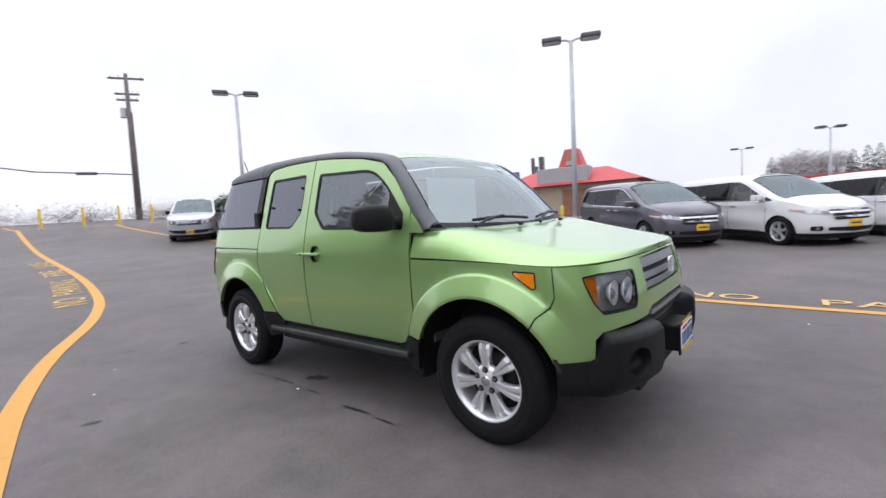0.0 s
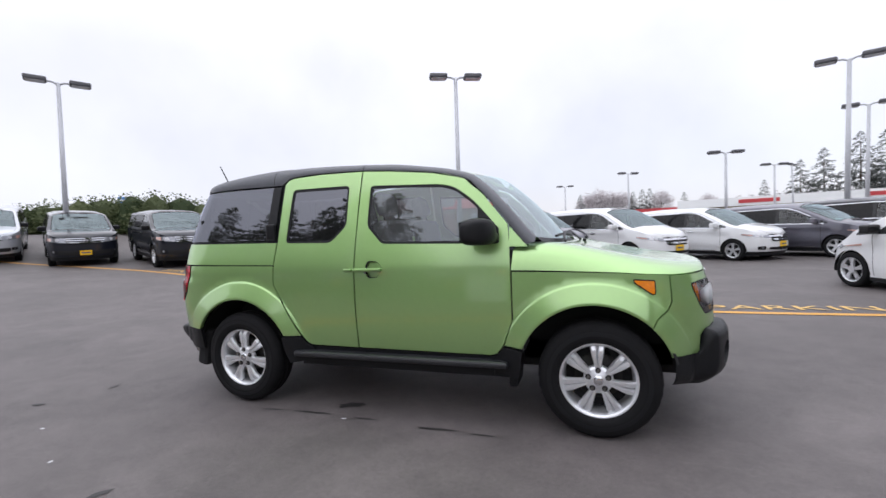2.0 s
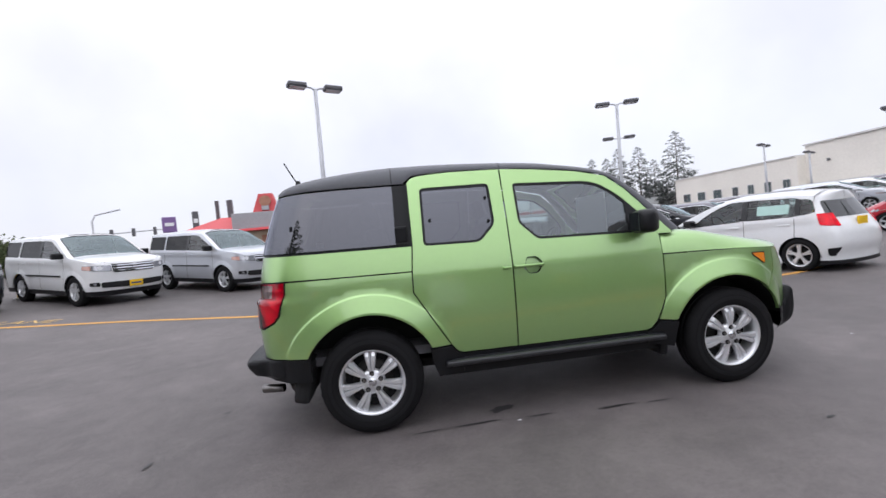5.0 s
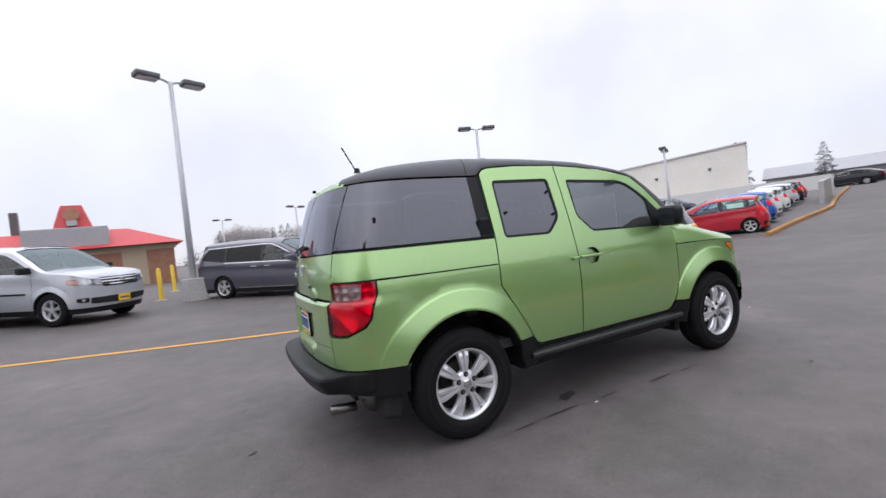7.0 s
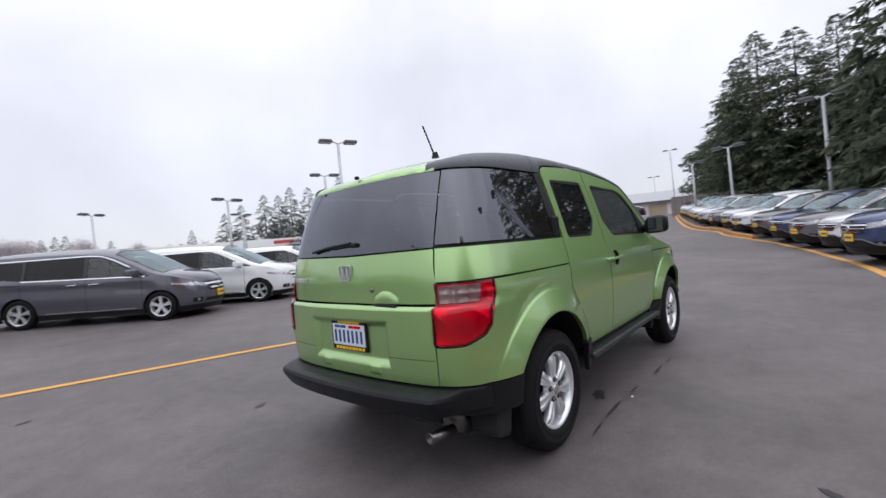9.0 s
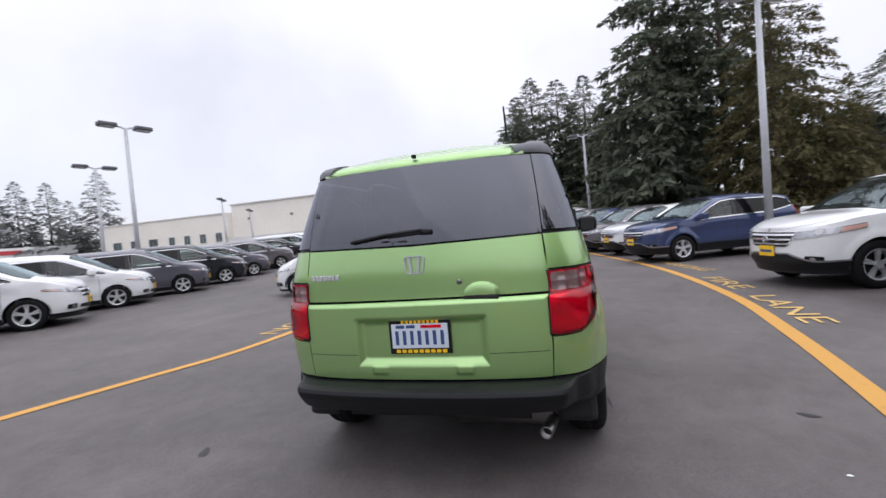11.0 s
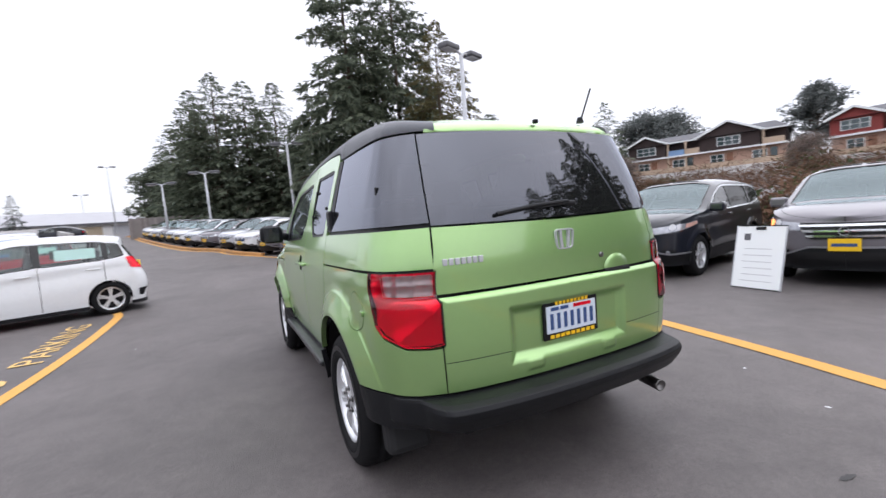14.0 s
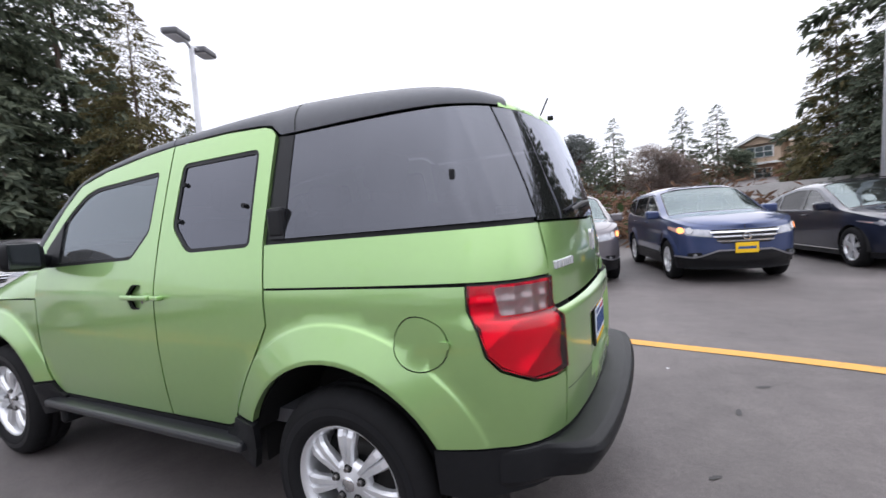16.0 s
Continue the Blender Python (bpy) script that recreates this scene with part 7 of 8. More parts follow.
def conifer_meshes(name, h, r, seed, branches, droop=0.25, low=0.06, sprays=13, size=1.0, ragged=0.35, power=0.85):
    """A trunk with whorls of drooping fronds, each frond fringed with needle sprays."""
    rng = random.Random(seed)
    vs, fs = [], []
    tv = bmesh.new()
    cyl_bm(tv, 0.012 * h, 0.001 * h, 0, h * 0.98, 10)
    lean = [rng.uniform(0.72, 1.12) for _ in range(12)]
    for i in range(branches):
        t = low + (1 - low) * ((i + rng.random()) / branches) ** 0.92
        z = h * t
        a = rng.uniform(0, 2 * math.pi)
        ln = r * (1 - t) ** power * rng.uniform(1 - ragged, 1.08) * lean[int(a / (2 * math.pi) * 12) % 12] + 0.10
        out = Vector((math.cos(a), math.sin(a), 0))
        side = Vector((-out.y, out.x, 0))
        rise = rng.uniform(0.0, 0.35) if t > 0.6 else rng.uniform(-0.25, 0.15)
        n = max(5, int(sprays * (0.42 + 0.58 * ln / r)))
        base = Vector((0, 0, z))
        tip = base + out * ln + Vector((0, 0, (rise - droop) * ln))
        if ln > 0.8 and i % 4 == 0:
            tube([base, base.lerp(tip, 0.5) + Vector((0, 0, 0.05 * ln)), tip], 0.010 * size + 0.004 * ln, tv, seg=4)
        for k in range(n):
            f = 0.12 + 0.88 * math.sqrt((k + rng.random()) / n)
            w = 0.30 * ln * (1.0 - 0.75 * f) + 0.06
            p = base + (tip - base) * f + side * rng.uniform(-w, w) + Vector((0, 0, 0.22 * ln * f * (1 - f) + rng.uniform(-0.10, 0.04) * ln * (1 - 0.5 * f)))
            sl = min(0.80, max(0.20, ln * 0.20)) * rng.uniform(0.55, 1.2) * size
            sd = 1 if k % 2 else -1
            d = (out * rng.uniform(0.2, 1.0) + side * sd * rng.uniform(0.1, 1.0) + Vector((0, 0, rng.uniform(-0.75, 0.25)))).normalized()
            spray(vs, fs, p, d, Vector((rng.uniform(-0.8, 0.8), rng.uniform(-0.8, 0.8), 1)), sl, sl * rng.uniform(0.14, 0.26))
            d2 = (d + Vector((rng.uniform(-0.8, 0.8), rng.uniform(-0.8, 0.8), rng.uniform(-1.1, 0.0)))).normalized()
            spray(vs, fs, p, d2, Vector((rng.uniform(-1, 1), 0.3, 1)), sl * 0.8, sl * rng.uniform(0.12, 0.24))
        spray(vs, fs, base + (tip - base) * 0.82, (tip - base).normalized(), Vector((0, 0, 1)), 0.2 * ln + 0.12, 0.03 * ln + 0.02)
    tm = bpy.data.meshes.new(name + "_trunk")
    tv.to_mesh(tm)
    tv.free()
    cm = bpy.data.meshes.new(name + "_crown")
    cm.from_pydata(vs, [], fs)
    return tm, cm


def clump_meshes(name, h, r, seed, clumps, low, leaf=0.30, per=60, flat=0.7, thin=1.0):
    """A crown of many leaf clumps on spreading limbs."""
    rng = random.Random(seed)
    vs, fs = [], []
    tv = bmesh.new()
    cyl_bm(tv, 0.03 * h, 0.012 * h, 0, h * 0.6, 9)
    for i in range(clumps):
        a, t = rng.uniform(0, 2 * math.pi), rng.random()
        zz = low * h + (1 - low) * h * t
        rr = r * math.sqrt(max(0.05, 1 - (2 * t - 0.9) ** 2 * 0.8)) * rng.uniform(0.35, 1.0)
        c = Vector((math.cos(a) * rr, math.sin(a) * rr, zz))
        if i % 2 == 0:
            tube([Vector((0, 0, zz * 0.65)), Vector((c.x * 0.5, c.y * 0.5, zz * 0.85)), c], 0.03, tv, seg=4)
        cr = r * rng.uniform(0.18, 0.36)
        for k in range(per):
            v = Vector((rng.gauss(0, 1), rng.gauss(0, 1), rng.gauss(0, 1))).normalized()
            p = c + Vector((v.x * cr, v.y * cr, v.z * cr * flat)) * rng.uniform(0.5, 1.0)
            d = (v + Vector((rng.uniform(-1, 1), rng.uniform(-1, 1), rng.uniform(-1, 0.6)))).normalized()
            spray(vs, fs, p, d, Vector((rng.uniform(-1, 1), rng.uniform(-1, 1), 1)), leaf * rng.uniform(0.6, 1.2), leaf * thin * rng.uniform(0.18, 0.34))
    tm, cm = bpy.data.meshes.new(name + "_trunk"), bpy.data.meshes.new(name + "_crown")
    tv.to_mesh(tm)
    tv.free()
    cm.from_pydata(vs, [], fs)
    return tm, cm


FOLIAGE = {}


def plant(name, meshes, leaf, x, y, turn, scale, label, category="tree", group="", z=None, squeeze=1.0):
    t = thing(name, label, category, group, Matrix.Translation((x, y, (ground_z(x, y) if z is None else z) - 0.1)) @ Matrix.Rotation(radians(turn), 4, "Z") @ Matrix.Diagonal((scale * squeeze, scale * squeeze, scale, 1)))
    for nm, me, mt in (("trunk", meshes[0], M["bark"]), ("crown", meshes[1], leaf)):
        key = (me.name, mt.name)
        if key not in FOLIAGE:
            FOLIAGE[key] = me if not me.materials else me.copy()
            FOLIAGE[key].materials.clear()
            FOLIAGE[key].materials.append(mt)
        ob = new(nm, FOLIAGE[key])
        ob.parent = t
    return t


FIR_BIG = conifer_meshes("big_fir", 20.0, 6.0, 3, 460, droop=0.22, sprays=46, size=0.80, ragged=0.50, power=0.74)
FIR_A = conifer_meshes("fir", 13.0, 3.8, 5, 430, droop=0.24, sprays=26, size=0.74, ragged=0.42, power=0.64)
FIR_B = conifer_meshes("fir_slim", 13.0, 3.5, 8, 450, droop=0.30, sprays=24, size=0.74, ragged=0.45, power=0.68)
CEDAR = conifer_meshes("cedar", 11.5, 4.0, 12, 440, droop=0.45, low=0.04, sprays=52, size=0.50, ragged=0.30, power=0.70)
FIR_FAR = conifer_meshes("far_fir", 13.0, 3.7, 6, 230, droop=0.26, sprays=15, size=1.15, ragged=0.45, power=0.68)
PINE = clump_meshes("pine", 10.0, 3.0, 21, 90, 0.28, leaf=0.42, per=80)
BARE = clump_meshes("bare_tree", 7.0, 3.4, 27, 90, 0.10, leaf=0.66, per=85, thin=0.17)
BROAD = clump_meshes("broad_evergreen", 8.0, 3.6, 23, 100, 0.15, leaf=0.36, per=90)


def polar(x, y, az, d):
    return x + d * math.cos(radians(az)), y + d * math.sin(radians(az))


CX, CY = -3.5, 1.4
plant("fir_tree", FIR_BIG, M["fir"], *polar(CX, CY, -16.5, 29), 20, 1.0, "very tall dark green fir with ragged branches", group="firs by the car park")
plant("fir_tree", FIR_BIG, M["fir"], *polar(CX, CY, -22.5, 31), 140, 0.98, "very tall dark green fir with ragged branches", group="firs by the car park")
plant("cedar_tree", CEDAR, M["cedar"], *polar(CX, CY, -27.8, 25), 0, 1.04, "dense brownish green cedar behind the crossovers")
plant("cedar_tree", CEDAR, M["cedar"], *polar(CX, CY, -33.0, 27), 70, 0.56, "smaller brownish green cedar behind the crossovers")
for az, d, s, kind, tn in ((4.5, 62, 0.80, BROAD, 0), (4.0, 60, 0.95, FIR_A, 10), (1.8, 50, 1.08, FIR_A, 100), (1.4, 44, 0.84, FIR_B, 200), (-0.7, 42, 1.05, FIR_A, 300), (-3.9, 41, 0.99, FIR_A, 45), (-7.2, 40, 0.97, FIR_B, 150), (-9.6, 39, 0.72, FIR_A, 250), (-11.5, 38, 0.74, FIR_A, 80), (1.2, 52, 0.92, FIR_A, 20), (-5.4, 46, 0.9, FIR_A, 220), (2.4, 55, 0.7, BROAD, 60)):
    broad = kind is BROAD
    plant("evergreen_tree" if broad else "fir_tree", kind, M["pine"] if broad else M["fir"], *polar(CX, CY, az, d), tn, s * (1.25 if broad else 1.0), "dark green fir in the row beyond the cars", group="firs by the car park", squeeze=1.3)
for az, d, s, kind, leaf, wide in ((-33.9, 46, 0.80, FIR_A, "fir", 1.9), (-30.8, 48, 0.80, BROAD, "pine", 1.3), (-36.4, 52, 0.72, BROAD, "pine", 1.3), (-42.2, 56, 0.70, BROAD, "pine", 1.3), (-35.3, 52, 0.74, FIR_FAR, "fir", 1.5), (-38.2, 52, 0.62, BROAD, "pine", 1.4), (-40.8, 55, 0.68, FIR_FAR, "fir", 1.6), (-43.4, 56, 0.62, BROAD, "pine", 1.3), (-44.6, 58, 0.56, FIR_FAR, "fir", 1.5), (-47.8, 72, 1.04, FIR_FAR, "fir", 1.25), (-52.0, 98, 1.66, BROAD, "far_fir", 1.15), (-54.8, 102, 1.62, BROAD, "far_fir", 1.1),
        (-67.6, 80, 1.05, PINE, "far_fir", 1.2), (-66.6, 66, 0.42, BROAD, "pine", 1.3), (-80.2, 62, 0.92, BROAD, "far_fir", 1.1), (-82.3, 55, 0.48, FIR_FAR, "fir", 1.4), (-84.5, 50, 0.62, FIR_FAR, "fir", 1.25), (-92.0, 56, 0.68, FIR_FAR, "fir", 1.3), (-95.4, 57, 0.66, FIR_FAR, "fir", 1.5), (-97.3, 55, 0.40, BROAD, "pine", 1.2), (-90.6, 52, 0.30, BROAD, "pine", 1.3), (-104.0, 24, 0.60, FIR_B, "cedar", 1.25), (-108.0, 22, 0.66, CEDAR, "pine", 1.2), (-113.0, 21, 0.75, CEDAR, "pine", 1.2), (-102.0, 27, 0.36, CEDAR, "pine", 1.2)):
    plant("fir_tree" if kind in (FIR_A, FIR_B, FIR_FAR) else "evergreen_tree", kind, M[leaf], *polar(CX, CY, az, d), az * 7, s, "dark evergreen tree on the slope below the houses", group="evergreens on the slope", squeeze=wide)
for az, d, s in ((-35.6, 45, 0.72), (-37.6, 45, 0.92), (-42.4, 48, 0.80), (-46.6, 52, 0.66), (-49.0, 56, 0.62), (-67.0, 60, 0.55), (-88.4, 46, 0.62), (-90.5, 46, 0.5)):
    plant("bare_tree", BARE, M["bare_brown"], *polar(CX, CY, az, d), az * 11, s, "bare reddish brown deciduous tree on the slope", group="bare trees on the slope", squeeze=1.2)
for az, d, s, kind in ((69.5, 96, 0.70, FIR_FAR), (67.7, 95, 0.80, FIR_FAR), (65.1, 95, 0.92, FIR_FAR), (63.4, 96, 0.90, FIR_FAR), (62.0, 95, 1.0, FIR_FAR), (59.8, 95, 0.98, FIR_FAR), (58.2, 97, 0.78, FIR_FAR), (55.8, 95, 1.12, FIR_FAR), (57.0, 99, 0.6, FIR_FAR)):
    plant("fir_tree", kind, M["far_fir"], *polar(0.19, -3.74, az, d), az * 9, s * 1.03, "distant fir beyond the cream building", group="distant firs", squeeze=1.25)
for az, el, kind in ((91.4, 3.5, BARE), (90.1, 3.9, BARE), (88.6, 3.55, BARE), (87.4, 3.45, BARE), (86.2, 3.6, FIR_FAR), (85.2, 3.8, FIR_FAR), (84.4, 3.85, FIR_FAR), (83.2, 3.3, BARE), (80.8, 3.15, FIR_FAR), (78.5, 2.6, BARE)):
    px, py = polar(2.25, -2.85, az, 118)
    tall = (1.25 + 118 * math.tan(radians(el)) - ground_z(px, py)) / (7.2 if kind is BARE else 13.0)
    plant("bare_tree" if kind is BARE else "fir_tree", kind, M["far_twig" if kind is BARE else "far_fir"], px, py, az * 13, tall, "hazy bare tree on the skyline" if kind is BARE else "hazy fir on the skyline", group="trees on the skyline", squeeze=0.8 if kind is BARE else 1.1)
for x, y, s in ((-2, 100, 0.55), (9, 104, 0.5), (36, 110, 0.6), (62, 22, 0.45), (70, 36, 0.7)):
    plant("fir_tree", FIR_FAR, M["far_fir"], x, y, x * 5, s, "distant fir on the skyline", group="distant firs")


for az, d, s in ((-121.5, 25, 0.92), (-126.5, 27, 0.98), (-131.0, 29, 0.86), (-137.5, 28, 0.80), (-144.5, 31, 0.76)):
    plant("fir_tree", FIR_BIG, M["fir"], *polar(0.0, -1.5, az, d), az * 5, s, "tall dark fir at the edge of the car park", group="firs by the car park", squeeze=1.2)


def brush(name, label, leaf, spots, n, size, spread, seed, cat="bush", core=0.0):
    """Tangled brush: thin blades over mounds of (x, y, width, height)."""
    rng = random.Random(seed)
    vs, fs = [], []
    for x, y, w, hh in spots:
        for k in range(n):
            a, q = rng.uniform(0, 2 * math.pi), math.sqrt(rng.random())
            px, py = x + math.cos(a) * w * q, y + math.sin(a) * w * 0.8 * q
            top = hh * math.sqrt(max(0.02, 1 - q * q)) * rng.uniform(0.35, 1.05)
            p = Vector((px, py, ground_z(px, py) + top * rng.uniform(0.3, 1)))
            d = Vector((rng.uniform(-1, 1), rng.uniform(-1, 1), rng.uniform(-0.5, 0.9))).normalized()
            s = size * rng.uniform(0.5, 1.3)
            spray(vs, fs, p, d, Vector((rng.uniform(-1, 1), rng.uniform(-1, 1), 1)), s, s * spread * rng.uniform(0.6, 1.2))
        if core:
            cb = bmesh.new()
            bmesh.ops.create_icosphere(cb, subdivisions=2, radius=1.0)
            k = len(vs)
            for v in cb.verts:
                q = v.co * rng.uniform(0.85, 1.05)
                vs.append(Vector((x + q.x * w * core, y + q.y * w * core * 0.8, ground_z(x, y) + max(-0.05, q.z) * hh * core)))
            fs += [tuple(k + v.index for v in f.verts) for f in cb.faces]
            cb.free()
    me = bpy.data.meshes.new(name)
    me.from_pydata(vs, [], fs)
    return tagged(mesh_part(name, me, leaf), label, cat, kind="stuff")


rb_ = random.Random(4)
bank = [(x + rb_.uniform(-0.8, 0.8), -13.4 - rb_.random() * 2.5 - max(0, x - 6) * 0.45, rb_.uniform(1.6, 2.4), rb_.uniform(0.9, 1.6)) for x in range(-16, 26, 1)]
bank += [(x + rb_.uniform(-1.5, 1.5), -20 - rb_.random() * 14 - max(0, x - 6) * 0.45, rb_.uniform(2.0, 3.2), rb_.uniform(1.0, 1.9)) for x in range(-14, 46, 2)]
bank += [(x + rb_.uniform(-3, 3), -42 - rb_.random() * 22, rb_.uniform(3.0, 4.5), rb_.uniform(1.5, 2.6)) for x in range(-16, 66, 3)]
brush("brambles", "brown winter brambles on the bank behind the cars", M["bramble"], bank, 330, 0.55, 0.10, 31)
brush("ivy", "green ivy and weeds among the brambles", M["ivy"], bank[::2], 170, 0.34, 0.34, 32)
brush("bare_bushes", "bare reddish bushes along the slope", M["bramble"], [(polar(CX, CY, az, 50)[0], polar(CX, CY, az, 50)[1], 3.2, 3.4) for az in (-34, -37, -39, -41, -43, -45, -47, -49, -52, -55, -58, -62, -66, -70, -74, -78, -86, -88, -90, -94)], 420, 0.8, 0.05, 33)
brush("hedge", "dense green hedge behind the SUVs", M["hedge"], [(-24 + i * 0.9, 9.4 + i * 0.62, 1.5, hh) for i, hh in enumerate((1.5, 1.65, 1.8, 1.95, 2.05, 2.1, 2.05, 1.9, 1.7, 1.45, 1.15))], 4600, 0.15, 0.40, 34, "hedge", core=0.86)
brush("roadside_bushes", "bare grey brown bushes beyond the bollards", M["twig"], [(-34 - (i % 3) * 2, -2.0 + i * 1.7, 1.6, 1.7) for i in range(11)], 900, 0.42, 0.025, 35)
brush("distant_bare_trees", "hazy bare trees on the skyline", M["twig"], [polar(0, 0, az, 118) + (5.0, hh) for az, hh in ((76, 4.5), (73, 6.0), (71.5, 5.6), (20.5, 8.5), (17.5, 6.0), (93, 4.6))], 420, 1.6, 0.05, 36, "tree")

# ---- buildings ----
def house_part(name, x0, x1, y0, y1, z0, z1, material, parent, label="", bevel=0.0):
    return part(name, box(x0, x1, y0, y1, z0, z1, bevel), material, parent, label)


bld = thing("showroom_building", "long cream stucco building with small dark windows", "building", at=Matrix.Translation((-3.5, 0.0, 1.28)) @ Matrix.Scale(1.17, 4) @ Matrix.Translation((3.5, 0.0, -1.28)))
def block(name, pts, z0, z1, material, parent, label=""):
    bm = bmesh.new()
    lo, hi = [bm.verts.new((x, y, z0)) for x, y in pts], [bm.verts.new((x, y, z1)) for x, y in pts]
    bm.faces.new(hi)
    for i in range(len(pts)):
        bm.faces.new((lo[i], lo[(i + 1) % len(pts)], hi[(i + 1) % len(pts)], hi[i]))
    return part(name, bm, material, parent, label)


block("tall_hall", [(42.0, 20.5), (62.0, 31.0), (62.0, 38.5), (42.0, 38.5)], 0.6, 6.75, M["stucco"], bld, "taller blank cream hall")
house_part("low_wing", 41.0, 58.0, 38.5, 58.5, 0.6, 5.75, M["stucco"], bld, "lower cream wing with windows")
block("coping", [(41.85, 20.35), (62.1, 30.9), (62.1, 38.6), (41.85, 38.6)], 6.75, 6.90, M["stucco_low"], bld)
house_part("coping", 40.88, 58.1, 38.62, 58.6, 5.75, 5.88, M["stucco_low"], bld)
house_part("base_wall", 41.3, 41.6, 14.0, 38.5, 0.6, 2.75, M["stucco_low"], bld, "pale low wall along the hall")
for i, yy in enumerate((39.8, 42.2, 44.6, 47.0, 50.0, 53.0, 56.0)):
    w = 0.95 if i < 4 else 1.5
    fr = house_part("window_frame", 40.93, 41.0, yy - w / 2, yy + w / 2, 2.35, 3.55, M["stucco_low"], bld)
    house_part("pane", 40.90, 40.94, yy - w / 2 + 0.06, yy - 0.03, 2.42, 3.48, M["bld_glass"], fr)
    house_part("pane", 40.90, 40.94, yy + 0.03, yy + w / 2 - 0.06, 2.42, 3.48, M["bld_glass"], fr)
for yy in (24.0, 30.0, 36.0):
    house_part("wall_lamp", 41.85, 42.0, yy - 0.12, yy + 0.12, 4.8, 5.05, M["pole_dark"], bld)
house_part("roof_unit", 47, 48.5, 46, 48, 5.88, 6.5, M["roof_grey"], bld)

sheds = thing("long_low_building", "long low white building with a grey metal roof", "building", at=Matrix.Translation((67.5, 31.0, 1.6)) @ Matrix.Rotation(radians(-67), 4, "Z"))
house_part("wall", 0, 36, 0, 10, 0, 2.6, M["stucco_low"], sheds, "white wall")
bm = bmesh.new()
v = [bm.verts.new(p) for p in ((-0.4, -0.6, 2.5), (36.4, -0.6, 2.5), (36.4, 5, 4.3), (-0.4, 5, 4.3), (36.4, 10.6, 2.5), (-0.4, 10.6, 2.5))]
for f in ((0, 1, 2, 3), (3, 2, 4, 5), (0, 3, 5), (1, 4, 2)):
    bm.faces.new([v[i] for i in f])
part("roof", bm, M["roof_grey"], sheds, "grey metal roof")
house_part("eave", -0.4, 36.4, -0.7, -0.55, 2.28, 2.52, M["pole_dark"], sheds)
for i in range(9):
    house_part("garage_door", 1.5 + i * 3.9, 4.2 + i * 3.9, -0.06, 0.0, 0.0, 2.0, M["roof_grey"] if i % 3 else M["tan"], sheds)

dealer = thing("distant_showroom", "distant low showroom with a white and red fascia", "building", at=Matrix.Translation((16, 84, 0.4)) @ Matrix.Rotation(radians(-12), 4, "Z"))
house_part("wall", 0, 34, 0, 10, 0, 2.6, M["tan"], dealer)
house_part("fascia", -1, 35, -0.6, 0.0, 2.6, 4.0, M["paper"], dealer, "white fascia")
for a, b in ((8, 13.5), (24, 28)):
    house_part("fascia_bar", a, b, -0.68, -0.6, 3.0, 3.6, M["red_roof"], dealer)
house_part("red_canopy", -14, -1, -0.6, 6, 2.2, 3.0, M["red_roof"], dealer)

rest = thing("restaurant", "small brick restaurant with a bright red metal roof", "building", at=Matrix.Translation((-4.6, 23.2, ground_z(-7, 25))) @ Matrix.Rotation(radians(8), 4, "Z"))
house_part("wall", -8.6, 0, 0, 8, -0.2, 1.95, M["brick"], rest, "brown brick wall")
for a, b in ((-2.2, -1.2), (-5.6, -4.2)):
    house_part("wall_panel", a, b, -0.03, 0.0, -0.2, 1.75, M["tan"], rest)
house_part("lintel_band", -8.7, 0.1, -0.06, 0.0, 1.66, 1.92, M["tan"], rest)


def hip(name, x0, x1, y0, y1, z0, z1, inx, iny, material, parent, label=""):
    bm = bmesh.new()
    v = [bm.verts.new(p) for p in ((x0, y0, z0), (x1, y0, z0), (x1, y1, z0), (x0, y1, z0), (x0 + inx, y0 + iny, z1), (x1 - inx, y0 + iny, z1), (x1 - inx, y1 - iny, z1), (x0 + inx, y1 - iny, z1))]
    for f in ((0, 1, 5, 4), (1, 2, 6, 5), (2, 3, 7, 6), (3, 0, 4, 7), (4, 5, 6, 7), (3, 2, 1, 0)):
        bm.faces.new([v[i] for i in f])
    return part(name, bm, material, parent, label)


hip("roof", -9.0, 0.45, -0.45, 8.4, 1.95, 2.95, 2.3, 2.3, M["red_roof"], rest, "red hipped roof")
cup = hip("cupola", -4.9, -3.1, 1.2, 3.0, 2.6, 4.25, 0.5, 0.5, M["red_roof"], rest, "tapered red cupola")
house_part("cupola_light", -4.2, -3.8, 1.16, 1.5, 3.2, 3.45, M["roof_grey"], cup)
part("round_sign", cyl_bm(bmesh.new(), 0.34, 0.34, 0, 0.06, 20, Matrix.Translation((-4.0, 1.42, 3.75)) @ Matrix.Rotation(radians(75), 4, "X")), M["brick"], cup)
house_part("roof_unit", -5.7, -2.6, -0.1, 1.1, 2.0, 3.0, M["roof_grey"], rest, "grey rooftop air unit", 0.03)
house_part("roof_vent", -6.4, -6.1, 2.5, 2.8, 2.6, 4.1, M["pole_dark"], rest)
house_part("roof_vent", -7.3, -7.1, 3.5, 3.7, 2.6, 4.2, M["pole_dark"], rest)

M["dark_siding"] = mat("dark_brown_siding", (0.045, 0.03, 0.028), 0.85, scale=2.0, vary=0.15)
M["red_siding"] = mat("barn_red_siding", (0.24, 0.045, 0.04), 0.85, scale=2.0, vary=0.15)
M["beige"] = mat("beige_stucco_lower", (0.50, 0.38, 0.28), 0.9, scale=1.0, vary=0.1)
M["shingle"] = mat("grey_shingles", (0.12, 0.12, 0.13), 0.9, scale=3.0, vary=0.2)


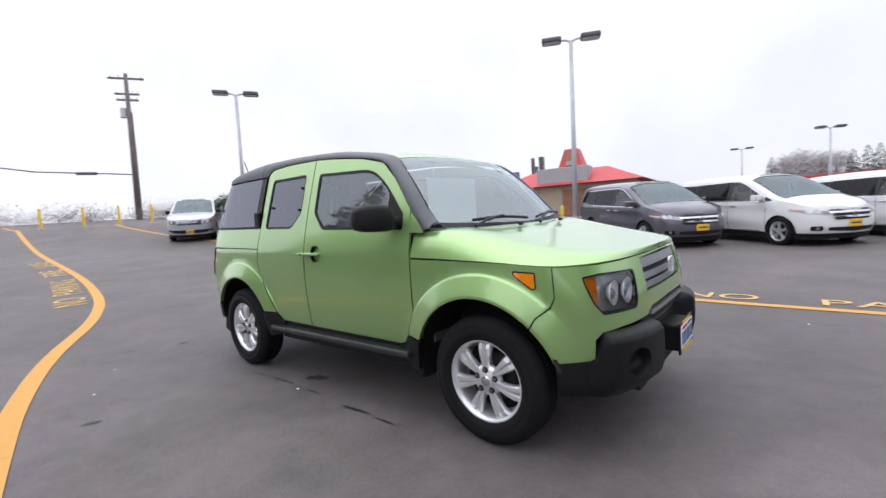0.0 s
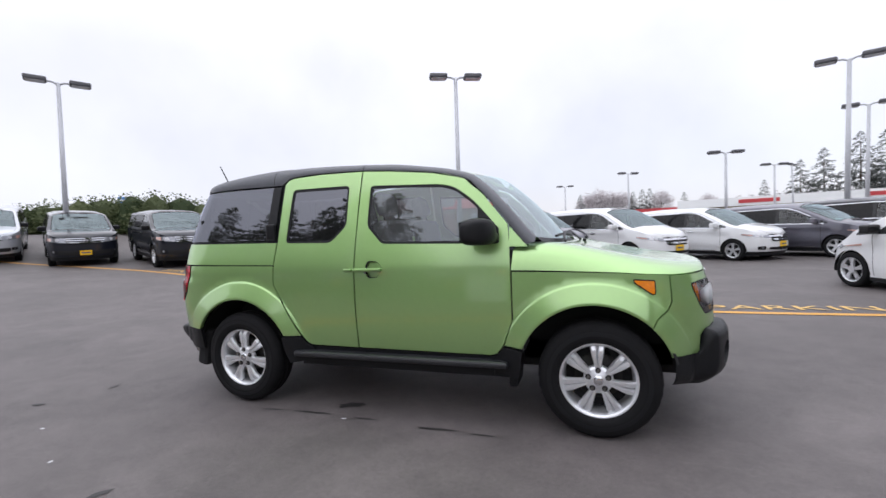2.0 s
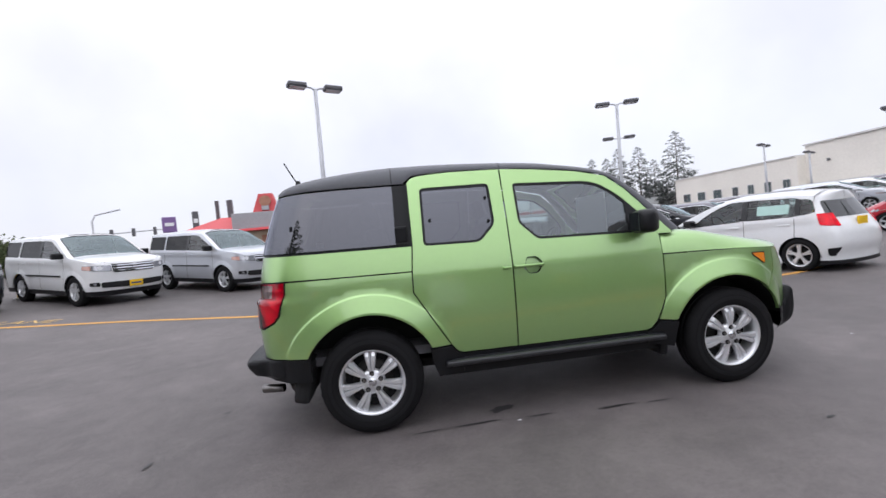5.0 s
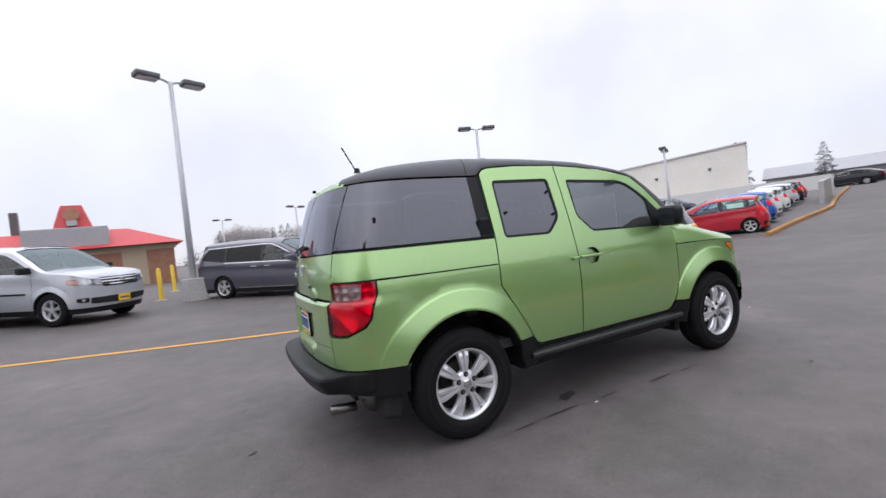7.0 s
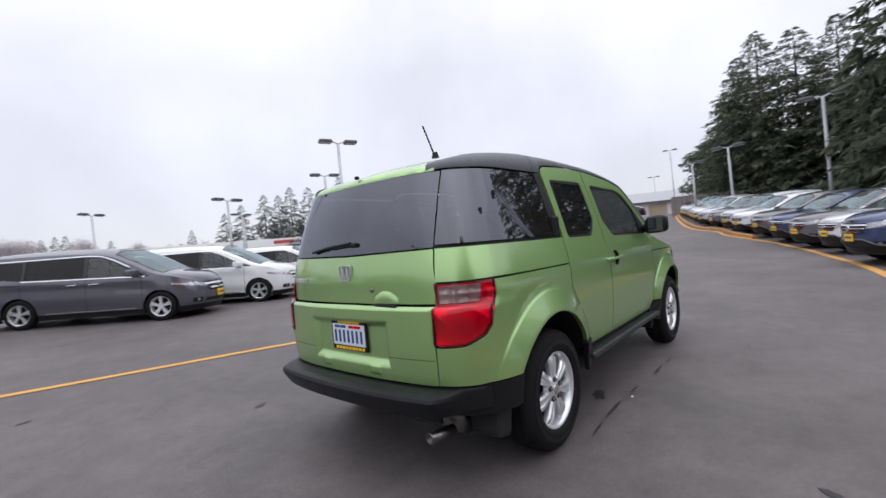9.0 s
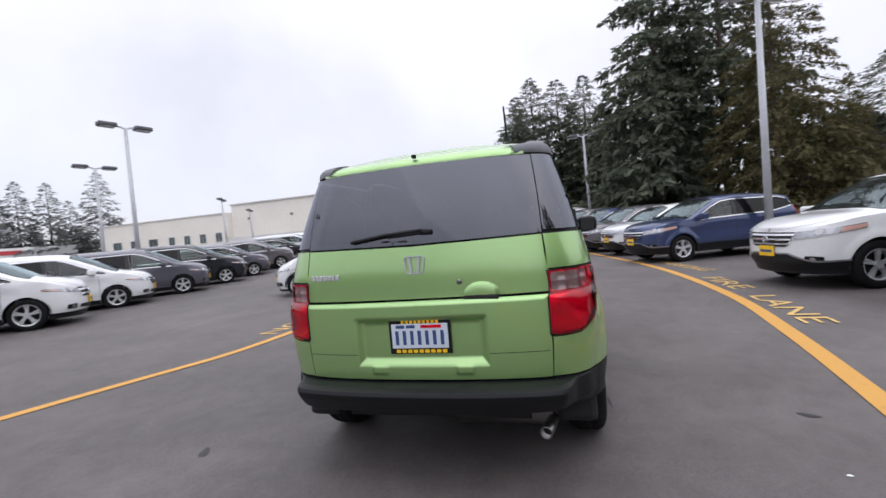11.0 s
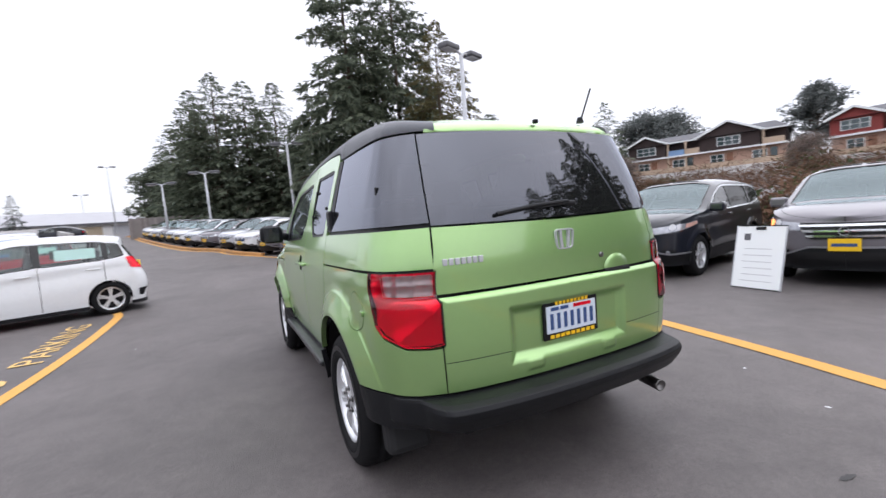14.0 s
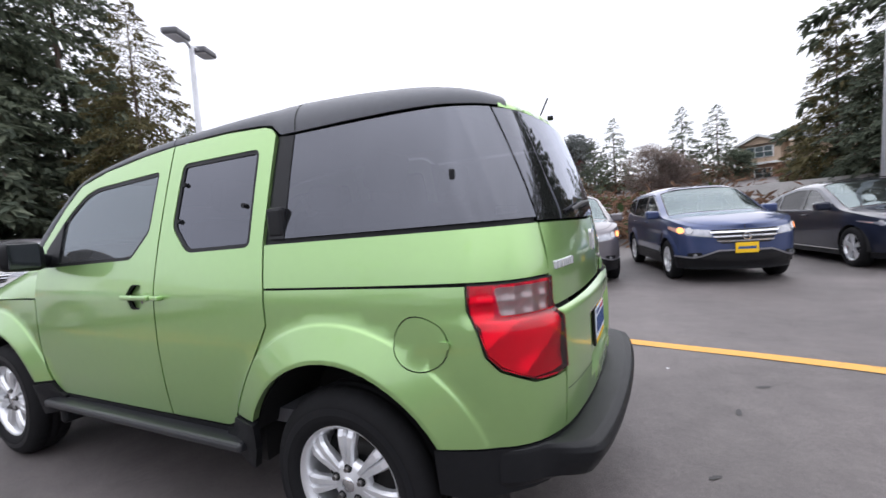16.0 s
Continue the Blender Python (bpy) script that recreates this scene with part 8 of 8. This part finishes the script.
def gable(name, x0, x1, y0, y1, z0, z1, parent, siding):
    """A gabled roof block whose ridge runs back from the front, with its boards."""
    bx = (x0 + x1) / 2
    bm = bmesh.new()
    v = [bm.verts.new(p) for p in ((x0, y0, z0), (x1, y0, z0), (bx, y0, z1), (x0, y1, z0), (x1, y1, z0), (bx, y1, z1))]
    for f in ((0, 2, 5, 3), (2, 1, 4, 5), (3, 5, 4), (0, 3, 4, 1)):
        bm.faces.new([v[k] for k in f])
    rf = part(name, bm, M["shingle"], parent, "grey shingled gable roof")
    bm = bmesh.new()
    bm.faces.new([bm.verts.new(p) for p in ((x0 + 0.3, y0 + 0.35, z0), (x1 - 0.3, y0 + 0.35, z0), (bx, y0 + 0.35, z1 - 0.15))])
    part("gable_wall", bm, siding, rf)
    for s in (-1, 1):
        part("barge_board", sweep([(bx + s * (x1 - x0) / 2, y0, z0), (bx, y0, z1)], [(-0.14, -0.06), (0.14, -0.06), (0.14, 0.06), (-0.14, 0.06)], up=(0, 1, 0)), M["paper"], rf)
    return rf


def house_window(parent, x0, x1, z0, z1, y, n):
    fr = house_part("window", x0, x1, y - 0.08, y, z0, z1, M["paper"], parent, "white framed window")
    w = (x1 - x0 - 0.12) / n
    for k in range(n):
        for za, zb in ((z0 + 0.08, (z0 + z1) / 2 - 0.03), ((z0 + z1) / 2 + 0.03, z1 - 0.08)):
            house_part("pane", x0 + 0.06 + k * w + 0.05, x0 + 0.06 + (k + 1) * w - 0.05, y - 0.11, y - 0.08, za, zb, M["bld_glass"], fr)


def hill_house(az0, d0, az1, d1, z, siding, blocks, label):
    """A two-storey terrace between two bearings; blocks: (from, to, kind) along its front."""
    a, b = Vector(polar(CX, CY, az0, d0)), Vector(polar(CX, CY, az1, d1))
    ln = (b - a).length
    hs = thing("house", label, "house", "houses on the hill", Matrix.Translation((a.x, a.y, z)) @ Matrix.Rotation(math.atan2(b.y - a.y, b.x - a.x), 4, "Z"))
    house_part("lower_wall", 0, ln, 0.6, 9, -5, 2.4, M["salmon"], hs, "salmon lower storey")
    house_part("back_wall", 0.05, ln - 0.05, 1.5, 9, 2.4, 4.6, siding, hs)
    house_part("belt_board", -0.2, ln + 0.2, -0.14, 1.0, 2.30, 2.52, M["paper"], hs, "pale board between the storeys")
    bm = bmesh.new()
    v = [bm.verts.new(p) for p in ((-0.4, 0.4, 4.5), (ln + 0.4, 0.4, 4.5), (ln - 1.5, 5, 6.0), (1.5, 5, 6.0), (ln + 0.4, 9.6, 4.5), (-0.4, 9.6, 4.5))]
    for f in ((0, 1, 2, 3), (3, 2, 4, 5), (0, 3, 5), (1, 4, 2), (0, 5, 4, 1)):
        bm.faces.new([v[k] for k in f])
    part("roof", bm, M["shingle"], hs, "long grey shingled roof")
    part("gutter", box(-0.4, ln + 0.4, 0.30, 0.42, 4.42, 4.58), M["paper"], hs)
    for f0, f1, kind in blocks:
        x0, x1 = f0 * ln, f1 * ln
        if kind == "gable":
            house_part("upper_wall", x0, x1, 0.0, 1.6, 2.4, 4.6, siding, hs, "upper storey siding")
            gable("gable", x0 - 0.5, x1 + 0.5, -0.45, 5.0, 4.45, 4.5 + (x1 - x0) * 0.26, hs, siding)
            m = (x0 + x1) / 2
            house_window(hs, m - min(1.4, (x1 - x0) * 0.34), m + min(1.4, (x1 - x0) * 0.34), 3.0, 4.25, 0.0, 3)
        else:
            bal = house_part("balcony", x0, x1, -0.1, 1.4, 2.5, 3.3, M["sky_panel"] if kind == "blue" else M["beige"], hs, "balcony parapet")
            house_part("post", x0 - 0.12, x0 + 0.12, -0.1, 0.15, -0.6, 4.45, M["beige"], bal)
    n = max(2, int(ln / 4.2))
    for i in range(n):
        xc = (i + 0.5) * ln / n
        house_window(hs, xc - 1.25, xc + 0.45, 0.7, 1.9, 0.6, 2)
        dr = house_part("door", xc + 0.75, xc + 1.55, 0.52, 0.6, 0.0, 2.0, M["bld_glass"] if i % 2 else M["brick"], hs)
        house_part("terrace_rail", i * ln / n + 0.1, (i + 1) * ln / n - 0.1, -0.3, -0.2, 0.0, 0.75, M["beige"], hs)
    house_part("terrace", -0.2, ln + 0.2, -0.6, 0.6, -5, 0.0, M["stucco_low"], hs)
    return hs


M["salmon"] = mat("salmon_stucco", (0.46, 0.30, 0.23), 0.9, scale=0.6, vary=0.15)
M["sky_panel"] = mat("pale_blue_panel", (0.20, 0.32, 0.52), 0.7)
hill_house(-50.3, 78, -65.2, 74, 5.1, M["dark_siding"], ((0.0, 0.27, "gable"), (0.29, 0.40, "blue"), (0.41, 0.50, "beige"), (0.50, 0.86, "gable"), (0.88, 0.99, "beige")), "dark brown and salmon terraced house with white trim")
hill_house(-68.5, 75, -81.0, 72, 4.9, M["red_siding"], ((0.0, 0.30, "gable"), (0.33, 0.42, "beige"), (0.44, 0.54, "beige"), (0.56, 0.92, "gable")), "barn red and salmon terraced house with white trim")
hill_house(-97.5, 60, -106.5, 57, 2.6, M["beige"], ((0.0, 0.4, "gable"), (0.5, 0.9, "beige")), "pale house half hidden by trees")

# ---- street things to the west ----
pole_x, pole_y = polar(2.57, -2.67, 164.2, 46)
up = thing("utility_pole", "tall weathered wooden utility pole with crossarms", "utility pole", at=Matrix.Translation((pole_x, pole_y, ground_z(pole_x, pole_y))) @ pose(0, 0, 0, -1, 1, 60))
part("pole", cyl_bm(bmesh.new(), 0.24, 0.15, -0.3, 12.4, 12), M["wood_pole"], up, smooth=True)
for zz, w in ((12.0, 1.3), (10.7, 0.9), (10.2, 0.8)):
    arm = part("crossarm", box(-w, w, -0.07, 0.07, zz - 0.07, zz + 0.07), M["wood_pole"], up)
    for k in (-0.85, -0.4, 0.4, 0.85):
        part("insulator", cyl_bm(bmesh.new(), 0.05, 0.03, zz + 0.07, zz + 0.27, 8, Matrix.Translation((k * w, 0, 0))), M["stucco_low"], arm)
part("riser_pipe", tube([(0.22, 0.10, 0), (0.20, 0.1, 5), (0.17, 0.1, 9.2)], 0.06), M["pole_dark"], up)
part("transformer", cyl_bm(bmesh.new(), 0.22, 0.22, 8.7, 9.5, 14, Matrix.Translation((-0.40, 0, 0))), M["pole"], up)
wz = ground_z(pole_x, pole_y) + 6.6
wire = [(pole_x, pole_y, wz - 2.7), (pole_x - 2, pole_y - 6, wz - 2.45), (pole_x - 4, pole_y - 13, wz - 1.3), (pole_x - 8, pole_y - 28, wz + 1.6)]
tagged(part("overhead_cable", tube(wire, 0.05), M["pole_dark"]), "thick black overhead cable hanging from the pole", "cable")
tagged(part("cable_closure", box(-0.7, 0.7, -0.12, 0.12, -0.12, 0.12, 0.05, Matrix.Translation((pole_x - 1.0, pole_y - 3.0, wz - 2.60)) @ Matrix.Rotation(radians(72), 4, "Z")), M["pole_dark"]), "black cable splice box on the overhead cable", "cable box")


def bollard(x, y, h=0.98):
    b = thing("bollard", "yellow painted steel bollard", "bollard", "yellow bollards", Matrix.Translation((x, y, ground_z(x, y))))
    part("post", lathe([(0.062, -0.1), (0.062, h - 0.05), (0.045, h - 0.012), (0.001, h)], 16, axis="Z"), M["bollard"], b, smooth=True)
    part("footing", cyl_bm(bmesh.new(), 0.16, 0.14, -0.05, 0.02, 16), M["concrete"], b)
    return b


for bx, by in ((-25.2, 1.2), (-24.9, 2.75), (-24.6, 4.15), (-24.2, 5.5), (-4.25, 12.5), (-4.15, 15.6), (-15.0, 9.2), (-11.6, 9.6), (-19.0, 8.0)):
    bollard(bx, by)
def pole_sign(x, y, z0, z1, w, material, label, ph=None):
    s = thing("pole_sign", label, "sign", at=Matrix.Translation((x, y, 0)) @ Matrix.Rotation(math.atan2(y, x) - math.pi / 2, 4, "Z"))
    part("pole", cyl_bm(bmesh.new(), 0.15, 0.15, ground_z(x, y) - 0.1, z0, 10), M["pole_dark"], s)
    part("panel", box(-w / 2, w / 2, -0.15, 0.15, z0, z1, 0.08), material, s)
    part("panel_bar", box(-w * 0.32, w * 0.32, -0.19, -0.15, z0 + (z1 - z0) * 0.4, z0 + (z1 - z0) * 0.62), M["paper"], s)
    return s


M["purple"] = mat("purple_sign_face", (0.20, 0.12, 0.30), 0.4)
M["sign_blue"] = mat("blue_sign_face", (0.05, 0.18, 0.45), 0.4)
pole_sign(*polar(0.19, -3.74, 133.0, 60), 6.6, 7.6, 1.15, M["red_roof"], "red roadside sign on a pole")
pole_sign(*polar(-1.04, -3.75, 115.7, 50), 4.0, 5.5, 1.2, M["purple"], "purple and white rounded roadside sign")
pole_sign(*polar(-1.04, -3.75, 113.1, 52), 4.1, 6.1, 0.6, M["pole_dark"], "narrow dark roadside sign")
pole_sign(*polar(1.3, -3.47, 145.4, 50), 5.0, 5.7, 0.8, M["sign_blue"], "small blue roadside sign")
store = thing("corner_store", "low red and white corner shop in the distance", "building", at=Matrix.Translation((-38, 40, 1.0)) @ Matrix.Rotation(radians(40), 4, "Z"))
house_part("wall", -7, 7, 0, 6, 0, 2.4, M["stucco_low"], store)
house_part("fascia", -7.1, 7.1, -0.3, 0, 2.0, 3.1, M["red_roof"], store, "red fascia")
sx, sy = polar(-1.04, -3.75, 122.4, 60)
sl = thing("road_lamp", "curved arm street lamp with traffic signals", "street lamp", at=Matrix.Translation((sx, sy, ground_z(sx, sy))) @ Matrix.Rotation(radians(20), 4, "Z"))
gzs = ground_z(sx, sy)
part("pole", tube([(0, 0, -0.1), (0, 0, 5.2 - gzs + 1.0), (0.3, 0, 5.9 - gzs + 1.0), (2.6, 0, 6.4 - gzs + 1.0)], 0.09), M["pole"], sl, smooth=True)
part("signal_arm", tube([(0, 0, 4.0), (7, 0, 4.2)], 0.07), M["pole"], sl)
for k in (1.6, 3.6, 5.6):
    part("signal_head", box(k - 0.16, k + 0.16, -0.2, 0.1, 3.6, 4.5, 0.04), M["pole_dark"], sl)

# ---- kerbs, walls and fence to the east and south ----
def kerb(name, pts, material, label, w=0.16, h=0.14):
    path = [(p.x, p.y, ground_z(p.x, p.y)) for p in spline(pts, 0.8)]
    return tagged(part(name, sweep(path, [(-w / 2, -0.06), (w / 2, -0.06), (w / 2, h - 0.02), (w / 2 - 0.02, h), (-w / 2 + 0.02, h), (-w / 2, h - 0.02)]), material), label, "kerb", kind="structure")


kerb("kerb_south", [(17.0, -0.15), (19.4, 0.95), (21.4, 1.5), (25.0, 3.4), (35.4, 6.3), (46.0, 8.8), (54.0, 10.5)], M["curb"], "orange painted concrete kerb along the parked row")
kerb("kerb_north", [(14.2, 5.05), (18.0, 5.9), (23.7, 7.0), (27.6, 8.3), (34.0, 10.4), (44.0, 13.5)], M["curb"], "orange painted concrete kerb up the ramp")
wall_pts = [(27.8, 8.9), (31.0, 10.0), (34.5, 11.1)]
tagged(part("retaining_wall", sweep([(x, y, ground_z(x, y)) for x, y in wall_pts], [(-0.12, -0.1), (0.12, -0.1), (0.12, 1.25), (-0.12, 1.25)]), M["concrete"]), "pale concrete retaining wall beside the ramp", "wall", kind="structure")
M["fence_wood"] = mat("grey_fence_wood", (0.19, 0.17, 0.16), 0.9, scale=2.0, vary=0.2, random_vary=0.2)
fence = thing("wooden_fence", "weathered grey board fence behind the parked row", "fence", at=Matrix())
FA, FB = Vector((41.0, 8.2)), Vector((33.0, -9.0))
nb = 90
fl = (FB - FA).length
for i in range(nb):
    p = FA.lerp(FB, i / nb)
    dd = (FB - FA).normalized()
    m = Matrix.Translation((p.x, p.y, ground_z(p.x, p.y))) @ Matrix.Rotation(math.atan2(dd.y, dd.x), 4, "Z")
    part("board", box(0, fl / nb - 0.012, -0.012, 0.012, 0.02, 1.75 + 0.03 * math.sin(i * 2.3), 0, m), M["fence_wood"], fence)
tagged(part("barrier_wall", sweep([(-3.9, -20.6, ground_z(-3.9, -20.6)), (-6.5, -20.2, ground_z(-6.5, -20.2)), (-11.0, -19.0, ground_z(-11, -19.0))], lambda t: [(-0.28, -0.1), (0.28, -0.1), (0.10, 0.55 + 0.3 * t), (0.10, 1.0 + 0.3 * t), (-0.10, 1.0 + 0.3 * t), (-0.10, 0.55 + 0.3 * t)]), M["concrete"]), "pale concrete barrier wall above the bank", "wall", kind="structure")

# ---- a whiteboard leaning against the grey crossover ----
board = thing("whiteboard", "white wipe board with faint lines leaning on a car", "whiteboard", at=Matrix.Translation((-0.33, -4.74, 0.005)) @ Matrix.Rotation(radians(-4), 4, "Z") @ Matrix.Rotation(radians(13), 4, "X"))
part("panel", box(-0.31, 0.31, -0.008, 0.008, 0.0, 0.84, 0.004), M["paper"], board)
for a in (-0.31, 0.298):
    part("edge_strip", box(a, a + 0.012, -0.012, 0.012, 0.0, 0.84), M["pole"], board)
for a in (0.0, 0.828):
    part("edge_strip", box(-0.31, 0.31, -0.012, 0.012, a, a + 0.012), M["clad"], board)
for k in range(6):
    part("ruled_line", box(-0.20 + 0.01 * k, 0.20 - 0.01 * (k % 3), 0.008, 0.0095, 0.10 + k * 0.085, 0.106 + k * 0.085), M["roof_grey"], board)
part("clip", box(-0.06, 0.06, -0.02, 0.02, 0.78, 0.82, 0.006), M["clad"], board)
part("sketch_mark", box(0.12, 0.20, 0.008, 0.0095, 0.64, 0.73, 0.0, Matrix.Rotation(radians(0), 4, "Y")), M["pole_dark"], board)

# ---- cars on the crest of the ramp ----
row("fastback", [(50.0, 15.5, 95, BLACK, "black car on the crest of the ramp", False), (53.5, 17.5, 95, NIGHT, "dark car on the crest of the ramp", False), (57.0, 19.5, 95, SILVER, "silver car on the crest of the ramp", False), (60.0, 22.0, 95, BLACK, "black car on the crest of the ramp", False)], "cars on the crest")

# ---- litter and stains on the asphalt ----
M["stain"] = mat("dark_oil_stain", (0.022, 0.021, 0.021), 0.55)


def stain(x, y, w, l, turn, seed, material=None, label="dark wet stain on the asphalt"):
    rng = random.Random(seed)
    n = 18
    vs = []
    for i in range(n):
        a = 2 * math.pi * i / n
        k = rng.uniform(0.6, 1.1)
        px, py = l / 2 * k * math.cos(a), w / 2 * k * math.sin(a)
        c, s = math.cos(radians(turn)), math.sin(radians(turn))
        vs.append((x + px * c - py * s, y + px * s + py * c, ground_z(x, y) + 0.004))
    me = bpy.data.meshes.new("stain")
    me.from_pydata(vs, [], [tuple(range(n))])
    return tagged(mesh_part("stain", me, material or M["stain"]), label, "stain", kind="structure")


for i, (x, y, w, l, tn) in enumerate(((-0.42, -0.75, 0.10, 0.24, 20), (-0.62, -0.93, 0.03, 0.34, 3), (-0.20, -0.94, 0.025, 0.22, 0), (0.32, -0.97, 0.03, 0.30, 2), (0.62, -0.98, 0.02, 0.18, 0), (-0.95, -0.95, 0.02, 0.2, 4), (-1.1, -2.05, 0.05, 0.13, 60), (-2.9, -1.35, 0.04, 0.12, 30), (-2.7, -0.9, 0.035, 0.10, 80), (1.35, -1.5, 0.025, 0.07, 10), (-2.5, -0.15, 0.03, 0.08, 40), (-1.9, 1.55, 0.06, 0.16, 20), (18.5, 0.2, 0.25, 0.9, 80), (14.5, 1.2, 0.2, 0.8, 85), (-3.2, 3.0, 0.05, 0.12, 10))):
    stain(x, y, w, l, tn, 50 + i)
for i, (x, y) in enumerate(((-0.35, -0.97), (-2.35, -1.62), (2.6, 2.4), (-1.75, -1.9), (-4.4, -3.4), (3.0, -0.2))):
    stain(x, y, 0.02, 0.035, 30 * i, 80 + i, M["paper"], "small pale scrap on the asphalt")
